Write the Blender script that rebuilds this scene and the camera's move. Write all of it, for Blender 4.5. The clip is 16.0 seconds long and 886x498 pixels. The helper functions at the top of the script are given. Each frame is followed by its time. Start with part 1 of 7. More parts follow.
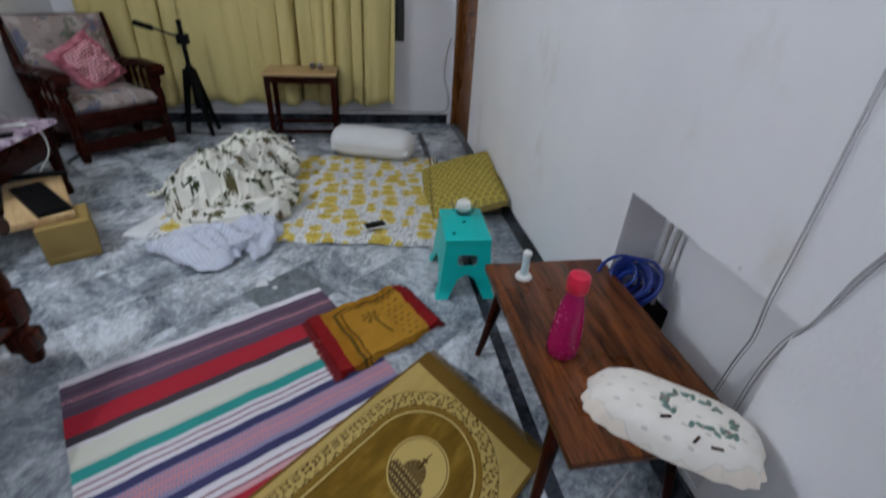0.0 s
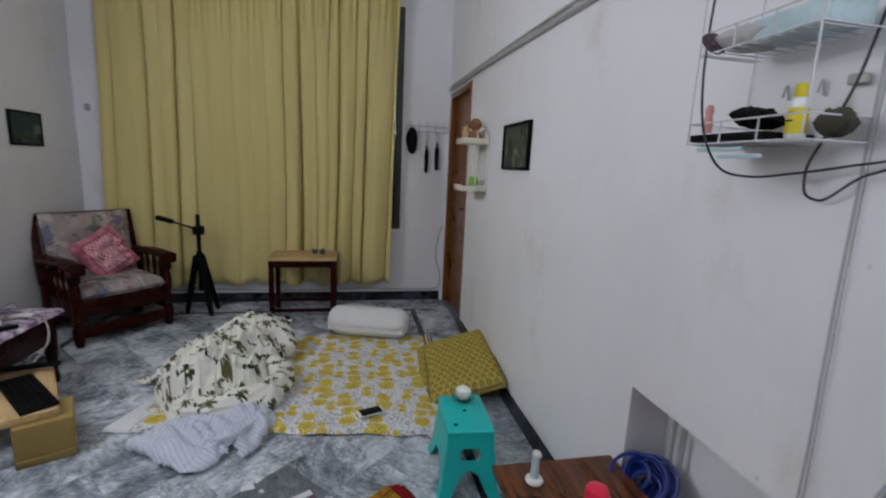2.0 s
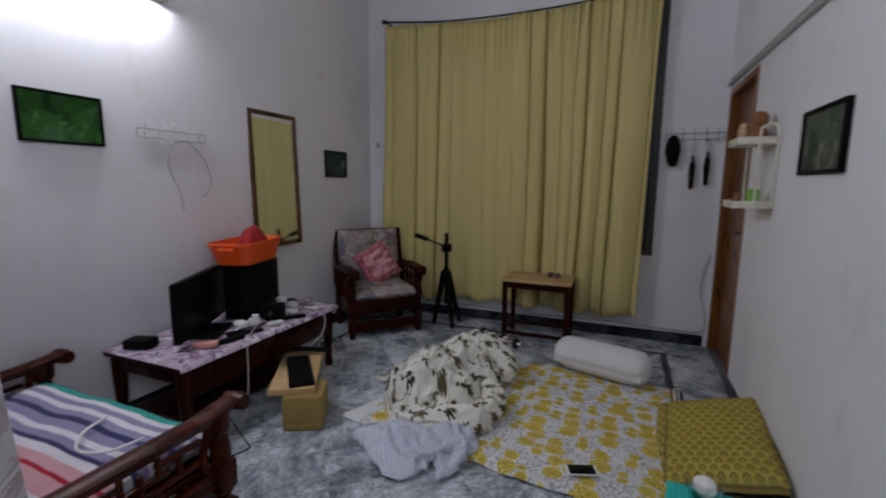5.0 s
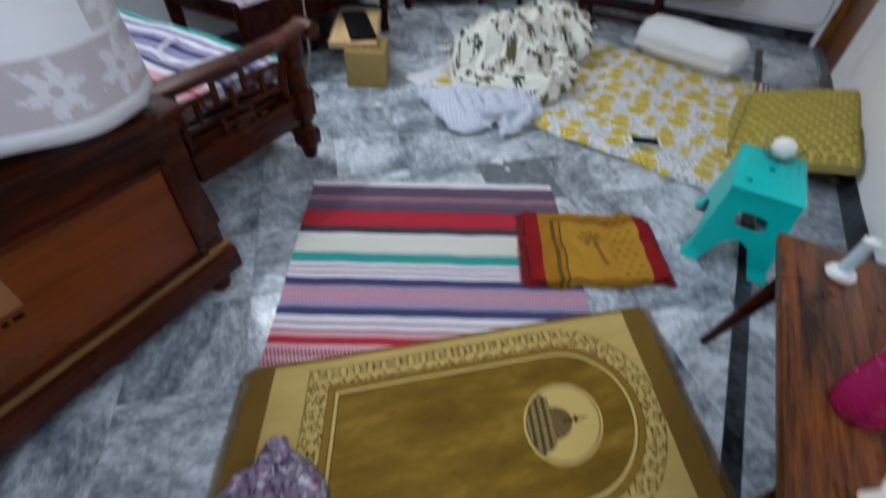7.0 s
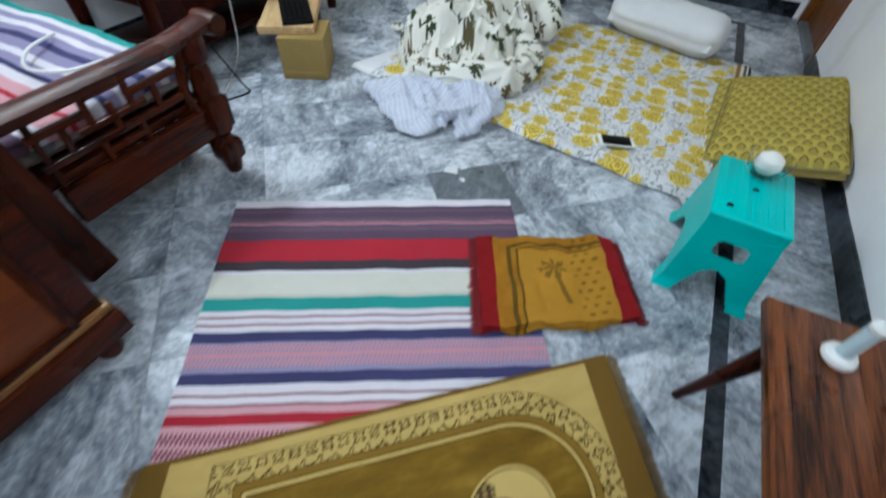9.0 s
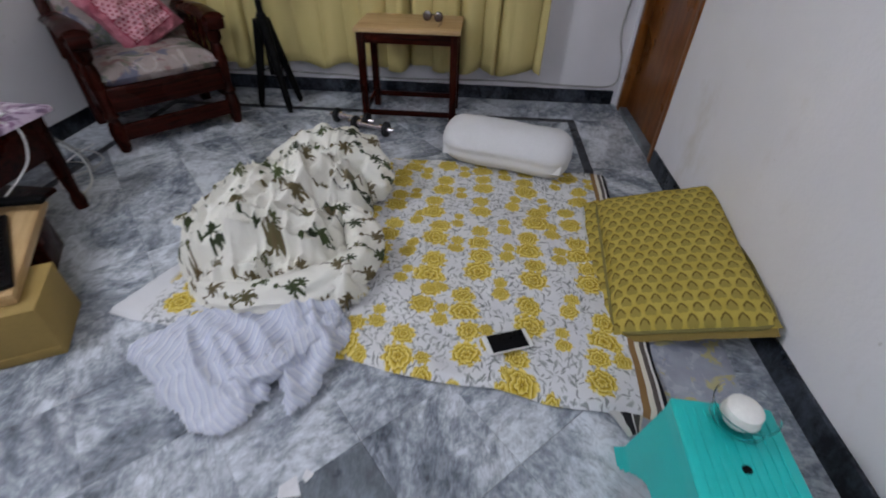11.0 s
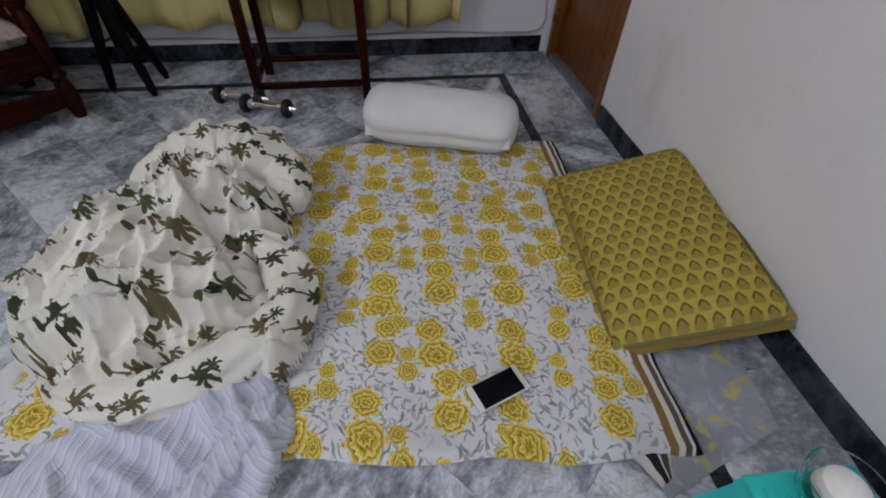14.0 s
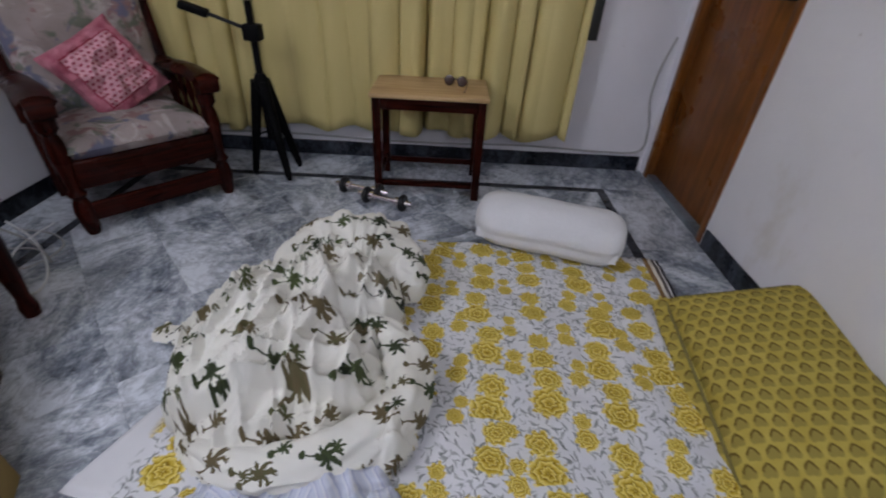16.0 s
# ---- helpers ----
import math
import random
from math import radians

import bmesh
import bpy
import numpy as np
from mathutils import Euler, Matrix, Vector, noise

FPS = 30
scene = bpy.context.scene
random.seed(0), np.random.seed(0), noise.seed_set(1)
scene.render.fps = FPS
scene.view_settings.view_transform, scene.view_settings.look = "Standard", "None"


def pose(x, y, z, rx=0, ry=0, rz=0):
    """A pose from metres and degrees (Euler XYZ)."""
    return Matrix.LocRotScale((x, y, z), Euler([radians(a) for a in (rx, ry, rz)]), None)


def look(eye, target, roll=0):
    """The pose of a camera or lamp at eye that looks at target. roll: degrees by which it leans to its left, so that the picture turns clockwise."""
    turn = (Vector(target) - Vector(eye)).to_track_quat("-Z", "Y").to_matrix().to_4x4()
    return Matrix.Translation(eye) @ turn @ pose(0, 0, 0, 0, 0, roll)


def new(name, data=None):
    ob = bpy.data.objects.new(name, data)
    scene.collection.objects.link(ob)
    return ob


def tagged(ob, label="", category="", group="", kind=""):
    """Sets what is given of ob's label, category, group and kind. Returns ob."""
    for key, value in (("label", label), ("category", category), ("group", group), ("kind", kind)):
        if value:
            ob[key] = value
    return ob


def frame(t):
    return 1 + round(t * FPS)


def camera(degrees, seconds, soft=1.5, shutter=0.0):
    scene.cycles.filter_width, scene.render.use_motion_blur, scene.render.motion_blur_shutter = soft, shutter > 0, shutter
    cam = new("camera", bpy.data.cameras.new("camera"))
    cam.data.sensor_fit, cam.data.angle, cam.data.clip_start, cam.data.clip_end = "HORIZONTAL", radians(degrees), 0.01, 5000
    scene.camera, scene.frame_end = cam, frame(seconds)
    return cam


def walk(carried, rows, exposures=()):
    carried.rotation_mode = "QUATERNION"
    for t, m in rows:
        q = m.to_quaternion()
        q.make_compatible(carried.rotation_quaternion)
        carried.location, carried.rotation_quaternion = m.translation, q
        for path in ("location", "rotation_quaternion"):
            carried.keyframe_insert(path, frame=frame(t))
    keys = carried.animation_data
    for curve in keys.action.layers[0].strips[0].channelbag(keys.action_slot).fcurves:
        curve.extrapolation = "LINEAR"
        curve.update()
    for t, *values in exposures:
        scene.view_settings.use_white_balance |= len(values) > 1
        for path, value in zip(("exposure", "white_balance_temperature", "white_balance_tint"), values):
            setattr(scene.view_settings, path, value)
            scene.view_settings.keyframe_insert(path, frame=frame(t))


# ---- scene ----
cam = camera(90.1, 16.0, 1.9, 0.6)
PATH = [
    (0, (-0.85, -4.498, 1.272), (-0.529, -2.821, 0.23), 3.3),
    (0.5, (-0.865, -4.513, 1.334), (-0.455, -2.735, 0.513), 2.6),
    (1, (-0.887, -4.515, 1.371), (-0.44, -2.668, 0.748), 2.6),
    (1.5, (-0.905, -4.517, 1.397), (-0.452, -2.629, 0.919), 2.7),
    (2, (-0.921, -4.514, 1.405), (-0.528, -2.587, 1.04), 2.7),
    (2.5, (-0.908, -4.488, 1.407), (-0.746, -2.516, 1.113), 1.8),
    (3, (-0.793, -4.401, 1.403), (-0.873, -2.424, 1.116), 2.3),
    (3.5, (-0.714, -4.359, 1.392), (-0.943, -2.394, 1.098), 2.5),
    (3.7, (-0.708, -4.352, 1.391), (-0.975, -2.392, 1.099), 2.4),
    (5.8, (-0.717, -4.178, 1.306), (-1.74, -2.504, 0.921), 2.7),
    (6, (-0.761, -4.224, 1.289), (-1.79, -2.591, 0.765), 3.6),
    (6.5, (-0.823, -4.28, 1.18), (-1.702, -2.771, 0.205), 4.0),
    (7, (-0.804, -4.319, 1.083), (-1.444, -3.032, -0.308), 3.4),
    (7.5, (-0.775, -4.345, 1.038), (-1.226, -3.173, -0.52), 4.4),
    (8, (-0.788, -4.326, 1.046), (-1.153, -3.172, -0.546), 5.6),
    (8.5, (-0.828, -4.181, 1.059), (-1.263, -3.008, -0.501), 4.1),
    (9, (-0.833, -3.99, 1.091), (-1.349, -2.76, -0.399), 4.4),
    (9.5, (-0.886, -3.79, 1.104), (-1.279, -2.401, -0.28), 5.6),
    (10, (-0.956, -3.572, 1.159), (-1.211, -2.033, -0.093), 3.9),
    (10.2, (-0.951, -3.48, 1.16), (-1.189, -1.92, -0.069), 2.8),
    (12.3, (-1.019, -2.792, 1.075), (-0.874, -1.359, -0.312), 2.3),
    (12.5, (-1.013, -2.773, 1.066), (-0.845, -1.359, -0.339), 2.2),
    (13, (-1.038, -2.741, 1.073), (-0.805, -1.353, -0.348), 2.2),
    (13.5, (-1.067, -2.726, 1.08), (-0.813, -1.348, -0.347), 2.3),
    (14, (-1.069, -2.731, 1.084), (-0.824, -1.345, -0.337), 2.3),
    (14.5, (-1.089, -2.734, 1.096), (-0.867, -1.279, -0.258), 2.6),
    (15, (-1.126, -2.729, 1.157), (-0.94, -1.16, -0.069), 2.5),
    (15.5, (-1.198, -2.734, 1.164), (-1.078, -1.101, 0.016), 2.9),
    (16, (-1.272, -2.733, 1.145), (-1.265, -1.077, 0.022), 3.2),
]
EXPOSURES = [(0, -0.89, 6050, 7), (1.0, -0.983, 6050, 7), (1.5, -1.02, 6200, 9), (3.0, -1.25, 6350, 10), (3.7, -1.4, 6300, 12), (5.8, -1.59, 6250, 15), (6.5, -1.07, 5700, 5), (7.0, -0.533, 5900, 6), (8.0, -0.52, 6000, 7), (9.0, -0.29, 5800, 0), (9.5, -0.395, 5800, 1), (10.2, -0.567, 6000, 11), (12.3, -0.98, 6350, 14), (13.5, -0.986, 6400, 14), (16.0, -0.9, 6150, 17)]
walk(cam, [(t, look(eye, target, roll)) for t, eye, target, roll in PATH], EXPOSURES)

# ---- world and light ----
world = bpy.data.worlds.new("night")
scene.world = world
world.use_nodes = True
world.node_tree.nodes["Background"].inputs["Color"].default_value = (0.05, 0.06, 0.08, 1)
world.node_tree.nodes["Background"].inputs["Strength"].default_value = 0.02


def area_lamp(name, m, sx, sy, watts, colour):
    data = bpy.data.lights.new(name, "AREA")
    data.shape, data.size, data.size_y, data.energy, data.color = "RECTANGLE", sx, sy, watts, colour
    ob = new(name, data)
    ob.matrix_world = m
    return ob


LEFT, BACK, RIGHT, SOUTH, CEIL = -3.30, 0.0, 0.0, -5.7, 3.25
# the tube light on the left wall, seen by its glow, and an assumed fill lamp added unseen on the opposite wall behind
# the camera
area_lamp("tube_lamp", look((LEFT + 0.10, -2.92, 2.42), (LEFT + 2.0, -2.92, 2.15)), 0.06, 1.2, 18, (0.93, 0.96, 1.0))
area_lamp("rear_fill_lamp", look((RIGHT - 0.10, -5.0, 2.65), (LEFT, -2.6, 2.75)), 0.06, 1.2, 31, (0.93, 0.96, 1.0))

# ---- materials ----


class Nodes:
    """Small helper round a node tree."""

    def __init__(self, name):
        self.m = bpy.data.materials.new(name)
        self.m.use_nodes = True
        self.t = self.m.node_tree
        self.b = self.t.nodes["Principled BSDF"]

    def n(self, kind, **props):
        node = self.t.nodes.new(kind)
        for k, v in props.items():
            setattr(node, k, v)
        return node

    def put(self, socket, value):
        if hasattr(value, "links"):
            self.t.links.new(value, socket)
        else:
            socket.default_value = value

    def math(self, op, a, b=0.0, c=0.0):
        node = self.n("ShaderNodeMath", operation=op)
        for s, v in zip(node.inputs, (a, b, c)):
            self.put(s, v)
        return node.outputs[0]

    def mix(self, f, a, b, blend="MIX"):
        node = self.n("ShaderNodeMix", data_type="RGBA", blend_type=blend)
        self.put(node.inputs[0], f)
        self.put(node.inputs[6], a if hasattr(a, "links") else (*a, 1))
        self.put(node.inputs[7], b if hasattr(b, "links") else (*b, 1))
        return node.outputs[2]

    def coords(self, which="Object"):
        return self.n("ShaderNodeTexCoord").outputs[which]

    def split(self, v):
        node = self.n("ShaderNodeSeparateXYZ")
        self.put(node.inputs[0], v)
        return node.outputs

    def join(self, x, y, z=0.0):
        node = self.n("ShaderNodeCombineXYZ")
        for s, v in zip(node.inputs, (x, y, z)):
            self.put(s, v)
        return node.outputs[0]

    def scaled(self, v, s, off=(0, 0, 0), rz=0.0):
        node = self.n("ShaderNodeMapping")
        self.put(node.inputs[0], v)
        node.inputs["Scale"].default_value = s if isinstance(s, tuple) else (s, s, s)
        node.inputs["Location"].default_value = off
        node.inputs["Rotation"].default_value = (0, 0, rz)
        return node.outputs[0]

    def noise(self, v, scale, detail=4.0, rough=0.55, warp=0.0, out="Fac"):
        node = self.n("ShaderNodeTexNoise")
        self.put(node.inputs["Vector"], v)
        node.inputs["Scale"].default_value = scale
        node.inputs["Detail"].default_value = detail
        node.inputs["Roughness"].default_value = rough
        node.inputs["Distortion"].default_value = warp
        return node.outputs[out]

    def ramp(self, f, stops, mode="LINEAR"):
        node = self.n("ShaderNodeValToRGB")
        self.put(node.inputs[0], f)
        r = node.color_ramp
        r.interpolation = mode
        while len(r.elements) < len(stops):
            r.elements.new(0.5)
        for e, (p, c) in zip(r.elements, stops):
            e.position = p
            e.color = (*c, 1) if isinstance(c, tuple) else (c, c, c, 1)
        return node.outputs[0]

    def step(self, x, a, b):
        """0 below a, 1 above b."""
        node = self.n("ShaderNodeMapRange", interpolation_type="SMOOTHSTEP")
        self.put(node.inputs[0], x)
        node.inputs[1].default_value, node.inputs[2].default_value = a, b
        return node.outputs[0]

    def bump(self, h, strength=0.3, dist=0.01):
        node = self.n("ShaderNodeBump")
        node.inputs["Strength"].default_value = strength
        node.inputs["Distance"].default_value = dist
        self.put(node.inputs["Height"], h)
        self.t.links.new(node.outputs[0], self.b.inputs["Normal"])

    def done(self, colour, rough=0.5, metal=0.0, **more):
        self.put(self.b.inputs["Base Color"], colour if hasattr(colour, "links") else (*colour, 1))
        self.put(self.b.inputs["Roughness"], rough)
        self.b.inputs["Metallic"].default_value = metal
        if not hasattr(rough, "links") and rough >= 0.7:
            self.b.inputs["Specular IOR Level"].default_value = 0.15
        for k, v in more.items():
            self.put(self.b.inputs[k.replace("_", " ")], v)
        return self.m


def plain(name, colour, rough=0.45, metal=0.0, grain=90.0, vary=0.12, relief=0.08, **more):
    """A solid colour with fine and coarse wear."""
    k = Nodes(name)
    p = k.coords()
    f = k.math("ADD", k.math("MULTIPLY", k.noise(p, 7.0), 0.6), k.math("MULTIPLY", k.noise(p, grain), 0.4))
    dark = tuple(c * (1 - vary) for c in colour)
    light = tuple(min(1, c * (1 + vary) + 0.004) for c in colour)
    if relief:
        k.bump(k.noise(p, grain * 2), relief, 0.002)
    return k.done(k.ramp(f, [(0.3, dark), (0.7, light)]), k.ramp(f, [(0.3, max(0.03, rough - 0.06)), (0.7, min(1, rough + 0.08))]), metal, **more)


def wood(name, dark, light, rough=0.35, axis=0, scale=6.0, gloss=0.5):
    """Grain along one axis, under a thin varnish."""
    k = Nodes(name)
    p = k.coords()
    s = [scale * 4, scale * 4, scale * 4]
    s[axis] = scale * 0.35
    q = k.scaled(p, tuple(s))
    g = k.noise(q, 1.0, 6, 0.62, 1.2)
    fine = k.noise(k.scaled(p, tuple(v * 6 for v in s)), 1.0, 3)
    f = k.math("ADD", k.math("MULTIPLY", g, 0.75), k.math("MULTIPLY", fine, 0.25))
    col = k.ramp(f, [(0.38, dark), (0.5, tuple((a + b) / 2 for a, b in zip(dark, light))), (0.63, light)])
    wear = k.noise(p, 3.0, 5)
    col = k.mix(k.math("MULTIPLY", k.step(wear, 0.5, 0.8), 0.3), col, tuple(c * 0.5 for c in dark))
    k.bump(f, 0.12, 0.004)
    return k.done(col, k.ramp(wear, [(0.35, rough - 0.1), (0.7, rough + 0.15)]), Specular_IOR_Level=gloss)


def wall_paint(name, colour):
    k = Nodes(name)
    p = k.coords()
    big = k.noise(p, 1.3, 5, 0.6)
    col = k.ramp(big, [(0.3, tuple(c * 0.93 for c in colour)), (0.6, colour)])
    stain = k.step(k.noise(k.scaled(p, (1, 1, 0.6)), 2.7, 6, 0.65), 0.56, 0.76)
    col = k.mix(k.math("MULTIPLY", stain, 0.4), col, (0.55, 0.49, 0.38))
    specks = k.step(k.noise(p, 24.0, 2), 0.74, 0.78)
    col = k.mix(k.math("MULTIPLY", specks, 0.35), col, (0.4, 0.37, 0.33))
    k.bump(k.math("ADD", k.noise(p, 60, 4), k.math("MULTIPLY", k.noise(p, 5, 3), 1.5)), 0.22, 0.006)
    return k.done(col, 0.62)


def marble(name, dark, mid, light, rough=0.2, tile=True):
    k = Nodes(name)
    p = k.coords()
    if tile:
        r = k.n("ShaderNodeObjectInfo").outputs["Random"]
        turn = k.n("ShaderNodeVectorRotate", rotation_type="Z_AXIS")
        k.put(turn.inputs["Vector"], p)
        k.put(turn.inputs["Angle"], k.math("MULTIPLY", r, 40.0))
        q = k.n("ShaderNodeVectorMath", operation="ADD")
        k.put(q.inputs[0], turn.outputs[0])
        k.put(q.inputs[1], k.join(k.math("MULTIPLY", r, 57.0), k.math("MULTIPLY", r, 131.0), k.math("MULTIPLY", r, 13.0)))
        p = q.outputs[0]
    w = k.noise(k.scaled(p, (1.0, 1.5, 1.0)), 2.6, 9, 0.64, 0.7)
    v = k.noise(k.scaled(p, (1.3, 2.0, 1.0)), 16.0, 8, 0.74, 0.5)
    speck = k.noise(p, 55.0, 4, 0.7)
    f = k.math("ADD", k.math("ADD", k.math("MULTIPLY", w, 0.54), k.math("MULTIPLY", v, 0.33)), k.math("MULTIPLY", speck, 0.13))
    if tile:
        f = k.math("ADD", f, k.math("MULTIPLY", k.math("SUBTRACT", r, 0.5), 0.010))
    col = k.ramp(f, [(0.37, dark), (0.47, mid), (0.575, light)])
    vein = k.math("ABSOLUTE", k.math("SUBTRACT", k.noise(k.scaled(p, (1.0, 2.2, 1.0)), 3.5, 7, 0.6, 2.0), 0.5))
    col = k.mix(k.math("MULTIPLY", k.math("SUBTRACT", 1.0, k.step(vein, 0.0, 0.035)), 0.25), col, dark)
    smear = k.noise(k.coords(), 2.2, 6, 0.65)
    k.bump(k.noise(p, 30, 4), 0.05, 0.002)
    return k.done(col, k.ramp(smear, [(0.35, rough), (0.65, rough + 0.16)]), Specular_IOR_Level=0.5 if tile else 0.22)


def weave(k, uv, scale=260.0, strength=0.35):
    u = k.split(uv)
    a = k.math("SINE", k.math("MULTIPLY", u[0], scale * 6.28))
    b = k.math("SINE", k.math("MULTIPLY", u[1], scale * 6.28))
    k.bump(k.math("ADD", k.math("MULTIPLY", a, b), k.math("MULTIPLY", k.noise(uv, 40), 2.5)), strength, 0.002)


def cells(k, uv, sx, sy, shift=0.5):
    """Cell coordinates from -0.5 to 0.5 of a staggered grid, and the row number."""
    u = k.split(uv)
    gy = k.math("DIVIDE", u[1], sy)
    row = k.math("FLOOR", gy)
    gx = k.math("ADD", k.math("DIVIDE", u[0], sx), k.math("MULTIPLY", row, shift))
    return k.math("SUBTRACT", k.math("FRACT", gx), 0.5), k.math("SUBTRACT", k.math("FRACT", gy), 0.5), row


def length(k, x, y):
    return k.math("SQRT", k.math("ADD", k.math("MULTIPLY", x, x), k.math("MULTIPLY", y, y)))


def motif(k, uv, spacing, spread=0.75):
    """Scattered motifs: offset from the nearest motif's middle in metres, turned at random, and a random colour."""
    vor = k.n("ShaderNodeTexVoronoi", voronoi_dimensions="2D")
    k.put(vor.inputs["Vector"], uv)
    vor.inputs["Scale"].default_value = 1 / spacing
    vor.inputs["Randomness"].default_value = spread
    sub = k.n("ShaderNodeVectorMath", operation="SUBTRACT")
    k.put(sub.inputs[0], uv)
    k.put(sub.inputs[1], vor.outputs["Position"])
    rnd = k.split(vor.outputs["Color"])
    return sub.outputs[0], rnd, vor.outputs["Distance"]


def turned(k, v, angle):
    node = k.n("ShaderNodeVectorRotate", rotation_type="Z_AXIS")
    k.put(node.inputs["Vector"], v)
    k.put(node.inputs["Angle"], angle)
    return k.split(node.outputs[0])


def rose_sheet():
    """White cotton with yellow roses and grey leaves."""
    k = Nodes("rose_cotton")
    uv = k.coords("UV")
    wob = k.n("ShaderNodeVectorMath", operation="ADD")
    k.put(wob.inputs[0], uv)
    nz = k.n("ShaderNodeVectorMath", operation="SCALE")
    k.put(nz.inputs[0], k.noise(uv, 38, 3, out="Color"))
    nz.inputs["Scale"].default_value = 0.014
    k.put(wob.inputs[1], nz.outputs[0])
    p = wob.outputs[0]
    col = k.ramp(k.noise(uv, 3), [(0.3, (0.66, 0.665, 0.69)), (0.7, (0.77, 0.77, 0.78))])
    # grey leaves in loose sprigs
    printed = k.step(k.split(uv)[0], 0.36, 0.40)
    for spacing, off, slim in ((0.034, 0.3, 0.0042), (0.042, 0.71, 0.0048), (0.024, 0.53, 0.0030)):
        v, rnd, d = motif(k, k.scaled(p, 1.0, (off, off * 0.4, 0)), spacing, 1.0)
        t = turned(k, v, k.math("ADD", k.math("MULTIPLY", rnd[0], 2.4), k.math("MULTIPLY", k.noise(uv, 12, 2), 7.0)))
        leaf = k.math("SUBTRACT", 1.0, k.step(length(k, k.math("MULTIPLY", t[0], 0.21), t[1]), slim * 0.6, slim))
        keep = k.step(k.noise(k.scaled(uv, 1.0, (off, 0, 0)), 10, 2), 0.43, 0.49)
        grey = k.ramp(rnd[2], [(0.2, (0.16, 0.175, 0.17)), (0.8, (0.38, 0.40, 0.39))])
        col = k.mix(k.math("MULTIPLY", k.math("MULTIPLY", k.math("MULTIPLY", leaf, keep), 0.8), printed), col, grey)
    # roses in pairs, a larger and a smaller set in staggered rows
    for spacing, off, small, more, gapv, spread in ((0.205, 0.1025, 0.029, 0.007, 0.056, 0.4), (0.205, 0.0, 0.047, 0.012, 0.088, 0.4)):
        v, rnd, d = motif(k, k.scaled(p, 1.0, (off, off, 0)), spacing, spread)
        s = k.split(v)
        for dv, grow in ((-0.4, 0.82), (0.6, 1.0)):
            sx = k.math("ADD", s[0], k.math("MULTIPLY", k.math("SUBTRACT", rnd[0], 0.5), 0.03 * dv))
            sy = k.math("SUBTRACT", s[1], gapv * dv)
            ang = k.math("ARCTAN2", sy, sx)
            r = k.math("DIVIDE", length(k, sx, sy), k.math("MULTIPLY", k.math("ADD", small, k.math("MULTIPLY", rnd[2], more)), grow))
            frill = k.math("MULTIPLY", k.math("SINE", k.math("ADD", k.math("MULTIPLY", ang, 9.0), k.math("MULTIPLY", rnd[1], 6.0))), 0.09)
            frill = k.math("ADD", frill, k.math("MULTIPLY", k.math("SUBTRACT", k.noise(uv, 75, 3), 0.5), 0.85))
            mask = k.math("MULTIPLY", k.math("SUBTRACT", 1.0, k.step(k.math("ADD", r, frill), 0.90, 1.02)), printed)
            lobes = k.math("ABSOLUTE", k.math("SINE", k.math("ADD", k.math("MULTIPLY", ang, 3.5), k.math("ADD", k.math("MULTIPLY", k.noise(uv, 24, 2), 7.0), k.math("MULTIPLY", rnd[0], 6.0)))))
            rings = k.math("FRACT", k.math("ADD", k.math("MULTIPLY", r, 3.1), k.math("ADD", k.math("MULTIPLY", lobes, 0.42), k.math("MULTIPLY", k.noise(uv, 42, 2), 1.3))))
            tone = k.math("ADD", k.math("MULTIPLY", rings, 0.62), k.math("MULTIPLY", k.noise(uv, 170, 3), 0.36))
            tone = k.math("ADD", tone, k.math("MULTIPLY", k.math("SUBTRACT", r, 0.6), 0.16))
            body = k.ramp(tone, [(0.20, (0.24, 0.145, 0.009)), (0.38, (0.54, 0.38, 0.03)), (0.75, (0.82, 0.68, 0.20))])
            col = k.mix(mask, col, body)
    # woven end stripes
    x = k.split(uv)[0]
    for a, b, c in ((2.03, 2.035, (0.75, 0.7, 0.6)), (1.985, 2.005, (0.26, 0.15, 0.06)), (2.005, 2.02, (0.74, 0.7, 0.6)), (2.02, 2.035, (0.12, 0.10, 0.09)), (2.035, 2.042, (0.74, 0.72, 0.7)), (2.042, 2.2, (0.012, 0.012, 0.016))):
        col = k.mix(k.math("MULTIPLY", k.math("GREATER_THAN", x, a), k.math("LESS_THAN", x, b)), col, c)
    weave(k, uv, 320, 0.3)
    return k.done(col, 0.85)


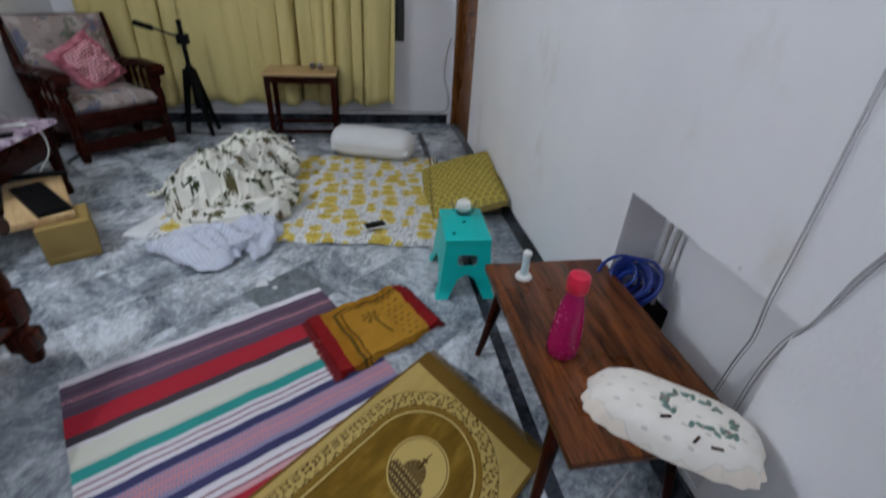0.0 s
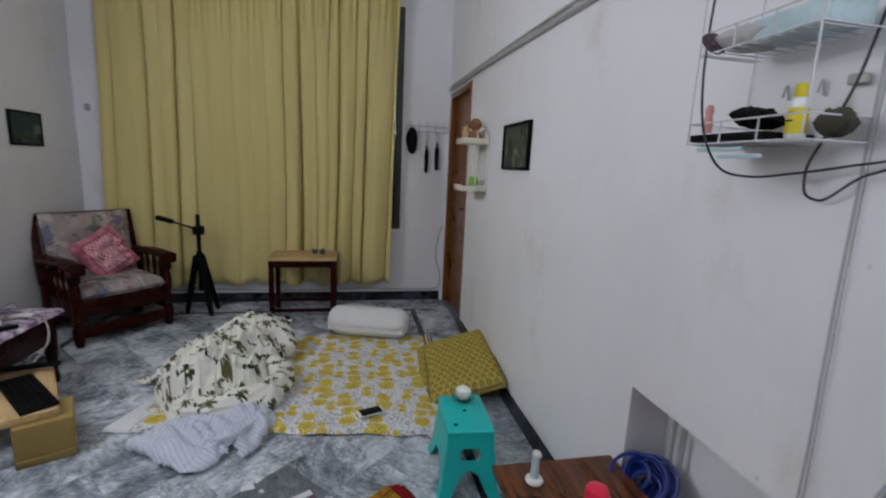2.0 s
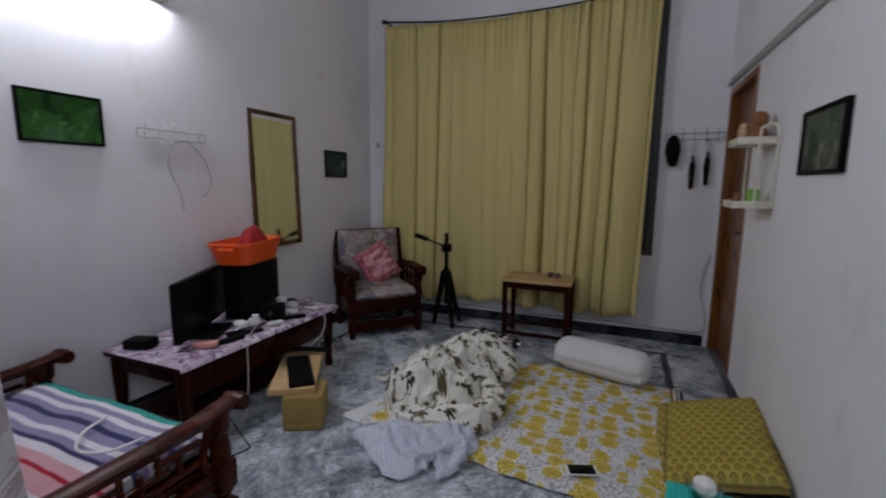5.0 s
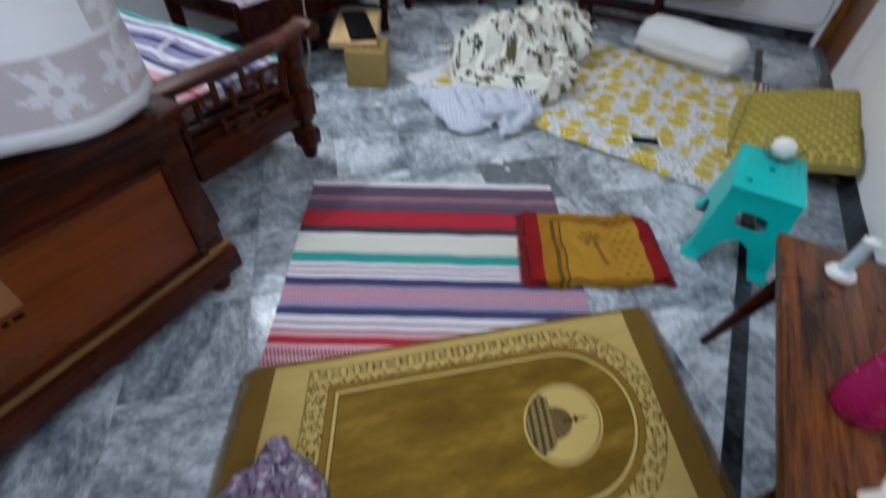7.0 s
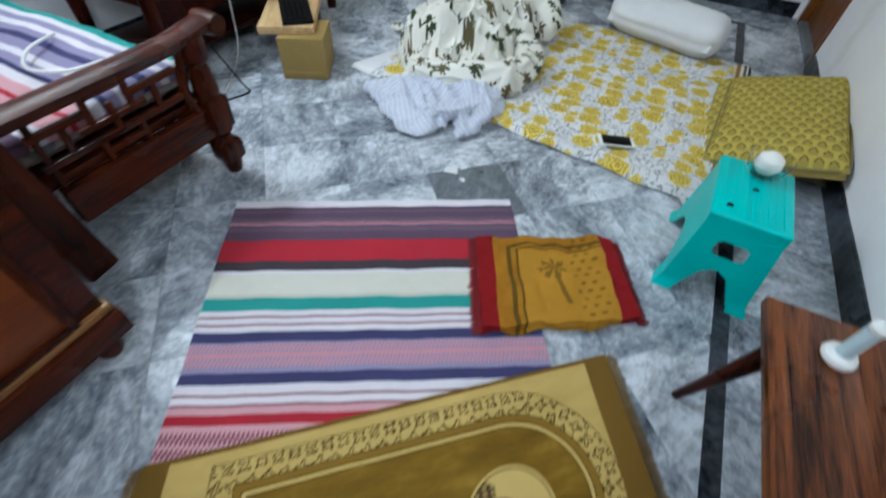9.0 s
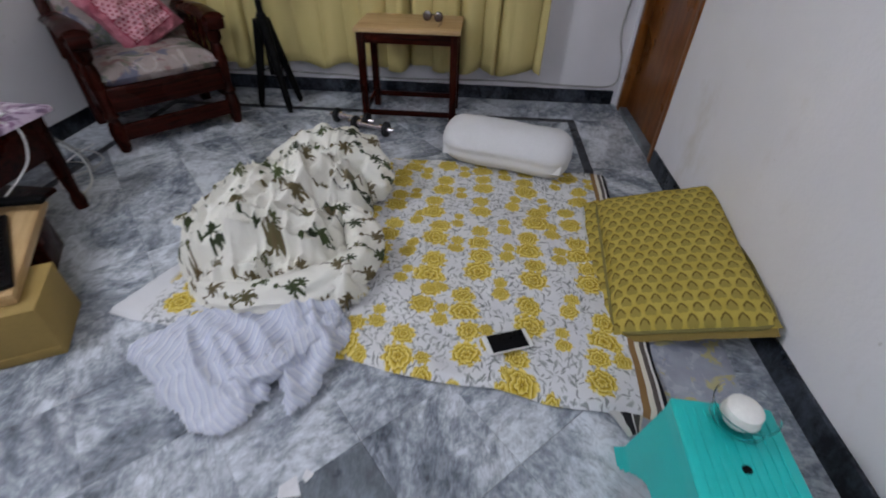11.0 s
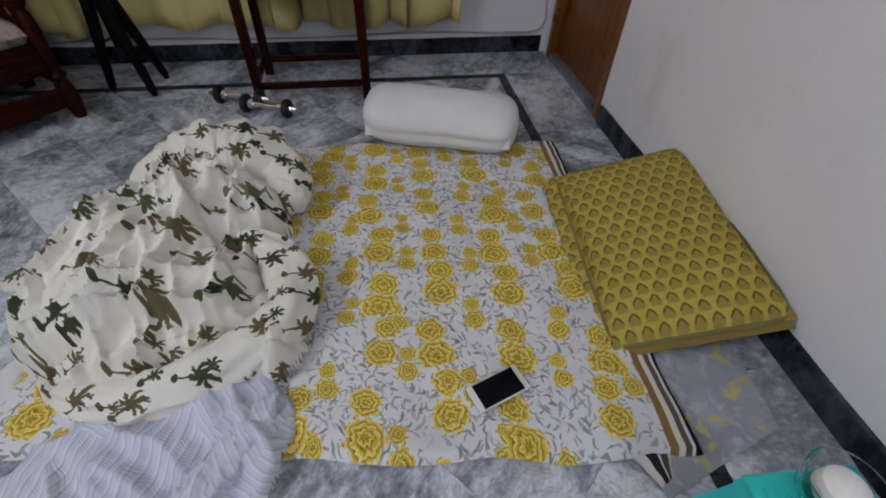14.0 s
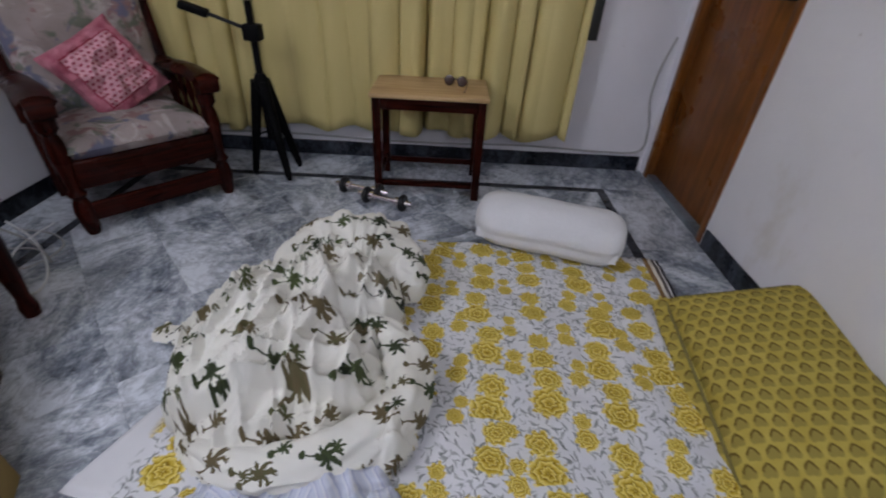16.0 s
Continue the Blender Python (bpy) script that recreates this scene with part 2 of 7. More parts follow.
def palm_cotton():
    """Cream quilt cover printed with olive palm trees."""
    k = Nodes("palm_cotton")
    uv = k.coords("UV")
    col = k.ramp(k.noise(uv, 4), [(0.3, (0.76, 0.74, 0.65)), (0.7, (0.85, 0.84, 0.77))])
    wob = k.n("ShaderNodeVectorMath", operation="ADD")
    k.put(wob.inputs[0], uv)
    nz = k.n("ShaderNodeVectorMath", operation="SCALE")
    k.put(nz.inputs[0], k.noise(uv, 60, 3, out="Color"))
    nz.inputs["Scale"].default_value = 0.012
    k.put(wob.inputs[1], nz.outputs[0])
    for spacing, off, size in ((0.112, 0.0, 1.0), (0.135, 0.43, 0.55)):
        v, rnd, d = motif(k, k.scaled(wob.outputs[0], 1.0, (off, -off, 0)), spacing, 0.7)
        s = turned(k, v, k.math("ADD", k.math("MULTIPLY", rnd[0], 1.3), 0.6))
        ang = k.math("ARCTAN2", s[1], s[0])
        r = length(k, s[0], s[1])
        fronds = k.math("POWER", k.math("ABSOLUTE", k.math("SINE", k.math("ADD", k.math("MULTIPLY", ang, 3.5), k.math("ADD", k.math("MULTIPLY", r, 45.0), k.math("MULTIPLY", k.noise(uv, 40, 2), 5.0))))), 1.6)
        reach = k.math("MULTIPLY", k.math("ADD", 0.013, k.math("MULTIPLY", k.math("MULTIPLY", fronds, k.math("ADD", 0.75, k.math("MULTIPLY", k.math("SINE", ang), 0.3))), 0.028)), size)
        crown = k.math("SUBTRACT", 1.0, k.step(k.math("SUBTRACT", r, reach), -0.002, 0.002))
        trunk = k.math("MULTIPLY", k.math("LESS_THAN", k.math("ABSOLUTE", s[0]), 0.0026), k.math("MULTIPLY", k.math("LESS_THAN", s[1], 0.0), k.math("GREATER_THAN", s[1], -0.055 * size)))
        foot = k.math("LESS_THAN", length(k, k.math("MULTIPLY", s[0], 0.7), k.math("ADD", s[1], 0.055 * size)), 0.008)
        mask = k.math("MULTIPLY", k.math("MAXIMUM", k.math("MAXIMUM", crown, trunk), foot), k.step(rnd[1], 0.1, 0.12))
        tone = k.ramp(k.math("ADD", rnd[2], k.math("MULTIPLY", k.noise(uv, 90), 0.5)), [(0.3, (0.025, 0.034, 0.018)), (0.75, (0.085, 0.11, 0.04)), (1.0, (0.14, 0.11, 0.055))])
        col = k.mix(mask, col, tone)
    weave(k, uv, 300, 0.3)
    return k.done(col, 0.85, Sheen_Weight=0.05)


def mango_cotton():
    """Yellow block print of staggered leaves."""
    k = Nodes("yellow_block_print")
    uv = k.coords("UV")
    x, y, row = cells(k, uv, 0.046, 0.041)
    r = length(k, k.math("MULTIPLY", x, 1.05), k.math("MULTIPLY", k.math("ADD", y, k.math("MULTIPLY", k.math("ABSOLUTE", x), 0.6)), 0.9))
    r = k.math("ADD", r, k.math("MULTIPLY", k.math("SUBTRACT", k.noise(uv, 130, 2), 0.5), 0.16))
    body = k.math("SUBTRACT", 1.0, k.step(r, 0.36, 0.42))
    upper = k.step(y, -0.20, -0.02)
    ring = k.math("MULTIPLY", k.math("MULTIPLY", k.step(r, 0.20, 0.27), body), upper)
    col = k.ramp(k.noise(uv, 12, 4), [(0.3, (0.45, 0.34, 0.06)), (0.7, (0.55, 0.43, 0.095))])
    col = k.mix(k.math("MULTIPLY", body, 0.85), col, (0.30, 0.245, 0.06))
    col = k.mix(k.math("MULTIPLY", ring, 0.9), col, (0.135, 0.088, 0.014))
    weave(k, uv, 300, 0.35)
    return k.done(col, 0.85)


def stripes(name, total, bands, patterned=(), repeat=False):
    """A flat-woven cloth: bands of (start in metres, colour) across v."""
    k = Nodes(name)
    uv = k.coords("UV")
    s = k.split(uv)
    v = k.math("ADD", s[1], k.math("MULTIPLY", k.math("SUBTRACT", k.noise(uv, 9, 3), 0.5), 0.006))
    f = k.math("DIVIDE", v, total)
    if repeat:
        # panels of the garment lie at their own angles
        off, rnd, d = motif(k, uv, 0.26, 1.0)
        q = turned(k, uv, k.math("ADD", k.math("MULTIPLY", rnd[0], 1.6), 0.4))
        sway = k.math("MULTIPLY", k.noise(uv, 7, 2), 0.03)
        f = k.math("FRACT", k.math("DIVIDE", k.math("ADD", q[1], sway), total))
    col = None
    for i in range(0, len(bands), 28):
        chunk = bands[i:i + 28]
        c = k.ramp(f, [(max(0.0, p / total), q) for p, q in chunk], "CONSTANT")
        col = c if col is None else k.mix(k.math("GREATER_THAN", f, chunk[0][0] / total), col, c)
    for a, b, c in patterned:
        zig = k.math("ABSOLUTE", k.math("SUBTRACT", k.math("FRACT", k.math("DIVIDE", s[0], 0.011)), 0.5))
        t = k.math("DIVIDE", k.math("SUBTRACT", v, a), b - a)
        line = k.math("LESS_THAN", k.math("ABSOLUTE", k.math("SUBTRACT", k.math("MULTIPLY", zig, 2.0), t)), 0.32)
        inside = k.math("MULTIPLY", k.math("GREATER_THAN", t, 0.0), k.math("LESS_THAN", t, 1.0))
        col = k.mix(k.math("MULTIPLY", line, inside), col, c)
    col = k.mix(k.math("MULTIPLY", k.noise(uv, 25, 5), 0.16), col, (0.12, 0.11, 0.12), "MIX")
    weave(k, uv, 180, 0.5)
    return k.done(col, 0.9)


def prayer_velvet():
    """Golden-brown velvet with an arched field, leaf border and a round medallion."""
    k = Nodes("prayer_mat_velvet")
    uv = k.coords("UV")
    s = k.split(uv)
    px, py = s[0], k.math("SUBTRACT", s[1], 0.303)
    q = k.math("MAXIMUM", k.math("SUBTRACT", px, 0.80), 0.0)
    d = k.math("MAXIMUM", k.math("SUBTRACT", length(k, q, py), 0.213), k.math("SUBTRACT", 0.20, px))
    brown, deep, tan = (0.21, 0.118, 0.013), (0.06, 0.032, 0.005), (0.52, 0.375, 0.125)
    pile = k.noise(k.scaled(uv, (1.0, 3.0, 1.0)), 5, 6, 0.65)
    field = k.ramp(pile, [(0.3, (0.095, 0.050, 0.004)), (0.52, (0.175, 0.096, 0.007)), (0.75, (0.30, 0.185, 0.026))])
    base = k.ramp(pile, [(0.3, (0.42, 0.29, 0.085)), (0.7, tan)])
    # leaf border
    x, y, row = cells(k, uv, 0.036, 0.036, 0.5)
    ang = k.math("ARCTAN2", y, x)
    star = k.math("ADD", length(k, x, y), k.math("ADD", k.math("MULTIPLY", k.math("SINE", k.math("ADD", k.math("MULTIPLY", ang, 4.0), k.math("MULTIPLY", row, 2.0))), 0.11), k.math("MULTIPLY", k.math("SUBTRACT", k.noise(uv, 85, 3), 0.5), 0.75)))
    leaf = k.math("MULTIPLY", k.step(star, 0.16, 0.2), k.math("SUBTRACT", 1.0, k.step(star, 0.33, 0.37)))
    border = k.mix(leaf, base, deep)
    col = field
    for a, c in ((-0.032, deep), (-0.029, tan), (-0.021, deep), (-0.018, brown), (-0.002, deep), (0.0, None), (0.052, deep), (0.054, base)):
        col = k.mix(k.math("GREATER_THAN", d, a), col, border if c is None else c)
    # plain brown hems
    hem = k.math("MAXIMUM", k.math("GREATER_THAN", px, 1.065), k.math("LESS_THAN", px, 0.055))
    edge = k.math("GREATER_THAN", k.math("ABSOLUTE", k.math("ADD", py, 0.013)), 0.279)
    col = k.mix(k.math("MAXIMUM", hem, edge), col, (0.15, 0.082, 0.012))
    # medallion with a domed building
    mx, my = k.math("SUBTRACT", px, 0.797), k.math("SUBTRACT", py, 0.004)
    r = length(k, mx, my)
    disc = tan
    dome = k.math("MULTIPLY", k.math("LESS_THAN", length(k, k.math("MULTIPLY", k.math("SUBTRACT", mx, -0.028), 0.82), my), 0.042), k.math("GREATER_THAN", mx, -0.028))
    ribs = k.mix(k.math("GREATER_THAN", k.math("SINE", k.math("MULTIPLY", k.math("ARCTAN2", my, k.math("ADD", mx, 0.03)), 16.0)), 0.0), (0.17, 0.11, 0.035), (0.10, 0.062, 0.016))
    spire = k.math("MULTIPLY", k.math("LESS_THAN", k.math("ABSOLUTE", my), k.math("SUBTRACT", 0.0052, k.math("MULTIPLY", mx, 0.06))), k.math("GREATER_THAN", mx, 0.0))
    finial = k.math("LESS_THAN", length(k, k.math("SUBTRACT", mx, 0.033), k.math("MULTIPLY", my, 0.6)), 0.006)
    hall = k.math("MULTIPLY", k.math("LESS_THAN", mx, -0.028), k.math("LESS_THAN", k.math("ABSOLUTE", k.math("ADD", my, 0.008)), k.math("ADD", 0.05, k.math("MULTIPLY", mx, -0.45))))
    arches = k.math("GREATER_THAN", k.math("SINE", k.math("MULTIPLY", my, 520.0)), -0.2)
    rows = k.mix(k.math("MULTIPLY", k.math("GREATER_THAN", k.math("SINE", k.math("MULTIPLY", mx, 330.0)), -0.1), arches), (0.075, 0.045, 0.014), (0.34, 0.24, 0.09))
    med = k.mix(dome, disc, ribs)
    med = k.mix(k.math("MAXIMUM", finial, k.math("MULTIPLY", spire, k.math("LESS_THAN", mx, 0.066))), med, deep)
    med = k.mix(hall, med, rows)
    med = k.mix(k.math("GREATER_THAN", r, 0.094), med, deep)
    med = k.mix(k.math("GREATER_THAN", r, 0.097), med, tan)
    col = k.mix(k.math("LESS_THAN", r, 0.103), col, med)
    k.bump(k.math("ADD", k.noise(uv, 220, 3), k.math("MULTIPLY", pile, 2.0)), 0.5, 0.003)
    return k.done(col, 0.75)


def small_mat_velvet():
    k = Nodes("folded_mat_velvet")
    uv = k.coords("UV")
    s = k.split(uv)
    pile = k.noise(uv, 9, 5)
    col = k.ramp(pile, [(0.3, (0.24, 0.10, 0.006)), (0.7, (0.38, 0.175, 0.012))])
    olive = (0.10, 0.06, 0.008)
    for a, b in ((0.10, 0.112), (0.124, 0.130)):
        inside = k.math("MULTIPLY", k.math("GREATER_THAN", s[0], a), k.math("GREATER_THAN", s[1], a - 0.07))
        col = k.mix(k.math("MULTIPLY", inside, k.math("MAXIMUM", k.math("LESS_THAN", s[0], b), k.math("LESS_THAN", s[1], b - 0.07))), col, olive)
    paler = k.math("MULTIPLY", k.math("GREATER_THAN", s[0], 0.131), k.math("GREATER_THAN", s[1], 0.061))
    col = k.mix(k.math("MULTIPLY", paler, 0.45), col, (0.48, 0.26, 0.03))
    fx, fy = k.math("SUBTRACT", s[0], 0.235), k.math("SUBTRACT", s[1], 0.135)
    ang = k.math("ADD", k.math("ARCTAN2", fy, fx), k.math("MULTIPLY", k.noise(uv, 35, 2), 1.6))
    fr = k.math("ADD", length(k, fx, k.math("MULTIPLY", fy, 1.3)), k.math("MULTIPLY", k.noise(uv, 90, 3), 0.012))
    petals = k.math("LESS_THAN", fr, k.math("ADD", 0.034, k.math("MULTIPLY", k.math("SINE", k.math("MULTIPLY", ang, 7.0)), 0.026)))
    stem = k.math("MULTIPLY", k.math("LESS_THAN", k.math("ABSOLUTE", k.math("SUBTRACT", fx, k.math("MULTIPLY", fy, 0.22))), 0.008), k.math("MULTIPLY", k.math("GREATER_THAN", fy, 0.03), k.math("LESS_THAN", fy, 0.14)))
    x, y, row = cells(k, uv, 0.034, 0.030)
    dots = k.math("MULTIPLY", k.math("LESS_THAN", length(k, x, k.math("MULTIPLY", y, 1.5)), 0.26), k.math("MULTIPLY", k.math("GREATER_THAN", s[0], 0.30), k.math("LESS_THAN", s[0], 0.385)))
    col = k.mix(k.math("MULTIPLY", k.math("MAXIMUM", petals, k.math("MAXIMUM", stem, dots)), 0.72), col, olive)
    ends = k.math("MAXIMUM", k.math("LESS_THAN", s[0], 0.055), k.math("GREATER_THAN", s[0], 0.405))
    col = k.mix(ends, col, (0.20, 0.006, 0.008))
    k.bump(k.noise(uv, 260, 3), 0.5, 0.003)
    return k.done(col, 0.85)


def blossom(name, ground, blooms, spacing=0.09, size=0.032):
    """A blurred floral print."""
    k = Nodes(name)
    p = k.coords()
    col = k.ramp(k.noise(p, 10, 4), [(0.3, tuple(c * 0.75 for c in ground)), (0.7, ground)])
    for i, c in enumerate(blooms):
        f = k.noise(k.scaled(p, 1.0, (i * 3.1, i * 1.7, i * 0.9)), 1 / spacing * 0.8, 3, 0.6, 0.6)
        col = k.mix(k.math("MULTIPLY", k.step(f, 0.54, 0.62), 0.85), col, c)
    k.bump(k.math("ADD", k.noise(p, 160), k.noise(p, 16)), 0.3, 0.004)
    return k.done(col, 0.85)


def lace_drape():
    """White cotton with a lace-flower band along its hem; the band shows grey-mauve behind white flowers."""
    k = Nodes("lace_edged_cotton")
    uv = k.coords("UV")
    s = k.split(uv)
    col = k.ramp(k.noise(uv, 3, 4), [(0.3, (0.78, 0.79, 0.82)), (0.7, (0.85, 0.85, 0.87))])
    x = k.math("SUBTRACT", k.math("FRACT", k.math("DIVIDE", s[0], 0.13)), 0.5)
    y = k.math("DIVIDE", k.math("SUBTRACT", s[1], 0.085), 0.13)
    ang = k.math("ARCTAN2", y, x)
    r = length(k, x, y)
    wob = k.math("MULTIPLY", k.math("SUBTRACT", k.noise(uv, 95, 4, 0.7), 0.5), 0.85)
    petal = k.math("LESS_THAN", k.math("ADD", r, wob), k.math("ADD", 0.29, k.math("MULTIPLY", k.math("SINE", k.math("MULTIPLY", ang, 6.0)), 0.10)))
    eye = k.math("LESS_THAN", r, 0.08)
    band = k.mix(k.math("SUBTRACT", petal, eye), (0.52, 0.47, 0.50), (0.72, 0.71, 0.75))
    inside = k.math("MULTIPLY", k.math("GREATER_THAN", s[1], 0.03), k.math("LESS_THAN", s[1], 0.14))
    col = k.mix(inside, col, band)
    y2 = k.math("SUBTRACT", k.math("FRACT", k.math("DIVIDE", s[1], 0.13)), 0.5)
    x2 = k.math("DIVIDE", k.math("SUBTRACT", s[0], 1.515), 0.09)
    ang2 = k.math("ARCTAN2", y2, x2)
    pet2 = k.math("LESS_THAN", k.math("ADD", length(k, x2, y2), wob), k.math("ADD", 0.27, k.math("MULTIPLY", k.math("SINE", k.math("MULTIPLY", ang2, 6.0)), 0.13)))
    side = k.math("MULTIPLY", k.math("LESS_THAN", k.math("ABSOLUTE", x2), 0.5), k.math("GREATER_THAN", s[1], 0.15))
    col = k.mix(side, col, k.mix(pet2, (0.56, 0.52, 0.55), (0.74, 0.73, 0.76)))
    weave(k, uv, 250, 0.25)
    return k.done(col, 0.85, Subsurface_Weight=0.0)


def glass(name, colour=(1, 1, 1), rough=0.02, ior=1.46):
    k = Nodes(name)
    return k.done(colour, rough, Transmission_Weight=1.0, IOR=ior)


def glow(name, colour, strength):
    k = Nodes(name)
    k.b.inputs["Emission Color"].default_value = (*colour, 1)
    k.b.inputs["Emission Strength"].default_value = strength
    return k.done(colour, 0.4)


def pink_patchwork():
    """Pink cotton with rows of dark dots inside a plain border."""
    k = Nodes("pink_embroidery")
    s = k.split(k.coords())
    u, v = k.math("ADD", s[0], s[1]), k.math("SUBTRACT", s[0], s[1])
    base = k.ramp(k.noise(k.coords(), 14, 4), [(0.35, (0.36, 0.09, 0.13)), (0.65, (0.58, 0.23, 0.28))])
    x, y, row = cells(k, k.join(s[0], s[1]), 0.026, 0.02)
    dots = k.math("LESS_THAN", length(k, x, y), 0.27)
    far = k.math("MAXIMUM", k.math("ABSOLUTE", s[0]), k.math("ABSOLUTE", s[1]))
    edge = k.math("ADD", far, k.math("MULTIPLY", k.math("SUBTRACT", k.noise(k.coords(), 25, 2), 0.5), 0.01))
    inner = k.math("LESS_THAN", edge, 0.122)
    light = k.mix(dots, (0.66, 0.36, 0.40), (0.34, 0.06, 0.10))
    col = k.mix(inner, base, light)
    seam = k.math("LESS_THAN", k.math("ABSOLUTE", k.math("SUBTRACT", edge, 0.126)), 0.003)
    col = k.mix(seam, col, (0.30, 0.04, 0.07))
    k.bump(k.math("ADD", k.noise(k.coords(), 120, 3), k.noise(k.coords(), 22, 3)), 0.4, 0.004)
    return k.done(col, 0.85)


PAINT = wall_paint("wall_paint", (0.85, 0.84, 0.87))
CEILING = wall_paint("ceiling_paint", (0.74, 0.74, 0.75))
MARBLE = marble("grey_marble", (0.042, 0.052, 0.070), (0.26, 0.29, 0.335), (0.68, 0.72, 0.77), 0.2)
SLATE = marble("dark_grey_marble", (0.06, 0.07, 0.085), (0.10, 0.115, 0.135), (0.20, 0.23, 0.26), 0.25)
BLACKSTONE = marble("black_marble", (0.003, 0.004, 0.006), (0.006, 0.008, 0.012), (0.06, 0.07, 0.09), 0.22, False)
GROUT = plain("grout", (0.22, 0.23, 0.26), 0.9)
MAHOGANY = wood("dark_mahogany", (0.006, 0.0011, 0.0008), (0.045, 0.0066, 0.0034), 0.28, 0, gloss=0.10)
MAHOGANY_V = wood("dark_mahogany_upright", (0.006, 0.0011, 0.0008), (0.045, 0.0066, 0.0034), 0.28, 2, gloss=0.10)
WORNEDGE = wood("worn_edge_wood", (0.10, 0.038, 0.010), (0.30, 0.15, 0.05), 0.35, 1, 5.0, gloss=0.25)
PANEL = wood("red_brown_panel", (0.10, 0.020, 0.0025), (0.185, 0.040, 0.005), 0.3, 1, 3.0, gloss=0.25)
REDWOOD = wood("red_brown_carved_wood", (0.013, 0.0024, 0.0011), (0.075, 0.0135, 0.0042), 0.26, 1, gloss=0.16)
REDWOOD_V = wood("red_brown_turned_wood", (0.013, 0.0024, 0.0011), (0.075, 0.0135, 0.0042), 0.26, 2, gloss=0.16)
TABLETOP = wood("worn_sheesham", (0.018, 0.0048, 0.0016), (0.185, 0.056, 0.015), 0.36, 1, 9.0, gloss=0.22)
DOORWOOD = wood("door_veneer", (0.12, 0.040, 0.007), (0.25, 0.084, 0.015), 0.33, 2, gloss=0.3)
PINE = wood("light_pine", (0.42, 0.26, 0.11), (0.60, 0.42, 0.21), 0.5, 0)
CARTON = plain("cardboard", (0.30, 0.20, 0.055), 0.75)
TEAL = plain("teal_plastic", (0.012, 0.50, 0.47), 0.38, vary=0.06)
BLACK = plain("black_plastic", (0.0025, 0.0025, 0.003), 0.5, Specular_IOR_Level=0.06)
BLACKGLOSS = plain("black_screen", (0.003, 0.003, 0.004), 0.3, vary=0.05, relief=0, Specular_IOR_Level=0.08)
ORANGE = plain("orange_plastic", (0.80, 0.09, 0.008), 0.4, vary=0.06)
REDCLOTH = plain("red_cloth", (0.30, 0.008, 0.010), 0.85, relief=0.4)
MAGENTA = plain("magenta_plastic", (0.42, 0.003, 0.10), 0.25, vary=0.1, Transmission_Weight=0.25)
CAPRED = plain("coral_red_plastic", (0.62, 0.012, 0.05), 0.35)
WHITEPL = plain("white_plastic", (0.74, 0.75, 0.74), 0.4)
PALEBLUE = plain("pale_blue_plastic", (0.50, 0.64, 0.68), 0.35)
IVORY = plain("ivory_plastic", (0.66, 0.63, 0.52), 0.45)
YELLOWPL = plain("yellow_plastic", (0.72, 0.58, 0.02), 0.4)
BLUECABLE = plain("blue_cable", (0.003, 0.022, 0.20), 0.35)
GREYCABLE = plain("grey_cable", (0.42, 0.41, 0.40), 0.6)
PALECABLE = plain("pale_cable", (0.42, 0.41, 0.43), 0.6)
WIREWHITE = plain("white_wire", (0.60, 0.60, 0.63), 0.55, Specular_IOR_Level=0.2)
CHROME = plain("chrome", (0.82, 0.75, 0.77), 0.12, 1.0, vary=0.05, relief=0)
IRON = plain("dark_iron", (0.02, 0.02, 0.022), 0.4, 0.6)
STEEL = plain("grey_window_steel", (0.06, 0.065, 0.06), 0.5, 0.4)
TOWEL = plain("white_quilt", (0.72, 0.72, 0.73), 0.9, vary=0.05, relief=0.5)
BROWNTOY = plain("brown_plush", (0.25, 0.11, 0.04), 0.9, relief=0.6)
GREENPL = plain("green_plastic", (0.20, 0.48, 0.06), 0.4)
PINKPL = plain("pink_plastic", (0.62, 0.28, 0.25), 0.5)
OLIVECLOTH = plain("olive_cloth", (0.05, 0.045, 0.03), 0.9, relief=0.5)
PRINT_GREEN = blossom("green_field_print", (0.03, 0.11, 0.02), [(0.07, 0.21, 0.035), (0.012, 0.04, 0.012), (0.05, 0.12, 0.06)], 0.08)
PRINT_DARK = blossom("dusky_landscape_print", (0.05, 0.075, 0.07), [(0.10, 0.10, 0.05), (0.16, 0.19, 0.20), (0.02, 0.03, 0.025)], 0.14)
PRINT_SAGE = blossom("faded_landscape_print", (0.085, 0.10, 0.075), [(0.22, 0.21, 0.14), (0.03, 0.045, 0.03)], 0.11)
UPHOLSTERY = blossom("floral_upholstery", (0.36, 0.30, 0.28), [(0.24, 0.13, 0.13), (0.12, 0.13, 0.20), (0.46, 0.40, 0.38), (0.12, 0.14, 0.10)], 0.1)
PINKCLOTH = pink_patchwork()
CROCHET = blossom("purple_white_crochet", (0.27, 0.22, 0.30), [(0.10, 0.04, 0.11), (0.30, 0.13, 0.22), (0.62, 0.60, 0.67), (0.05, 0.03, 0.075)], 0.016)
DESKCLOTH = blossom("pink_white_tablecloth", (0.46, 0.37, 0.46), [(0.20, 0.10, 0.19), (0.64, 0.58, 0.64), (0.10, 0.06, 0.11)], 0.05)


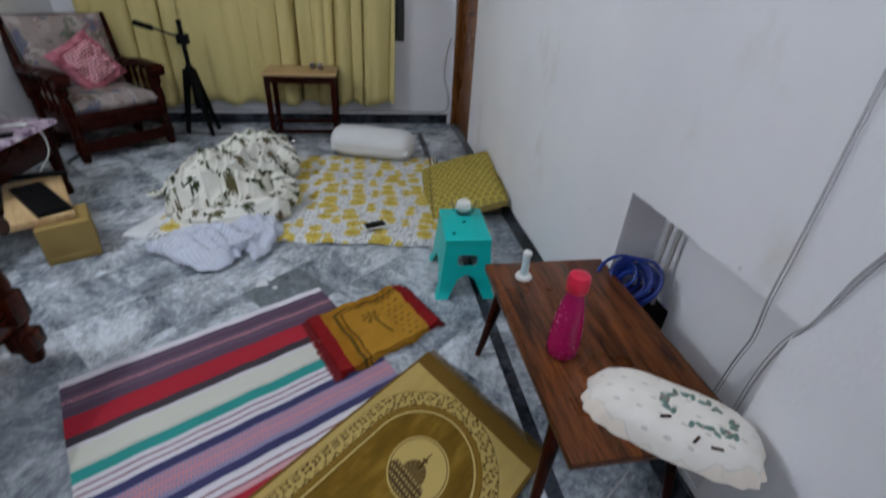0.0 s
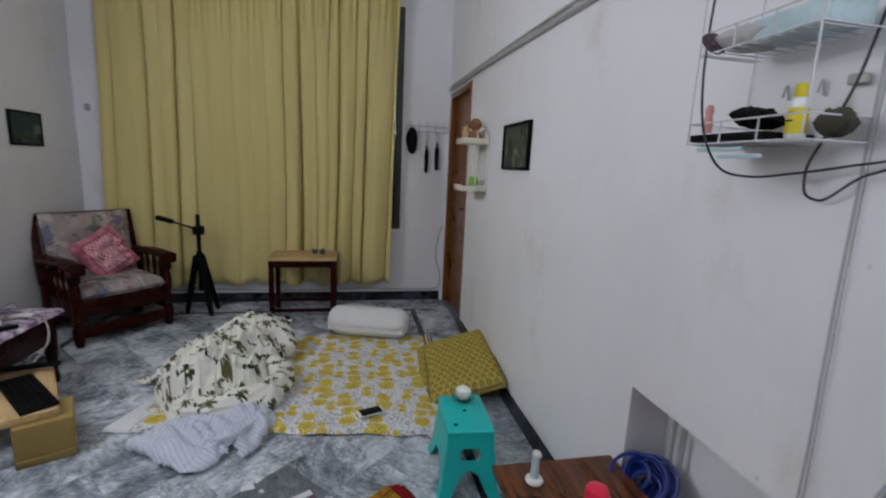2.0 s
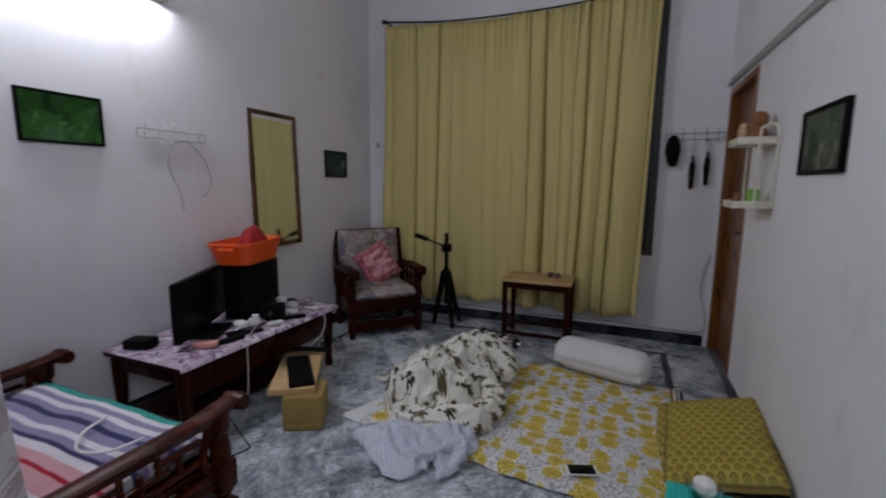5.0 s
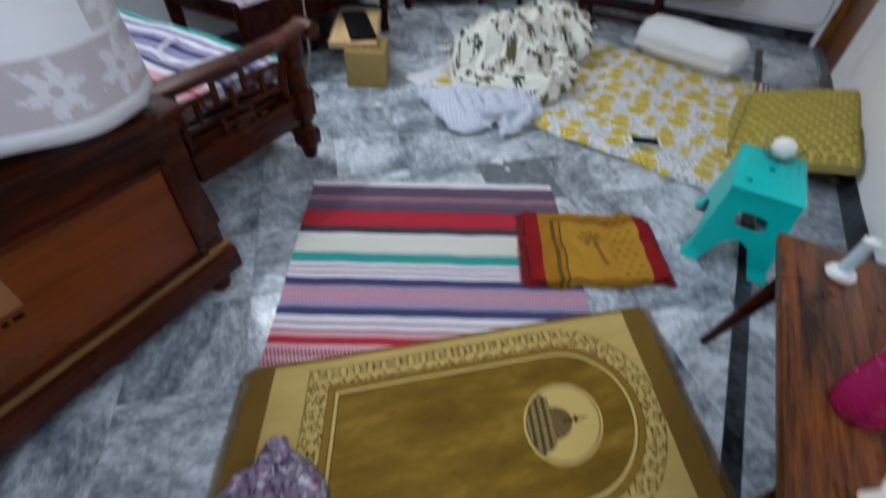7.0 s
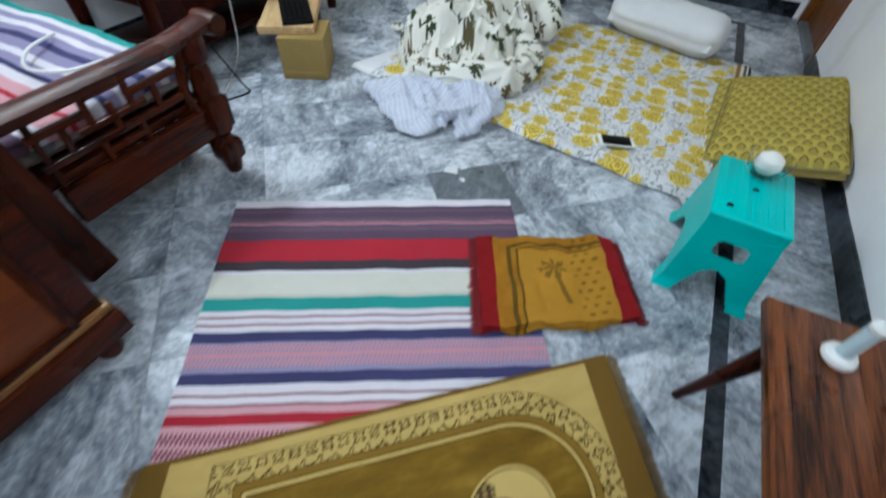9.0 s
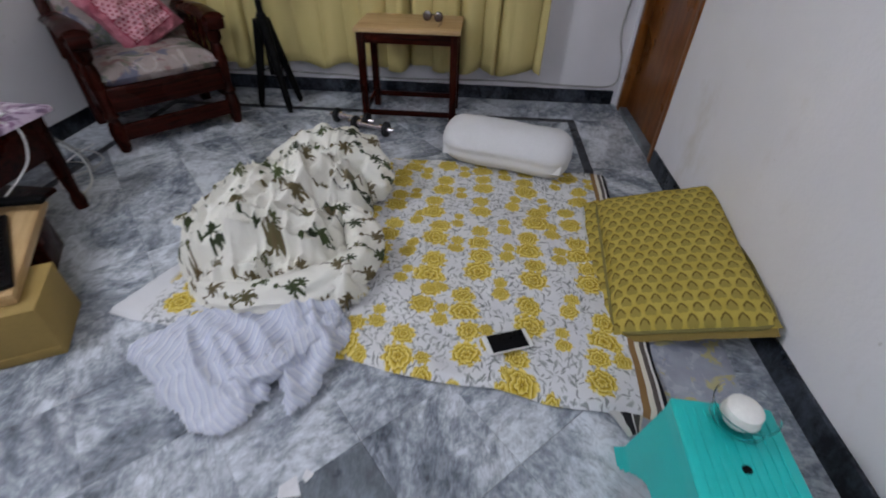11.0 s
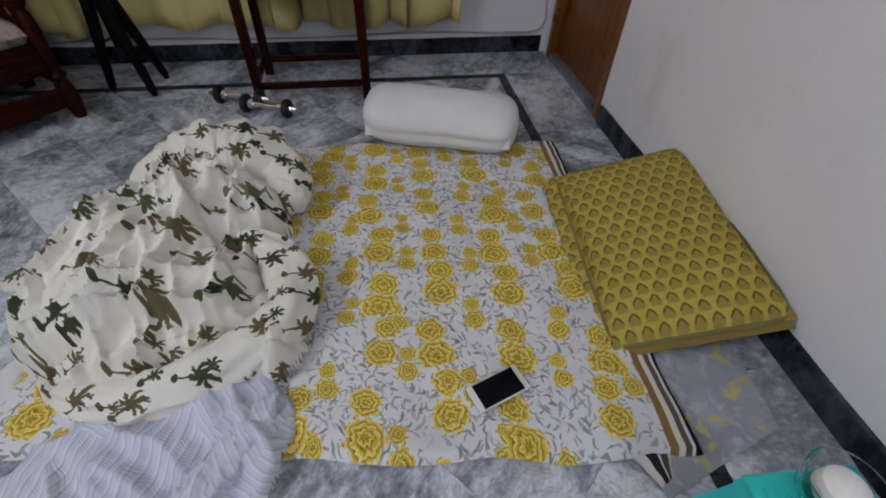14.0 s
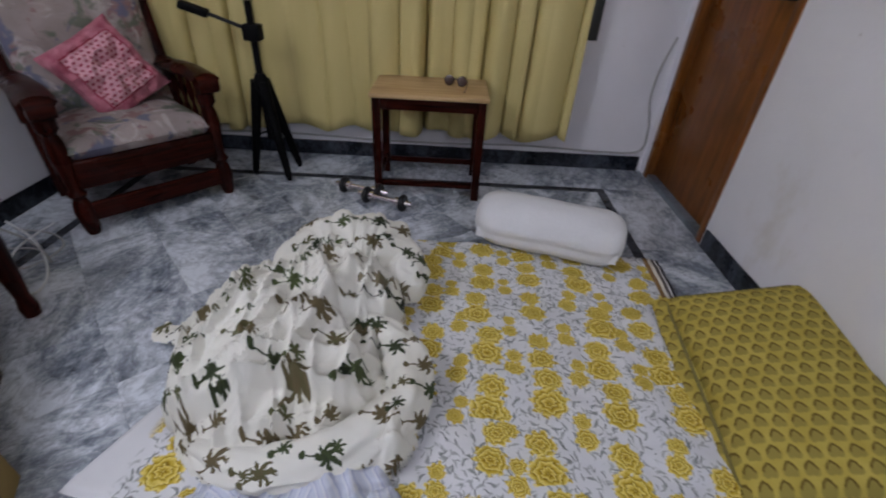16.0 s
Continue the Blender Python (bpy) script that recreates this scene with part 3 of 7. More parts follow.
def cover_cotton():
    """Cream cotton with a stitched line inside its scalloped rim and small sprigs."""
    k = Nodes("cream_embroidered_cotton")
    p = k.coords()
    s = k.split(p)
    col = k.ramp(k.noise(p, 14, 4), [(0.3, (0.76, 0.71, 0.64)), (0.7, (0.84, 0.80, 0.74))])
    q = length(k, k.math("DIVIDE", s[0], 0.205), k.math("DIVIDE", s[1], 0.108))
    ang = k.math("ARCTAN2", k.math("DIVIDE", s[1], 0.108), k.math("DIVIDE", s[0], 0.205))
    q = k.math("SUBTRACT", q, k.math("MULTIPLY", k.math("ABSOLUTE", k.math("SINE", k.math("MULTIPLY", ang, 9.0))), 0.05))
    rim = k.math("GREATER_THAN", q, 0.92)
    col = k.mix(k.math("MULTIPLY", rim, 0.4), col, (0.80, 0.66, 0.52))
    line = k.math("LESS_THAN", k.math("ABSOLUTE", k.math("SUBTRACT", q, 0.91)), 0.008)
    col = k.mix(k.math("MULTIPLY", line, 0.25), col, (0.34, 0.30, 0.24))
    x, y, row = cells(k, k.join(s[0], s[1]), 0.046, 0.034)
    twig = length(k, k.math("ADD", x, k.math("MULTIPLY", k.noise(p, 70, 2), 0.2)), k.math("MULTIPLY", y, 1.7))
    col = k.mix(k.math("MULTIPLY", k.math("MULTIPLY", k.math("LESS_THAN", twig, 0.16), k.math("LESS_THAN", q, 0.8)), 0.55), col, (0.46, 0.42, 0.37))
    k.bump(k.math("ADD", k.noise(p, 160), k.noise(p, 16)), 0.3, 0.004)
    return k.done(col, 0.85)


COVERCLOTH = cover_cotton()
SHIRT = stripes("blue_striped_shirt", 0.022, [(0, (0.67, 0.71, 0.82)), (0.008, (0.78, 0.80, 0.87)), (0.014, (0.54, 0.58, 0.73)), (0.018, (0.68, 0.71, 0.82))], (), True)
ROSES, PALMS, MANGO, PRAYER, FOLDED = rose_sheet(), palm_cotton(), mango_cotton(), prayer_velvet(), small_mat_velvet()
LACE = lace_drape()

# dhurrie stripes, from its far hem on
PU, PK, RD, CH, CR, TE, WH, MR, NV, LV, LP = (0.105, 0.062, 0.105), (0.60, 0.28, 0.32), (0.42, 0.015, 0.032), (0.05, 0.04, 0.05), (0.72, 0.71, 0.62), (0.04, 0.33, 0.30), (0.78, 0.74, 0.79), (0.24, 0.07, 0.10), (0.048, 0.048, 0.14), (0.30, 0.27, 0.43), (0.66, 0.36, 0.40)
BANDS = [(0, WH), (0.03, PU), (0.046, (0.17, 0.12, 0.17)), (0.052, PU), (0.085, (0.17, 0.12, 0.17)), (0.09, PU), (0.10, PK), (0.113, PU), (0.185, RD), (0.27, CH), (0.31, WH), (0.325, CR), (0.40, (0.60, 0.60, 0.52)), (0.41, TE), (0.454, WH), (0.472, MR), (0.48, WH), (0.5, MR), (0.506, WH), (0.52, NV), (0.554, LV), (0.585, PK), (0.60, LV), (0.64, NV), (0.672, WH), (0.695, MR), (0.702, WH), (0.725, MR), (0.731, LP), (0.745, RD), (0.772, LP)]
BANDS2 = [(0.86, WH), (0.88, MR), (0.9, LP), (0.95, WH), (0.97, NV), (1.0, LV), (1.05, WH), (1.07, MR), (1.09, CR), (1.15, TE), (1.19, WH), (1.22, MR), (1.25, LP), (1.29, WH), (1.31, MR), (1.325, WH), (1.345, MR), (1.36, CR), (1.42, (0.34, 0.42, 0.40))]
DHURRIE = stripes("striped_dhurrie", 1.6, BANDS + BANDS2, ((0.098, 0.115, PU), (0.125, 0.15, (0.17, 0.12, 0.17)), (0.56, 0.586, PK), (0.60, 0.63, PK), (0.79, 0.82, MR), (0.825, 0.85, MR)))
BEDSTRIPE = stripes("striped_bedspread", 0.8, [(0, CR), (0.03, TE), (0.07, WH), (0.10, LV), (0.13, WH), (0.16, LV), (0.20, NV), (0.23, LV), (0.28, WH), (0.31, LV), (0.35, NV), (0.37, WH), (0.41, LP), (0.46, RD), (0.48, LP), (0.55, WH), (0.60, PU)])


def curtain_cloth():
    k = Nodes("mustard_satin")
    uv = k.coords("UV")
    f = k.noise(k.scaled(uv, (5.0, 0.5, 1.0)), 1.0, 4)
    col = k.ramp(f, [(0.3, (0.56, 0.465, 0.185)), (0.7, (0.63, 0.53, 0.225))])
    weave(k, uv, 200, 0.12)
    return k.done(col, 0.6, Specular_IOR_Level=0.3)


CURTAIN = curtain_cloth()
MIRROR = plain("mirror_glass", (0.80, 0.82, 0.80), 0.02, 1.0, vary=0.01, relief=0)
GLASS = glass("clear_glass")
THINPLASTIC = glass("thin_clear_plastic", (1, 1, 1), 0.03, 1.05)

# ---- building tools ----


def finish(bm, name, material, smooth=None):
    me = bpy.data.meshes.new(name)
    bm.normal_update()
    bm.to_mesh(me)
    bm.free()
    me.materials.append(material)
    if smooth is not None:
        me.shade_smooth()
        if smooth:
            me.set_sharp_from_angle(angle=radians(smooth))
    return me


def part(name, bm, material, parent, label="", smooth=40):
    ob = new(name, finish(bm, name, material, smooth))
    ob.parent = parent
    return tagged(ob, label)


def thing(name, label, category, m=None, group="", kind=""):
    ob = new(name)
    ob.empty_display_size = 0.1
    if m is not None:
        ob.matrix_world = m
    return tagged(ob, label, category, group, kind)


def single(name, bm, material, label, category, m=None, group="", kind="", smooth=40):
    ob = new(name, finish(bm, name, material, smooth))
    if m is not None:
        ob.matrix_world = m
    return tagged(ob, label, category, group, kind)


def block(x0, x1, y0, y1, z0, z1, bevel=0.0, bm=None, m=None, seg=2):
    """A box with rounded edges, alone or added to bm."""
    b = bmesh.new()
    bmesh.ops.create_cube(b, size=1)
    for v in b.verts:
        v.co = Vector(((x0 + x1) / 2 + v.co.x * (x1 - x0), (y0 + y1) / 2 + v.co.y * (y1 - y0), (z0 + z1) / 2 + v.co.z * (z1 - z0)))
    if bevel:
        bmesh.ops.bevel(b, geom=b.edges[:], offset=bevel, segments=seg, affect="EDGES", profile=0.5)
    return added(b, bm, m)


def added(b, bm, m=None):
    if m is not None:
        bmesh.ops.transform(b, matrix=m, verts=b.verts[:])
    if bm is None:
        return b
    me = bpy.data.meshes.new("scratch")
    b.to_mesh(me)
    b.free()
    bm.from_mesh(me)
    bpy.data.meshes.remove(me)
    return bm


def lathe(profile, seg=20, bm=None, m=None):
    """A turned form from (radius, height) pairs, closed where the radius is 0."""
    b = bmesh.new()
    rings = []
    for r, z in profile:
        if r < 1e-6:
            rings.append([b.verts.new((0, 0, z))])
        else:
            rings.append([b.verts.new((r * math.cos(6.28319 * i / seg), r * math.sin(6.28319 * i / seg), z)) for i in range(seg)])
    for a, c in zip(rings, rings[1:]):
        for i in range(seg):
            j = (i + 1) % seg
            if len(a) == 1 and len(c) == 1:
                continue
            if len(a) == 1:
                b.faces.new((a[0], c[j], c[i]))
            elif len(c) == 1:
                b.faces.new((a[i], a[j], c[0]))
            else:
                b.faces.new((a[i], a[j], c[j], c[i]))
    bmesh.ops.recalc_face_normals(b, faces=b.faces[:])
    return added(b, bm, m)


def rod(p, q, r0, r1=None, seg=10, bm=None):
    """A round bar from p to q, tapered."""
    p, q = Vector(p), Vector(q)
    r1 = r0 if r1 is None else r1
    h = (q - p).length
    m = Matrix.Translation(p) @ (q - p).to_track_quat("Z", "Y").to_matrix().to_4x4()
    return lathe([(0, 0), (r0, 0), (r1, h), (0, h)], seg, bm, m)


def smoothline(points, steps=8):
    """A rounded line through points."""
    pts = [Vector(p) for p in points]
    out = []
    for i in range(len(pts) - 1):
        a, b, c, d = pts[max(i - 1, 0)], pts[i], pts[i + 1], pts[min(i + 2, len(pts) - 1)]
        for s in range(steps):
            t = s / steps
            out.append(0.5 * (2 * b + (c - a) * t + (2 * a - 5 * b + 4 * c - d) * t * t + (3 * b - a - 3 * c + d) * t * t * t))
    out.append(pts[-1])
    return out


def cable(points, r, seg=7, bm=None, steps=8):
    """A round cable along a smoothed line."""
    b = bmesh.new()
    line = smoothline(points, steps)
    last = None
    up = Vector((0.13, 0.21, 0.97))
    for i, p in enumerate(line):
        d = (line[min(i + 1, len(line) - 1)] - line[max(i - 1, 0)])
        d = d.normalized() if d.length > 1e-9 else Vector((0, 0, 1))
        x = d.cross(up)
        x = x.normalized() if x.length > 1e-3 else Vector((1, 0, 0))
        y = d.cross(x)
        ring = [b.verts.new(p + r * (math.cos(6.28319 * k / seg) * x + math.sin(6.28319 * k / seg) * y)) for k in range(seg)]
        if last:
            for k in range(seg):
                b.faces.new((last[k], last[(k + 1) % seg], ring[(k + 1) % seg], ring[k]))
        else:
            b.faces.new(ring)
        last = ring
    b.faces.new(list(reversed(last)))
    bmesh.ops.recalc_face_normals(b, faces=b.faces[:])
    return added(b, bm)


def sheet(fn, nu, nv, thick=0.0, uvfn=None, keep=None):
    """A cloth from fn(s, t), 0 to 1 each, with uv in metres; keep(s, t) drops parts of it."""
    b = bmesh.new()
    layer = b.loops.layers.uv.new("UVMap")
    grid = [[b.verts.new(fn(i / nu, j / nv)) for i in range(nu + 1)] for j in range(nv + 1)]
    for j in range(nv):
        for i in range(nu):
            if keep and not keep((i + 0.5) / nu, (j + 0.5) / nv):
                continue
            f = b.faces.new((grid[j][i], grid[j][i + 1], grid[j + 1][i + 1], grid[j + 1][i]))
            for loop, (a, c) in zip(f.loops, ((i, j), (i + 1, j), (i + 1, j + 1), (i, j + 1))):
                loop[layer].uv = uvfn(a / nu, c / nv) if uvfn else (a / nu, c / nv)
    loose = [v for v in b.verts if not v.link_faces]
    bmesh.ops.delete(b, geom=loose, context="VERTS")
    if thick:
        bmesh.ops.solidify(b, geom=b.faces[:], thickness=thick)
    return b


def quad(a, b, c, d):
    """A map from s, t to the quad a (0,0), b (1,0), c (1,1), d (0,1)."""
    a, b, c, d = (Vector((*p, 0)) for p in (a, b, c, d))
    return lambda s, t: (a * (1 - s) + b * s) * (1 - t) + (d * (1 - s) + c * s) * t


def n2(x, y, z=0.0):
    return noise.noise((x, y, z))


def fbm(x, y, z=0.0):
    return noise.fractal((x, y, z), 0.9, 2.1, 4)


def heap(domes, folds, x0, x1, y0, y1, step, seed=0.0, floor_z=0.012, thick=0.0, crease=0.0, rag=0.03):
    """A crumpled cloth lying over rounded lumps: domes of (x, y, rx, ry, turn, height)."""
    def high(x, y):
        wx = x + rag * fbm(x * 6, y * 6, seed)
        wy = y + rag * fbm(x * 6, y * 6, seed + 9)
        total = 0.0
        for cx, cy, rx, ry, turn, h in domes:
            c, s = math.cos(turn), math.sin(turn)
            dx, dy = wx - cx, wy - cy
            u, v = (c * dx + s * dy) / rx, (-s * dx + c * dy) / ry
            q = 1 - (u * u + v * v)
            if q > 0:
                total += (h * q ** 0.42) ** 5
        return total ** 0.2

    def surface(s, t):
        x, y = x0 + s * (x1 - x0), y0 + t * (y1 - y0)
        h = high(x, y)
        if h > 0:
            f = 0.0
            for ang, freq, amp in folds:
                c, s_ = math.cos(ang), math.sin(ang)
                q = (c * x + s_ * y) * freq + 1.9 * n2(x * 3.1, y * 3.1, seed + freq)
                f += amp * (abs(math.sin(q)) ** 0.7 * 1.6 - 1) * (0.45 + 0.9 * abs(n2(x * 2.3, y * 2.3, seed + ang)))
            f += 0.010 * fbm(x * 14, y * 14, seed)
            ridge = 1 - abs(n2(x * 5.5 + 2 * n2(x * 2, y * 2, seed), y * 5.5, seed + 31)) * 2.2
            f -= crease * (max(0.0, ridge) ** 3 - 0.25)
            h = h + f * min(1.0, h / 0.06)
        return Vector((x, y, floor_z + max(0.0, h)))

    nu, nv = int((x1 - x0) / step), int((y1 - y0) / step)
    return sheet(surface, nu, nv, thick, lambda s, t: (x0 + s * (x1 - x0), y0 + t * (y1 - y0) + 0.55 * surface(s, t).z), lambda s, t: high(x0 + s * (x1 - x0), y0 + t * (y1 - y0)) > 0.004)


def pad(w, d, h, power=4.0, nu=28, nv=28, ripple=0.004, seed=0.0, corner=0.04):
    """A stuffed pad or pillow round the origin, with pinched corners."""
    b = bmesh.new()
    layer = b.loops.layers.uv.new("UVMap")
    for side in (1, -1):
        def at(s, t):
            u, v = 2 * s - 1, 2 * t - 1
            e = max(0.0, (1 - abs(u) ** power)) ** 0.55 * max(0.0, (1 - abs(v) ** power)) ** 0.55
            pull = 1 - corner * (1 - abs(u * v)) * 1.0
            x = u * w / 2 * (pull if abs(u) > 0.9 else 1 - corner * (1 - abs(v)) * abs(u) ** 3 * 0.5)
            y = v * d / 2 * (1 - corner * (1 - abs(u)) * abs(v) ** 3 * 0.5)
            return Vector((x, y, side * (h / 2 * e + ripple * fbm(u * 3, v * 3, seed + side) * (0.3 + e))))
        grid = [[b.verts.new(at(i / nu, j / nv)) for i in range(nu + 1)] for j in range(nv + 1)]
        for j in range(nv):
            for i in range(nu):
                q = [(i, j), (i + 1, j), (i + 1, j + 1), (i, j + 1)]
                if side < 0:
                    q.reverse()
                f = b.faces.new([grid[c][a] for a, c in q])
                for loop, (a, c) in zip(f.loops, q):
                    loop[layer].uv = ((a / nu - 0.5) * w, (c / nv - 0.5) * d)
    bmesh.ops.remove_doubles(b, verts=b.verts[:], dist=0.0015)
    return b

# ---- the room ----


def walled(name, axis, at, thick, lo, hi, z1, holes, material):
    """An upright wall along x or y with real openings (from, to, bottom, top)."""
    cuts = sorted({lo, hi, *(h[0] for h in holes), *(h[1] for h in holes)})
    bm = bmesh.new()
    for a, b in zip(cuts, cuts[1:]):
        spans = sorted((h[2], h[3]) for h in holes if h[0] <= a and h[1] >= b)
        z = 0.0
        for s0, s1 in spans + [(z1, z1)]:
            if s0 - z > 1e-4:
                if axis == "y":
                    block(min(at, at + thick), max(at, at + thick), a, b, z, s0, 0, bm)
                else:
                    block(a, b, min(at, at + thick), max(at, at + thick), z, s0, 0, bm)
            z = s1
    return tagged(new(name, finish(bm, name, material)), "white painted plaster wall with faint stains", "wall", kind="structure")


DOOR = (-0.875, -0.075, 0.0, 2.10)
NICHE = (-3.94, -3.29, 0.12, 0.71)
WINDOW = (-2.95, -0.47, 0.76, 2.86)
wall_east = walled("wall_east", "y", RIGHT, 0.25, SOUTH, BACK, CEIL, [DOOR, NICHE], PAINT)
wall_north = walled("wall_north", "x", BACK, 0.25, LEFT - 0.25, RIGHT + 0.25, CEIL, [WINDOW], PAINT)
wall_west = walled("wall_west", "y", LEFT, -0.25, SOUTH, BACK, CEIL, [], PAINT)
wall_south = walled("wall_south", "x", SOUTH, -0.25, LEFT - 0.25, RIGHT + 0.25, CEIL, [], PAINT)
niche_back = tagged(new("niche_back", finish(block(0.155, 0.24, -3.98, -3.25, 0.08, 0.75), "niche_back", PAINT)), "grey-white plastered back of the low wall niche", "wall niche", kind="structure")
ceiling = tagged(new("ceiling", finish(block(LEFT - 0.25, RIGHT + 0.25, SOUTH - 0.25, BACK + 0.25, CEIL, CEIL + 0.15), "ceiling", CEILING)), "plain white painted ceiling", "ceiling", kind="structure")
bm = block(LEFT - 0.25, RIGHT + 0.25, SOUTH - 0.25, BACK + 0.25, -0.2, -0.006)
floor = tagged(new("floor", finish(bm, "floor", GROUT)), "polished grey marble floor of diagonal tiles with black bands", "floor", kind="structure")

# black marble skirting, ragged along its top as it was set
for name, pts in (("baseboard_north", ((LEFT, BACK), (RIGHT - 0.03, BACK))), ("baseboard_east", ((RIGHT, DOOR[0] - 0.02), (RIGHT, SOUTH))), ("baseboard_west", ((LEFT, SOUTH), (LEFT, BACK - 0.012)))):
    (xa, ya), (xb, yb) = pts
    b = bmesh.new()
    along = Vector((xb - xa, yb - ya, 0))
    n = 40
    inward = Vector((along.y, -along.x, 0)).normalized()
    rows = []
    for i in range(n + 1):
        p = Vector((xa, ya, 0)) + along * (i / n)
        h = 0.092 + 0.004 * n2(i * 0.9, 3.3, xa)
        rows.append([b.verts.new(p + inward * d + Vector((0, 0, z))) for d, z in ((-0.001, 0.0), (0.011, 0.0), (0.011, h - 0.004), (0.008, h), (-0.001, h))])
    for r0, r1 in zip(rows, rows[1:]):
        for k in range(4):
            b.faces.new((r0[k], r1[k], r1[k + 1], r0[k + 1]))
    b.faces.new(rows[0]), b.faces.new(rows[-1])
    bmesh.ops.recalc_face_normals(b, faces=b.faces[:])
    tagged(new(name, finish(b, name, BLACKSTONE)), "black marble skirting with pale veins", "baseboard", kind="structure")

# the window behind the curtain
window_1 = thing("window_1", "steel-framed window, dark at night, behind the curtain", "window", kind="structure")
bm = bmesh.new()
for x0, x1, z0, z1 in ((WINDOW[0], WINDOW[0] + 0.05, WINDOW[2], WINDOW[3]), (WINDOW[1] - 0.06, WINDOW[1], WINDOW[2], WINDOW[3]), (WINDOW[0] + 0.05, WINDOW[1] - 0.06, WINDOW[2], WINDOW[2] + 0.05), (WINDOW[0] + 0.05, WINDOW[1] - 0.06, WINDOW[3] - 0.05, WINDOW[3]), (-1.74, -1.69, WINDOW[2] + 0.05, WINDOW[3] - 0.05)):
    block(x0, x1, -0.025, 0.06, z0, z1, 0.003, bm)
part("window_frame", bm, STEEL, window_1, "dark grey steel frame")
for x0, x1 in ((WINDOW[0] + 0.05, -1.74), (-1.69, WINDOW[1] - 0.06)):
    part("pane", block(x0, x1, 0.018, 0.024, WINDOW[2] + 0.05, WINDOW[3] - 0.05), GLASS, window_1)
tagged(new("backdrop", finish(block(-3.6, 0.3, 0.6, 0.62, 0.2, 3.4), "backdrop", BLACK)), "dark night outside the window", "backdrop", kind="structure")

# the door in the corner of the right wall
door_1 = thing("door_1", "closed brown veneered door in a wooden frame", "door", kind="structure")
part("leaf", block(0.045, 0.085, DOOR[0] + 0.045, DOOR[1] - 0.045, 0.03, DOOR[3] - 0.045, 0.003), DOORWOOD, door_1)
bm = bmesh.new()
block(-0.006, 0.12, DOOR[0], DOOR[0] + 0.045, 0.0, DOOR[3] - 0.045, 0.004, bm)
block(-0.006, 0.12, DOOR[1] - 0.045, DOOR[1], 0.0, DOOR[3] - 0.045, 0.004, bm)
block(-0.006, 0.12, DOOR[0], DOOR[1], DOOR[3] - 0.045, DOOR[3], 0.004, bm)
part("door_frame", bm, DOORWOOD, door_1)
part("threshold", block(0.0, 0.25, DOOR[0] + 0.046, DOOR[1] - 0.046, 0.0, 0.028, 0.003), SLATE, door_1, "worn grey stone threshold")
handle = part("door_handle", block(0.037, 0.045, -0.805, -0.765, 0.92, 1.10, 0.003), IRON, door_1, "dark metal lever handle on a plate")
part("lever", cable([(0.037, -0.785, 1.05), (0.0, -0.785, 1.05), (-0.012, -0.76, 1.05), (-0.014, -0.68, 1.045)], 0.009), IRON, handle)
part("plug", block(0.0, 0.25, DOOR[0] + 0.001, DOOR[1] - 0.001, DOOR[3] + 0.001, DOOR[3] + 0.004), DOORWOOD, door_1)
part("back_panel", block(0.13, 0.24, DOOR[0] + 0.003, DOOR[1] - 0.003, 0.03, DOOR[3]), DOORWOOD, door_1)

# conduit along the right wall, and cables down it
tagged(single("wall_conduit", cable([(-0.012, -0.06, 2.145), (-0.012, -0.9, 2.135), (-0.012, -1.8, 2.115), (-0.012, -2.9, 2.08), (-0.012, -4.2, 2.04), (-0.012, -5.6, 2.0)], 0.016), GREYCABLE, "pale grey conduit running above the door along the wall", "conduit"), kind="")
single("wall_conduit", cable([(-0.008, -0.06, 2.178), (-0.008, -1.8, 2.148), (-0.008, -3.5, 2.095), (-0.008, -5.6, 2.03)], 0.008), GREYCABLE, "thin pale cable above the conduit on the wall", "conduit")
for dy, r in ((0.0, 0.0024), (0.009, 0.0013)):
    single("wall_cable", cable([(-0.008, -3.855 - dy, 3.2), (-0.008, -3.85 - dy, 2.0), (-0.008, -3.853 - dy, 1.3), (-0.008, -3.862 - dy, 0.9), (-0.008, -3.864 - dy, 0.722), (0.05, -3.83 - dy, 0.57), (0.10, -3.78 - dy, 0.42), (0.13, -3.74 - dy, 0.125)], r), PALECABLE, "pale cable hanging down the wall into the niche", "cable", group="cables down the wall")
    single("wall_cable", cable([(-0.008, -4.10 - dy, 3.2), (-0.008, -4.08 - dy, 2.0), (-0.008, -4.03 - dy, 1.1), (-0.008, -3.985 - dy, 0.85), (-0.006, -3.965, 0.74), (0.01, -3.93 + dy, 0.64), (0.06, -3.88 + dy, 0.45), (0.12, -3.84 + dy, 0.125)], r + 0.0004), PALECABLE, "pale cable hanging down the wall into the niche", "cable", group="cables down the wall")
for dy in (0.0, 0.045):
    single("niche_cable", cable([(0.13, -3.36 - dy, 0.70), (0.125, -3.36 - dy, 0.5), (0.11, -3.37 - dy, 0.125)], 0.008), GREYCABLE, "pale cable inside the wall niche", "cable")
single("skirting_cable", cable([(-0.03, -0.02, 0.80), (-0.07, -0.012, 0.62), (-0.075, -0.012, 0.45), (-0.03, -0.012, 0.28), (-0.05, -0.014, 0.135), (-0.3, -0.014, 0.118), (-0.8, -0.014, 0.13), (-1.5, -0.014, 0.115), (-2.3, -0.014, 0.13), (-2.9, -0.014, 0.115)], 0.006), GREYCABLE, "thin grey cable along the skirting and up the corner", "cable")

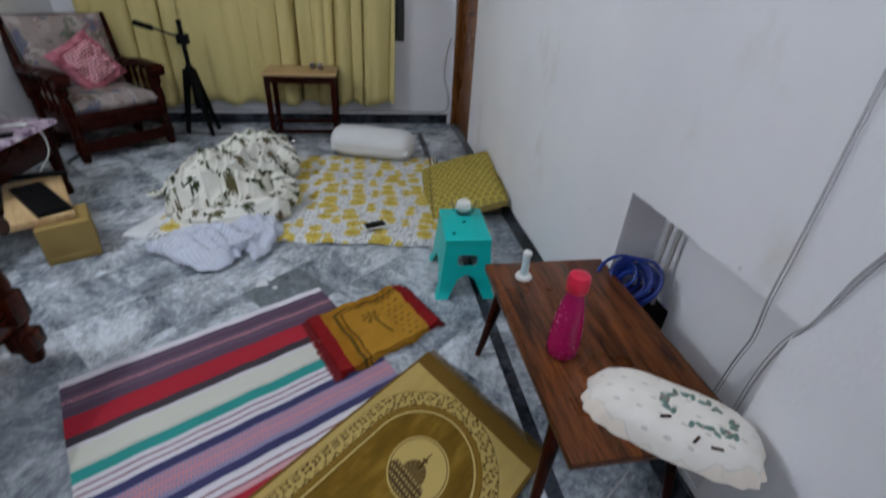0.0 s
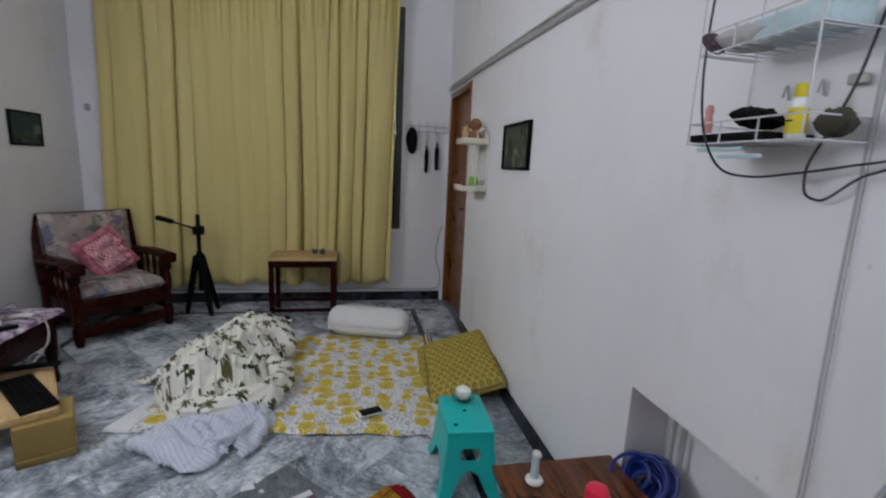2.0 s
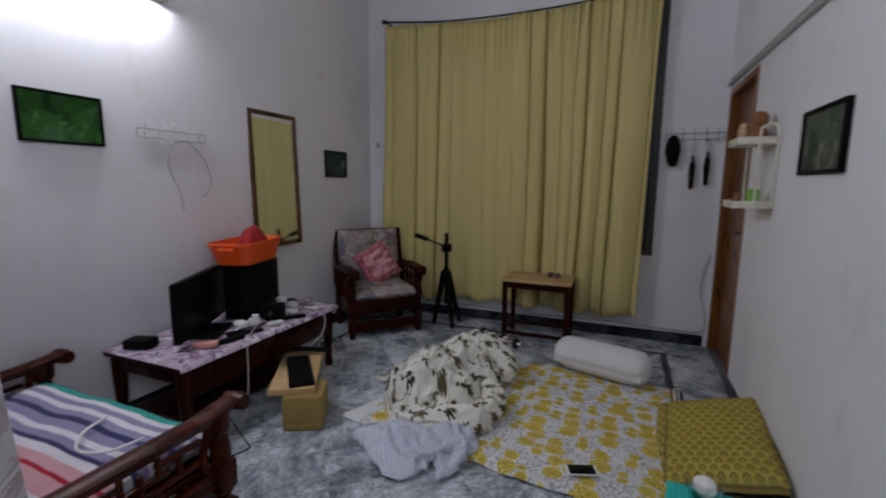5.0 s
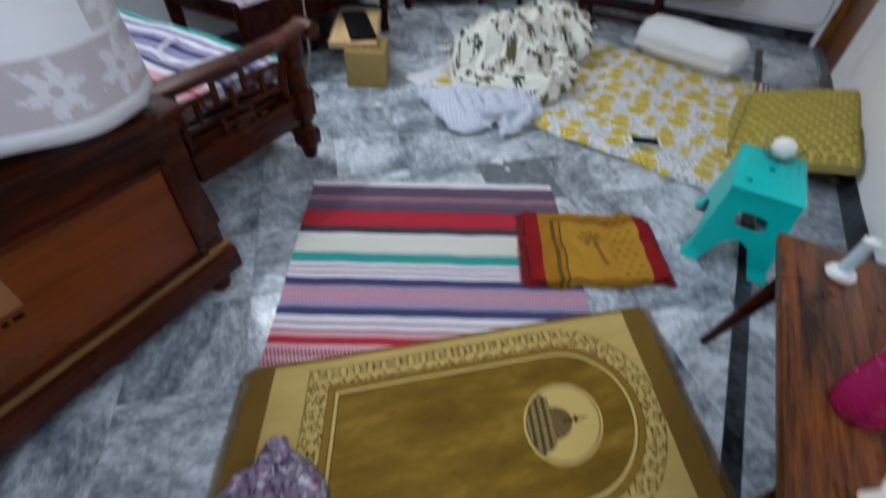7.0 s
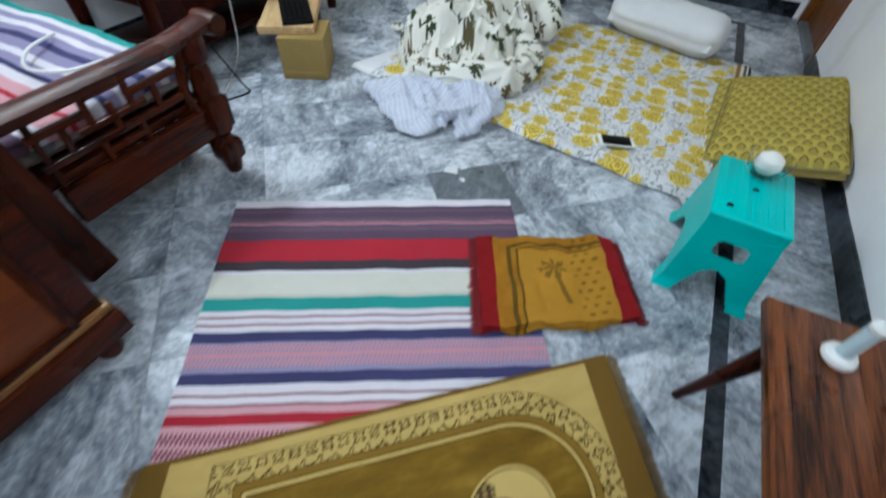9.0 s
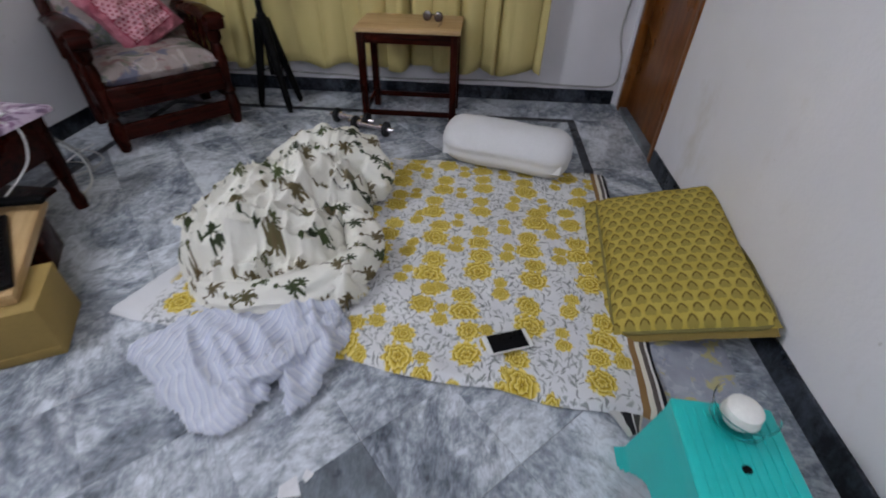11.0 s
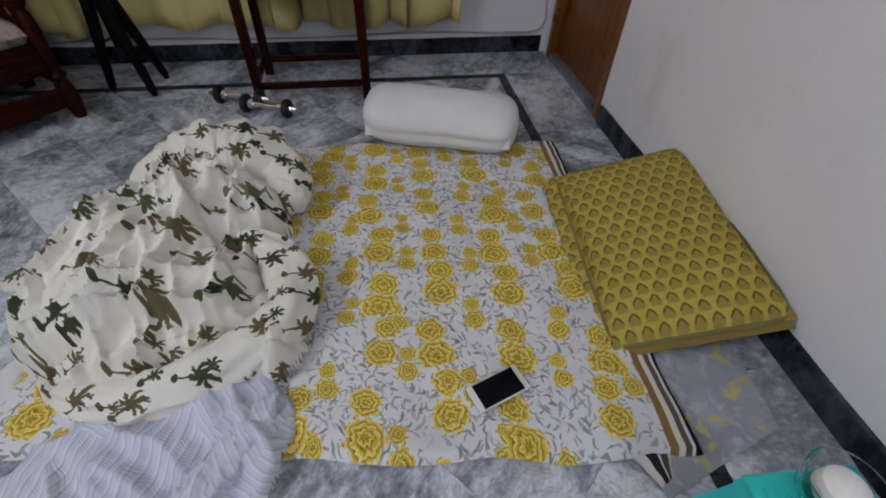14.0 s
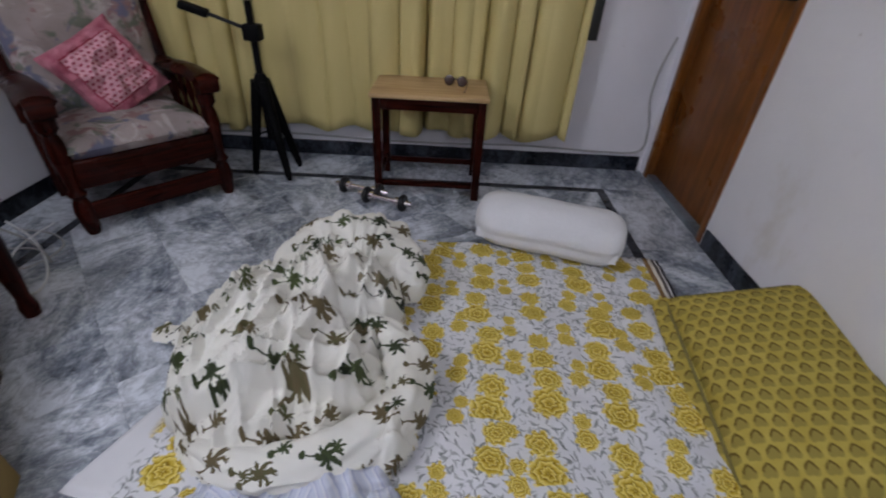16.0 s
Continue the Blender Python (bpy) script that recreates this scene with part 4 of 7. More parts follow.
# the left wall's tube light, and a dimmer assumed one added as fill
TUBEGLOW = glow("lit_tube", (0.93, 0.96, 1.0), 330.0)
for m, lit in ((pose(LEFT, -2.92, 2.42), TUBEGLOW), (pose(RIGHT, -5.0, 2.65, 0, 0, 180), glow("dim_fill_tube", (0.93, 0.96, 1.0), 40.0))):
    tl = thing("tube_light", "white batten with a lit fluorescent tube on the wall, out of view", "tube light", m, group="tube lights")
    part("batten", block(0.0, 0.045, -0.64, 0.64, -0.025, 0.025, 0.004), WHITEPL, tl)
    part("tube", rod((0.085, -0.6, 0), (0.085, 0.6, 0), 0.013, seg=14), lit, tl, "glowing white tube")
    for s in (-1, 1):
        part("lampholder", block(0.04, 0.100, s * 0.61 - 0.012, s * 0.61 + 0.012, -0.022, 0.022, 0.003), WHITEPL, tl)

# ---- curtains ----


def curtain(name, x0, x1, z0, z1, y, seed, label, lean=0.0, depth=0.10):
    """A hanging panel: rounded pleats of uneven width with narrow valleys, gathered at the top."""
    def fn(s, t):
        x = x0 + s * (x1 - x0)
        q = s * (x1 - x0) * 20 + seed + 1.9 * n2(s * 2.7, seed) + 0.5 * n2(s * 2, t * 1.1, seed) + 0.15 * math.sin(t * 5 + seed)
        deep = depth * (0.55 + 0.45 * (1 - t)) * (0.7 + 0.9 * abs(n2(s * 3.1, seed + 4)))
        fold = 0.62 - abs(math.sin(q)) ** 0.6 + 0.10 * math.sin(3.1 * q + seed) * (1 - t)
        gather = 0.012 * math.sin(s * (x1 - x0) * 120 + 3 * n2(s * 9, seed)) * math.exp(-((1 - t) * 9) ** 2)
        loose = 0.05 * n2(s * 2.6, t * 1.3, seed + 2) * (1 - 0.6 * t)
        zz = z0 + t * (z1 - z0) + (0.020 * math.sin(q + seed) + 0.016 * n2(s * 4, seed)) * (1 - t) ** 5
        sag = 0.055 * math.sin(math.pi * (x + 3.0) / 2.55) * t ** 6
        return Vector((x + lean * (1 - t) - 0.27 * depth * (0.55 + 0.6 * abs(n2(s * 3.7, seed + 8))) * math.sin(2 * q) + 0.006 * n2(s * 5, t * 2, seed), y + deep * fold + gather + loose, zz - sag))
    w = x1 - x0
    ob = single(name, sheet(fn, int(w * 240), 40, 0.0, lambda s, t: (s * w * 1.6, t * (z1 - z0))), CURTAIN, label, "curtain", group="window curtains", smooth=60)
    thick = ob.modifiers.new("thickness", "SOLIDIFY")
    thick.thickness = 0.002
    return ob


curtain("curtain", -3.02, -2.315, 0.20, 2.90, -0.135, 0.4, "mustard-yellow satin curtain hanging in soft folds", -0.05)
curtain("curtain", -2.37, -1.72, 0.215, 2.90, -0.12, 5.1, "mustard-yellow satin curtain panel hanging nearly flat", 0.0, 0.03)
curtain("curtain", -1.73, -1.12, 0.23, 2.90, -0.135, 9.7, "mustard-yellow satin curtain hanging in soft folds")
curtain("curtain", -1.14, -0.52, 0.225, 2.905, -0.14, 14.2, "mustard-yellow satin curtain hanging in soft folds", -0.05)
curtain_rod = thing("curtain_rod", "thin sagging metal curtain rod with ball ends", "curtain rod")
part("rod", cable([(-3.04, -0.11, 2.955), (-2.4, -0.115, 2.885), (-1.72, -0.12, 2.865), (-1.0, -0.115, 2.89), (-0.40, -0.11, 2.96)], 0.009), IRON, curtain_rod)
for x in (-3.05, -0.39):
    part("finial", lathe([(0, -0.03), (0.012, -0.028), (0.024, 0), (0.012, 0.028), (0, 0.03)], 14, m=pose(x, -0.11, 2.958, 0, 90, 0)), IRON, curtain_rod)
    part("bracket", block(x + 0.02 * (1 if x < -1 else -1) - 0.008, x + 0.02 * (1 if x < -1 else -1) + 0.008, -0.12, -0.0, 2.945, 2.965, 0.003), IRON, curtain_rod)

# ---- mirror, pictures and hooks ----


def framed(name, m, w, h, bar, depth, framemat, inner, label, category, inner_name="print"):
    """A frame in the local x-z plane, hung with its back on y = 0 and facing -y."""
    t = thing(name, label, category, m)
    b = bmesh.new()
    block(-w / 2, -w / 2 + bar, -depth, 0, -h / 2, h / 2, 0.003, b)
    block(w / 2 - bar, w / 2, -depth, 0, -h / 2, h / 2, 0.003, b)
    block(-w / 2 + bar, w / 2 - bar, -depth, 0, -h / 2, -h / 2 + bar, 0.003, b)
    block(-w / 2 + bar, w / 2 - bar, -depth, 0, h / 2 - bar, h / 2, 0.003, b)
    part("frame", b, framemat, t)
    part(inner_name, block(-w / 2 + bar, w / 2 - bar, -depth * 0.55, -0.003, -h / 2 + bar, h / 2 - bar), inner, t)
    return t


framed("wall_mirror", pose(LEFT, -1.44, 1.378, -1.5, 0, 90) @ pose(0, 0, 0), 0.51, 1.045, 0.035, 0.022, wood("mirror_frame_wood", (0.045, 0.016, 0.006), (0.12, 0.05, 0.02), 0.3, 2), MIRROR, "tall mirror in a narrow brown wooden frame", "mirror", "mirror_glass")
framed("framed_picture", pose(LEFT, -0.64, 1.54, 0, 0, 90), 0.335, 0.245, 0.014, 0.02, BLACK, PRINT_DARK, "small dark landscape print in a black frame", "picture")
framed("framed_picture", pose(LEFT, -2.868, 1.66, 0, 0, 90), 0.365, 0.245, 0.013, 0.02, BLACK, PRINT_GREEN, "bright green meadow print in a thin black frame", "picture")
framed("framed_picture", pose(RIGHT, -2.02, 1.54, 0, 0, -90), 0.42, 0.265, 0.016, 0.024, BLACK, PRINT_SAGE, "faded grey-green print in a black frame", "picture")


def hook_rail(m, w, n, label):
    t = thing("hook_rail", label, "coat hooks", m)
    b = bmesh.new()
    for z in (-0.025, 0.025):
        rod((-w / 2, -0.012, z), (w / 2, -0.012, z), 0.004, bm=b)
    for s in (-1, 1):
        rod((s * w / 2, -0.012, -0.025), (s * w / 2, -0.012, 0.025), 0.004, bm=b)
        rod((s * w * 0.4, -0.012, 0), (s * w * 0.4, 0, 0), 0.004, bm=b)
    part("rail", b, PALECABLE, t)
    for i in range(n):
        x = -w / 2 + w * (i + 0.5) / n
        part("hook", cable([(x, -0.016, 0.07), (x, -0.03, 0.05), (x, -0.014, 0.02), (x, -0.014, -0.03), (x, -0.035, -0.05), (x, -0.05, -0.03)], 0.003), PALECABLE, t)
    return t


hook_rail(pose(LEFT, -2.29, 1.635, 0, 0, 90), 0.44, 5, "white wire rail with hooks on the wall")
hook_rail(pose(-0.22, BACK, 1.765, 0, 0, 0), 0.42, 5, "white wire rail with hooks beside the curtain")
single("hanging_cable", cable([(LEFT + 0.03, -2.12, 1.26), (LEFT + 0.03, -2.06, 1.35), (LEFT + 0.03, -2.10, 1.50), (LEFT + 0.04, -2.22, 1.60), (LEFT + 0.04, -2.33, 1.57), (LEFT + 0.03, -2.35, 1.45), (LEFT + 0.03, -2.29, 1.30), (LEFT + 0.03, -2.27, 1.17)], 0.0035), plain("dull_grey_cable", (0.22, 0.21, 0.23), 0.6), "thin grey cable looped over the wall hooks", "cable")
single("hanging_cable", cable([(LEFT + 0.022, -2.17, 1.60), (LEFT + 0.012, -2.16, 1.3), (LEFT + 0.010, -2.13, 1.05), (LEFT + 0.010, -2.15, 0.6), (LEFT + 0.02, -2.2, 0.466)], 0.0022), WIREWHITE, "thin white cable down the wall to the desk", "cable")
hook = thing("wall_hook", "small metal hook on the wall by the curtain", "hook", pose(-3.2, BACK, 1.77))
part("plate", block(-0.02, 0.02, -0.004, 0, -0.03, 0.03, 0.001), GREYCABLE, hook)
part("hook_arm", cable([(0, -0.004, -0.01), (0, -0.03, -0.025), (0, -0.045, 0.0), (0, -0.04, 0.02)], 0.005), GREYCABLE, hook)

# cap and two closed umbrellas on the back wall's rail
cap = thing("cap", "black cap hanging from the wall hooks", "cap", pose(-0.372, -0.05, 1.66))
part("crown", lathe([(0, 0.05), (0.06, 0.042), (0.10, 0.018), (0.122, -0.02), (0.115, -0.035)], 22, m=pose(0, 0, 0, 84, 0, 0) @ Matrix.Diagonal((0.48, 1.0, 1, 1))), BLACK, cap)
part("brim", lathe([(0, 0.004), (0.09, 0.0), (0.092, -0.006), (0, -0.004)], 20, m=pose(0.0, -0.02, -0.08, 86, 0, 0) @ Matrix.Diagonal((0.5, 0.7, 1, 1))), BLACK, cap)
for x, z in ((-0.222, 1.462), (-0.118, 1.492)):
    u = thing("folded_umbrella", "black folded umbrella hanging by its strap", "umbrella", pose(x, -0.035, z), group="umbrellas on the wall")
    part("canopy", lathe([(0, -0.125), (0.016, -0.12), (0.023, 0.0), (0.021, 0.09), (0.01, 0.10), (0, 0.10)], 12), BLACK, u)
    part("handle", lathe([(0, 0.10), (0.012, 0.10), (0.014, 0.14), (0, 0.145)], 10), IRON, u)
    part("strap", cable([(0, 0, 0.14), (0.012, 0.005, 0.20), (0, 0.0, 0.25), (-0.012, 0.005, 0.2), (0, 0, 0.14)], 0.002), IRON, u)

# ---- armchair ----
armchair = thing("armchair", "carved dark wooden armchair with floral cushions", "armchair", pose(-2.85, -0.65, 0, 0, 0, 48))


def turned_leg(x, y, z0, z1, r, parent, name="leg", material=MAHOGANY_V):
    h = z1 - z0
    prof = [(0, 0), (0.6, 0), (0.75, 0.04), (0.9, 0.12), (1.0, 0.2), (0.8, 0.28), (0.62, 0.31), (0.95, 0.35), (0.62, 0.39), (0.7, 0.5), (0.95, 0.66), (0.8, 0.78), (0.62, 0.82), (1.0, 0.86), (1.0, 1.0), (0, 1.0)]
    return part(name, lathe([(a * r, z0 + b * h) for a, b in prof], 16, m=pose(x, y, 0)), material, parent)


W, D = 0.35, 0.31
for x in (-W + 0.04, W - 0.04):
    turned_leg(x, -D + 0.04, 0.0, 0.56, 0.04, armchair)
    part("leg", block(x - 0.028, x + 0.028, D - 0.10, D - 0.03, 0, 0.5, 0.008), MAHOGANY_V, armchair)
    s = 1 if x > 0 else -1
    b = sheet(lambda u, v: Vector((x + (v - 0.5) * 0.075, -D - 0.02 + u * 0.56, 0.585 + 0.012 * math.sin(u * 5) - 0.02 * (2 * v - 1) ** 2)), 16, 6, 0.04)
    arm = part("arm", b, MAHOGANY, armchair)
    part("scroll", lathe([(0, -0.045), (0.042, -0.045), (0.046, 0), (0.042, 0.045), (0, 0.045)], 18, m=pose(x, -D - 0.01, 0.575, 0, 90, 0)), MAHOGANY, arm)
    part("side_panel", block(x - 0.011, x + 0.011, -D + 0.08, D - 0.06, 0.14, 0.32, 0.004), MAHOGANY, armchair)
    for i in range(4):
        part("baluster", lathe([(0, 0.32), (0.011, 0.32), (0.017, 0.38), (0.009, 0.43), (0.017, 0.49), (0.011, 0.56), (0, 0.56)], 10, m=pose(x, -D + 0.12 + i * 0.10, 0)), MAHOGANY_V, armchair)
part("front_rail", block(-W + 0.06, W - 0.06, -D + 0.01, -D + 0.05, 0.215, 0.34, 0.012), MAHOGANY, armchair, "carved front rail")
part("lower_rail", block(-W + 0.06, W - 0.06, -D + 0.02, -D + 0.05, 0.06, 0.145, 0.008), MAHOGANY, armchair)
part("seat_frame", block(-W + 0.05, W - 0.05, -D + 0.05, D - 0.04, 0.24, 0.31, 0.008), MAHOGANY, armchair)
bm = pad(0.60, 0.54, 0.15, 6, 24, 24, 0.008, 3)
bmesh.ops.transform(bm, matrix=pose(0, -0.03, 0.375), verts=bm.verts[:])
part("seat_cushion", bm, UPHOLSTERY, armchair, "worn floral seat cushion")
lean = pose(0, D - 0.09, 0.36, -13, 0, 0)
for x in (-0.325, 0.325):
    part("back_post", block(x - 0.027, x + 0.027, -0.02, 0.035, 0.02, 0.57, 0.01, m=lean), MAHOGANY_V, armchair)
part("top_rail", block(-0.30, 0.30, -0.012, 0.03, 0.51, 0.57, 0.012, m=lean), MAHOGANY, armchair)
bm = pad(0.60, 0.57, 0.13, 6, 24, 24, 0.010, 8)
bmesh.ops.transform(bm, matrix=lean @ pose(0, -0.055, 0.272, 90, 0, 0), verts=bm.verts[:])
part("back_cushion", bm, UPHOLSTERY, armchair, "worn floral back cushion")
bm = pad(0.365, 0.365, 0.14, 3.0, 36, 36, 0.034, 5, 0.12)
single("cushion", bm, PINKCLOTH, "pink embroidered square cushion leaning on the armchair", "cushion", pose(-2.85, -0.65, 0, 0, 0, 48) @ pose(0.02, 0.045, 0.60, 68, 6, 0) @ pose(0, 0, 0, 0, 0, 33))

# ---- tripod ----
tripod = thing("camera_tripod", "black folding tripod with a phone arm", "tripod", pose(-2.228, -0.36, 0))
apex = Vector((-0.03, 0, 0.53))
for i, (x, y) in enumerate(((0.06, -0.06), (-0.16, 0.02), (0.06, 0.14))):
    leg = part("leg", rod((x, y, 0.02), apex + Vector((x, y, 0)) * 0.16, 0.020, 0.031), BLACK, tripod)
    part("foot", lathe([(0, 0), (0.014, 0), (0.016, 0.02), (0.009, 0.05), (0, 0.05)], 10, m=pose(x, y, 0)), BLACK, leg)
    part("strut", rod(Vector((-0.03, 0, 0.27)), Vector((x * 0.62 - 0.011, y * 0.62, 0.23)), 0.004), BLACK, leg)
part("centre_column", rod((-0.03, 0, 0.22), (-0.03, 0, 0.90), 0.018), BLACK, tripod)
part("collar", lathe([(0, 0.49), (0.034, 0.49), (0.038, 0.53), (0.024, 0.57), (0, 0.57)], 14, m=pose(-0.03, 0, 0)), BLACK, tripod)
part("head", block(-0.07, 0.015, -0.035, 0.035, 0.725, 0.80, 0.01), BLACK, tripod)
arm = part("arm", rod((-0.05, 0, 0.775), (-0.24, -0.03, 0.845), 0.009), IRON, tripod)
part("phone_clamp", block(-0.065, 0.065, -0.028, 0.028, -0.018, 0.018, 0.007, m=pose(-0.28, -0.03, 0.855, 0, 18, 8)), BLACK, arm)
part("knob", lathe([(0, 0), (0.017, 0), (0.017, 0.02), (0, 0.022)], 12, m=pose(-0.03, 0.0, 0.88)), BLACK, tripod)

# ---- side table ----
table = thing("side_table", "small table with a pale top and dark wooden legs", "side table", pose(-1.37, -0.375, 0))
part("tabletop", block(-0.295, 0.295, -0.195, 0.195, 0.535, 0.557, 0.005), PINE, table, "pale wooden top")
for x in (-0.262, 0.262):
    for y in (-0.165, 0.165):
        part("leg", block(x - 0.021, x + 0.021, y - 0.021, y + 0.021, 0, 0.535, 0.004), MAHOGANY_V, table)
    part("apron", block(x - 0.009, x + 0.009, -0.144, 0.144, 0.475, 0.535, 0.003), MAHOGANY, table)
    part("stretcher", block(x - 0.011, x + 0.011, -0.144, 0.144, 0.085, 0.115, 0.003), MAHOGANY, table)
for y in (-0.165, 0.165):
    part("apron", block(-0.241, 0.241, y - 0.009, y + 0.009, 0.475, 0.535, 0.003), MAHOGANY, table)
    part("stretcher", block(-0.241, 0.241, y - 0.011, y + 0.011, 0.065, 0.095, 0.003), MAHOGANY, table)
shades = thing("sunglasses", "brown sunglasses lying on the table", "sunglasses", pose(-1.245, -0.36, 0.558, 0, 0, -15))
for s in (-1, 1):
    part("lens", lathe([(0, 0.006), (0.024, 0.004), (0.027, 0), (0, -0.003)], 16, m=pose(s * 0.034, 0, 0.027, 75, 0, 0)), plain("brown_lens", (0.05, 0.02, 0.008), 0.15), shades)
    part("temple", cable([(s * 0.062, 0, 0.033), (s * 0.066, 0.06, 0.02), (s * 0.05, 0.12, 0.003)] if s < 0 else [(s * 0.062, 0, 0.033), (s * 0.07, -0.05, 0.012), (s * 0.075, -0.11, 0.004)], 0.0028), plain("tortoise", (0.10, 0.045, 0.015), 0.3), shades)
part("bridge", cable([(-0.012, 0, 0.034), (0, -0.002, 0.038), (0.012, 0, 0.034)], 0.003), BLACK, shades)

# ---- dumb-bells ----
for x, y, rz in ((-1.725, -0.56, -18), (-1.585, -0.67, -20)):
    d = thing("dumbbell", "chrome dumb-bell bar with black plates on the floor", "dumbbell", pose(x, y, 0.045, 0, 0, rz), group="dumb-bells")
    part("bar", rod((-0.15, 0, 0), (0.15, 0, 0), 0.012, seg=12), CHROME, d, "chrome bar")
    for s in (-1, 1):
        part("plate", lathe([(0, -0.012), (0.040, -0.012), (0.045, -0.006), (0.045, 0.006), (0.040, 0.012), (0, 0.012)], 20, m=pose(s * 0.105, 0, 0, 0, 90, 0)), IRON, d)
        part("collar", lathe([(0.012, -0.012), (0.024, -0.012), (0.024, 0.012), (0.012, 0.012)], 14, m=pose(s * 0.076, 0, 0, 0, 90, 0)), CHROME, d)
        part("grip", rod((s * 0.12, 0, 0), (s * 0.155, 0, 0), 0.016, 0.012, 10), CHROME, d)

# ---- bedding on the floor ----
a, b_, c, d_ = (-1.68, -0.985), (-0.288, -1.075), (-0.374, -2.44), (-2.17, -2.20)
spread = quad(a, b_, c, d_)


def bed_at(s, t):
    p = spread(s, t)
    edge = min(t, 1 - t, s, 1 - s)
    p.y += 0.018 * n2(s * 9, t * 1.1, 2) * (1 if t > 0.9 or t < 0.1 else 0.3) - (0.05 * max(0, (s - 0.35)) * (1 - s) * 2 if t > 0.98 else 0)
    p.z = 0.022 + 0.011 * fbm(p.x * 6, p.y * 6, 1) + 0.006 * (1 - abs(math.sin(p.x * 7 + 3 * n2(p.x * 2, p.y * 2))) ** 0.5) - (0.016 if edge < 0.004 else 0.0)
    return p


single("bed_sheet", sheet(bed_at, 150, 110, 0.004, lambda s, t: (2.06 - (1 - s) * (1.40 + 0.42 * t), t * 1.38)), ROSES, "white cotton sheet with yellow roses spread as a floor bed", "bed sheet", smooth=60)
under = quad((-0.52, -2.05), (-0.10, -2.0), (-0.14, -2.40), (-0.50, -2.52))
UNDERSIDE = blossom("faded_sheet_underside", (0.36, 0.38, 0.44), [(0.44, 0.45, 0.50), (0.25, 0.27, 0.33), (0.48, 0.42, 0.18)], 0.05)
single("under_sheet", sheet(lambda s, t: under(s, t) + Vector((0, 0, 0.006 + 0.005 * abs(fbm(s * 5, t * 4, 6)))), 40, 30, 0.002), UNDERSIDE, "faded grey sheet sticking out under the bed sheet", "bed sheet")

corner = quad((-0.56, -2.385), (-0.43, -2.385), (-0.468, -2.475), (-0.500, -2.492))
STRIPEDHEM = stripes("black_white_hem", 0.1, [(0, (0.70, 0.69, 0.67)), (0.03, (0.012, 0.012, 0.016)), (0.062, (0.70, 0.69, 0.67)), (0.068, (0.06, 0.055, 0.05)), (0.09, (0.60, 0.55, 0.45))])
single("sheet_corner", sheet(lambda s, t: corner(s, t) + Vector((0, 0, 0.008 + 0.010 * abs(n2(s * 3, t * 3, 2)))), 12, 12, 0.003, lambda s, t: (t * 0.1, s * 0.1)), STRIPEDHEM, "folded black-striped corner sticking out under the bed sheet", "bed sheet")
duvet = thing("duvet", "crumpled cream quilt printed with olive palm trees", "quilt")


def smooth01(x):
    x = max(0.0, min(1.0, x))
    return x * x * (3 - 2 * x)


def beside(x, y, a, b):
    """Signed distance from the line a-b, and how far along it the point lies."""
    dx, dy = b[0] - a[0], b[1] - a[1]
    n = math.hypot(dx, dy)
    return ((x - a[0]) * dy - (y - a[1]) * dx) / n, ((x - a[0]) * dx + (y - a[1]) * dy) / (n * n)


LUMPS = ((-1.72, -1.84, 0.30, 0.33, 0.1, 0.235), (-1.90, -1.68, 0.17, 0.27, 0.1, 0.185), (-1.60, -1.55, 0.21, 0.22, 0.3, 0.285), (-1.64, -2.06, 0.33, 0.13, 0.12, 0.175), (-1.42, -1.92, 0.13, 0.13, 0.0, 0.13), (-2.08, -1.655, 0.15, 0.055, 0.1, 0.055), (-1.90, -2.00, 0.11, 0.11, 0.5, 0.11))


def quilt_base(x, y):
    wx, wy = x + 0.04 * fbm(x * 5, y * 5, 2), y + 0.04 * fbm(x * 5, y * 5, 11)
    total = 0.0
    for cx, cy, rx, ry, turn, h in LUMPS:
        c, s = math.cos(turn), math.sin(turn)
        u, v = (c * (wx - cx) + s * (wy - cy)) / rx, (-s * (wx - cx) + c * (wy - cy)) / ry
        q = 1 - (u * u + v * v)
        if q > 0:
            total += (h * q ** 0.40) ** 5
    return total ** 0.2


def quilt_high(x, y):
    h = quilt_base(x, y)
    if h <= 0:
        return 0.0
    f = 0.0
    # long folds that run with the drag of the cloth, and finer ones across the slopes
    for ang, fu, fv, amp, pinch, seed in ((1.15, 7.0, 1.6, 0.046, 0, 1), (1.40, 12, 1.5, 0.022, 0.034, 5), (0.55, 13, 1.7, 0.014, 0.026, 8), (1.75, 21, 2.2, 0.008, 0.017, 12), (0.95, 29, 3.0, 0.004, 0.011, 15)):
        c, s = math.cos(ang), math.sin(ang)
        u, v = -s * x + c * y, c * x + s * y
        n = n2(u * fu + 0.7 * n2(x * 4, y * 4, seed), v * fv, seed + 0.3)
        f += amp * n + pinch * (max(0.0, 1 - abs(n) * 4.5) ** 1.3 - 0.2)
    # two overlapping layers end in an edge
    for a, b, lift, wide in (((-1.74, -1.42), (-1.43, -1.97), 0.040, 0.016), ((-2.02, -2.07), (-1.36, -1.97), -0.085, 0.012), ((-1.98, -1.52), (-1.86, -2.0), -0.034, 0.018)):
        d, along = beside(x, y, a, b)
        d += 0.025 * n2(along * 3, 4.0, lift * 90)
        if 0 < along < 1:
            f += lift * smooth01(d / wide + 0.5) * smooth01(min(along, 1 - along) * 6)
    return max(0.002, h + f * min(1.0, h / 0.08))


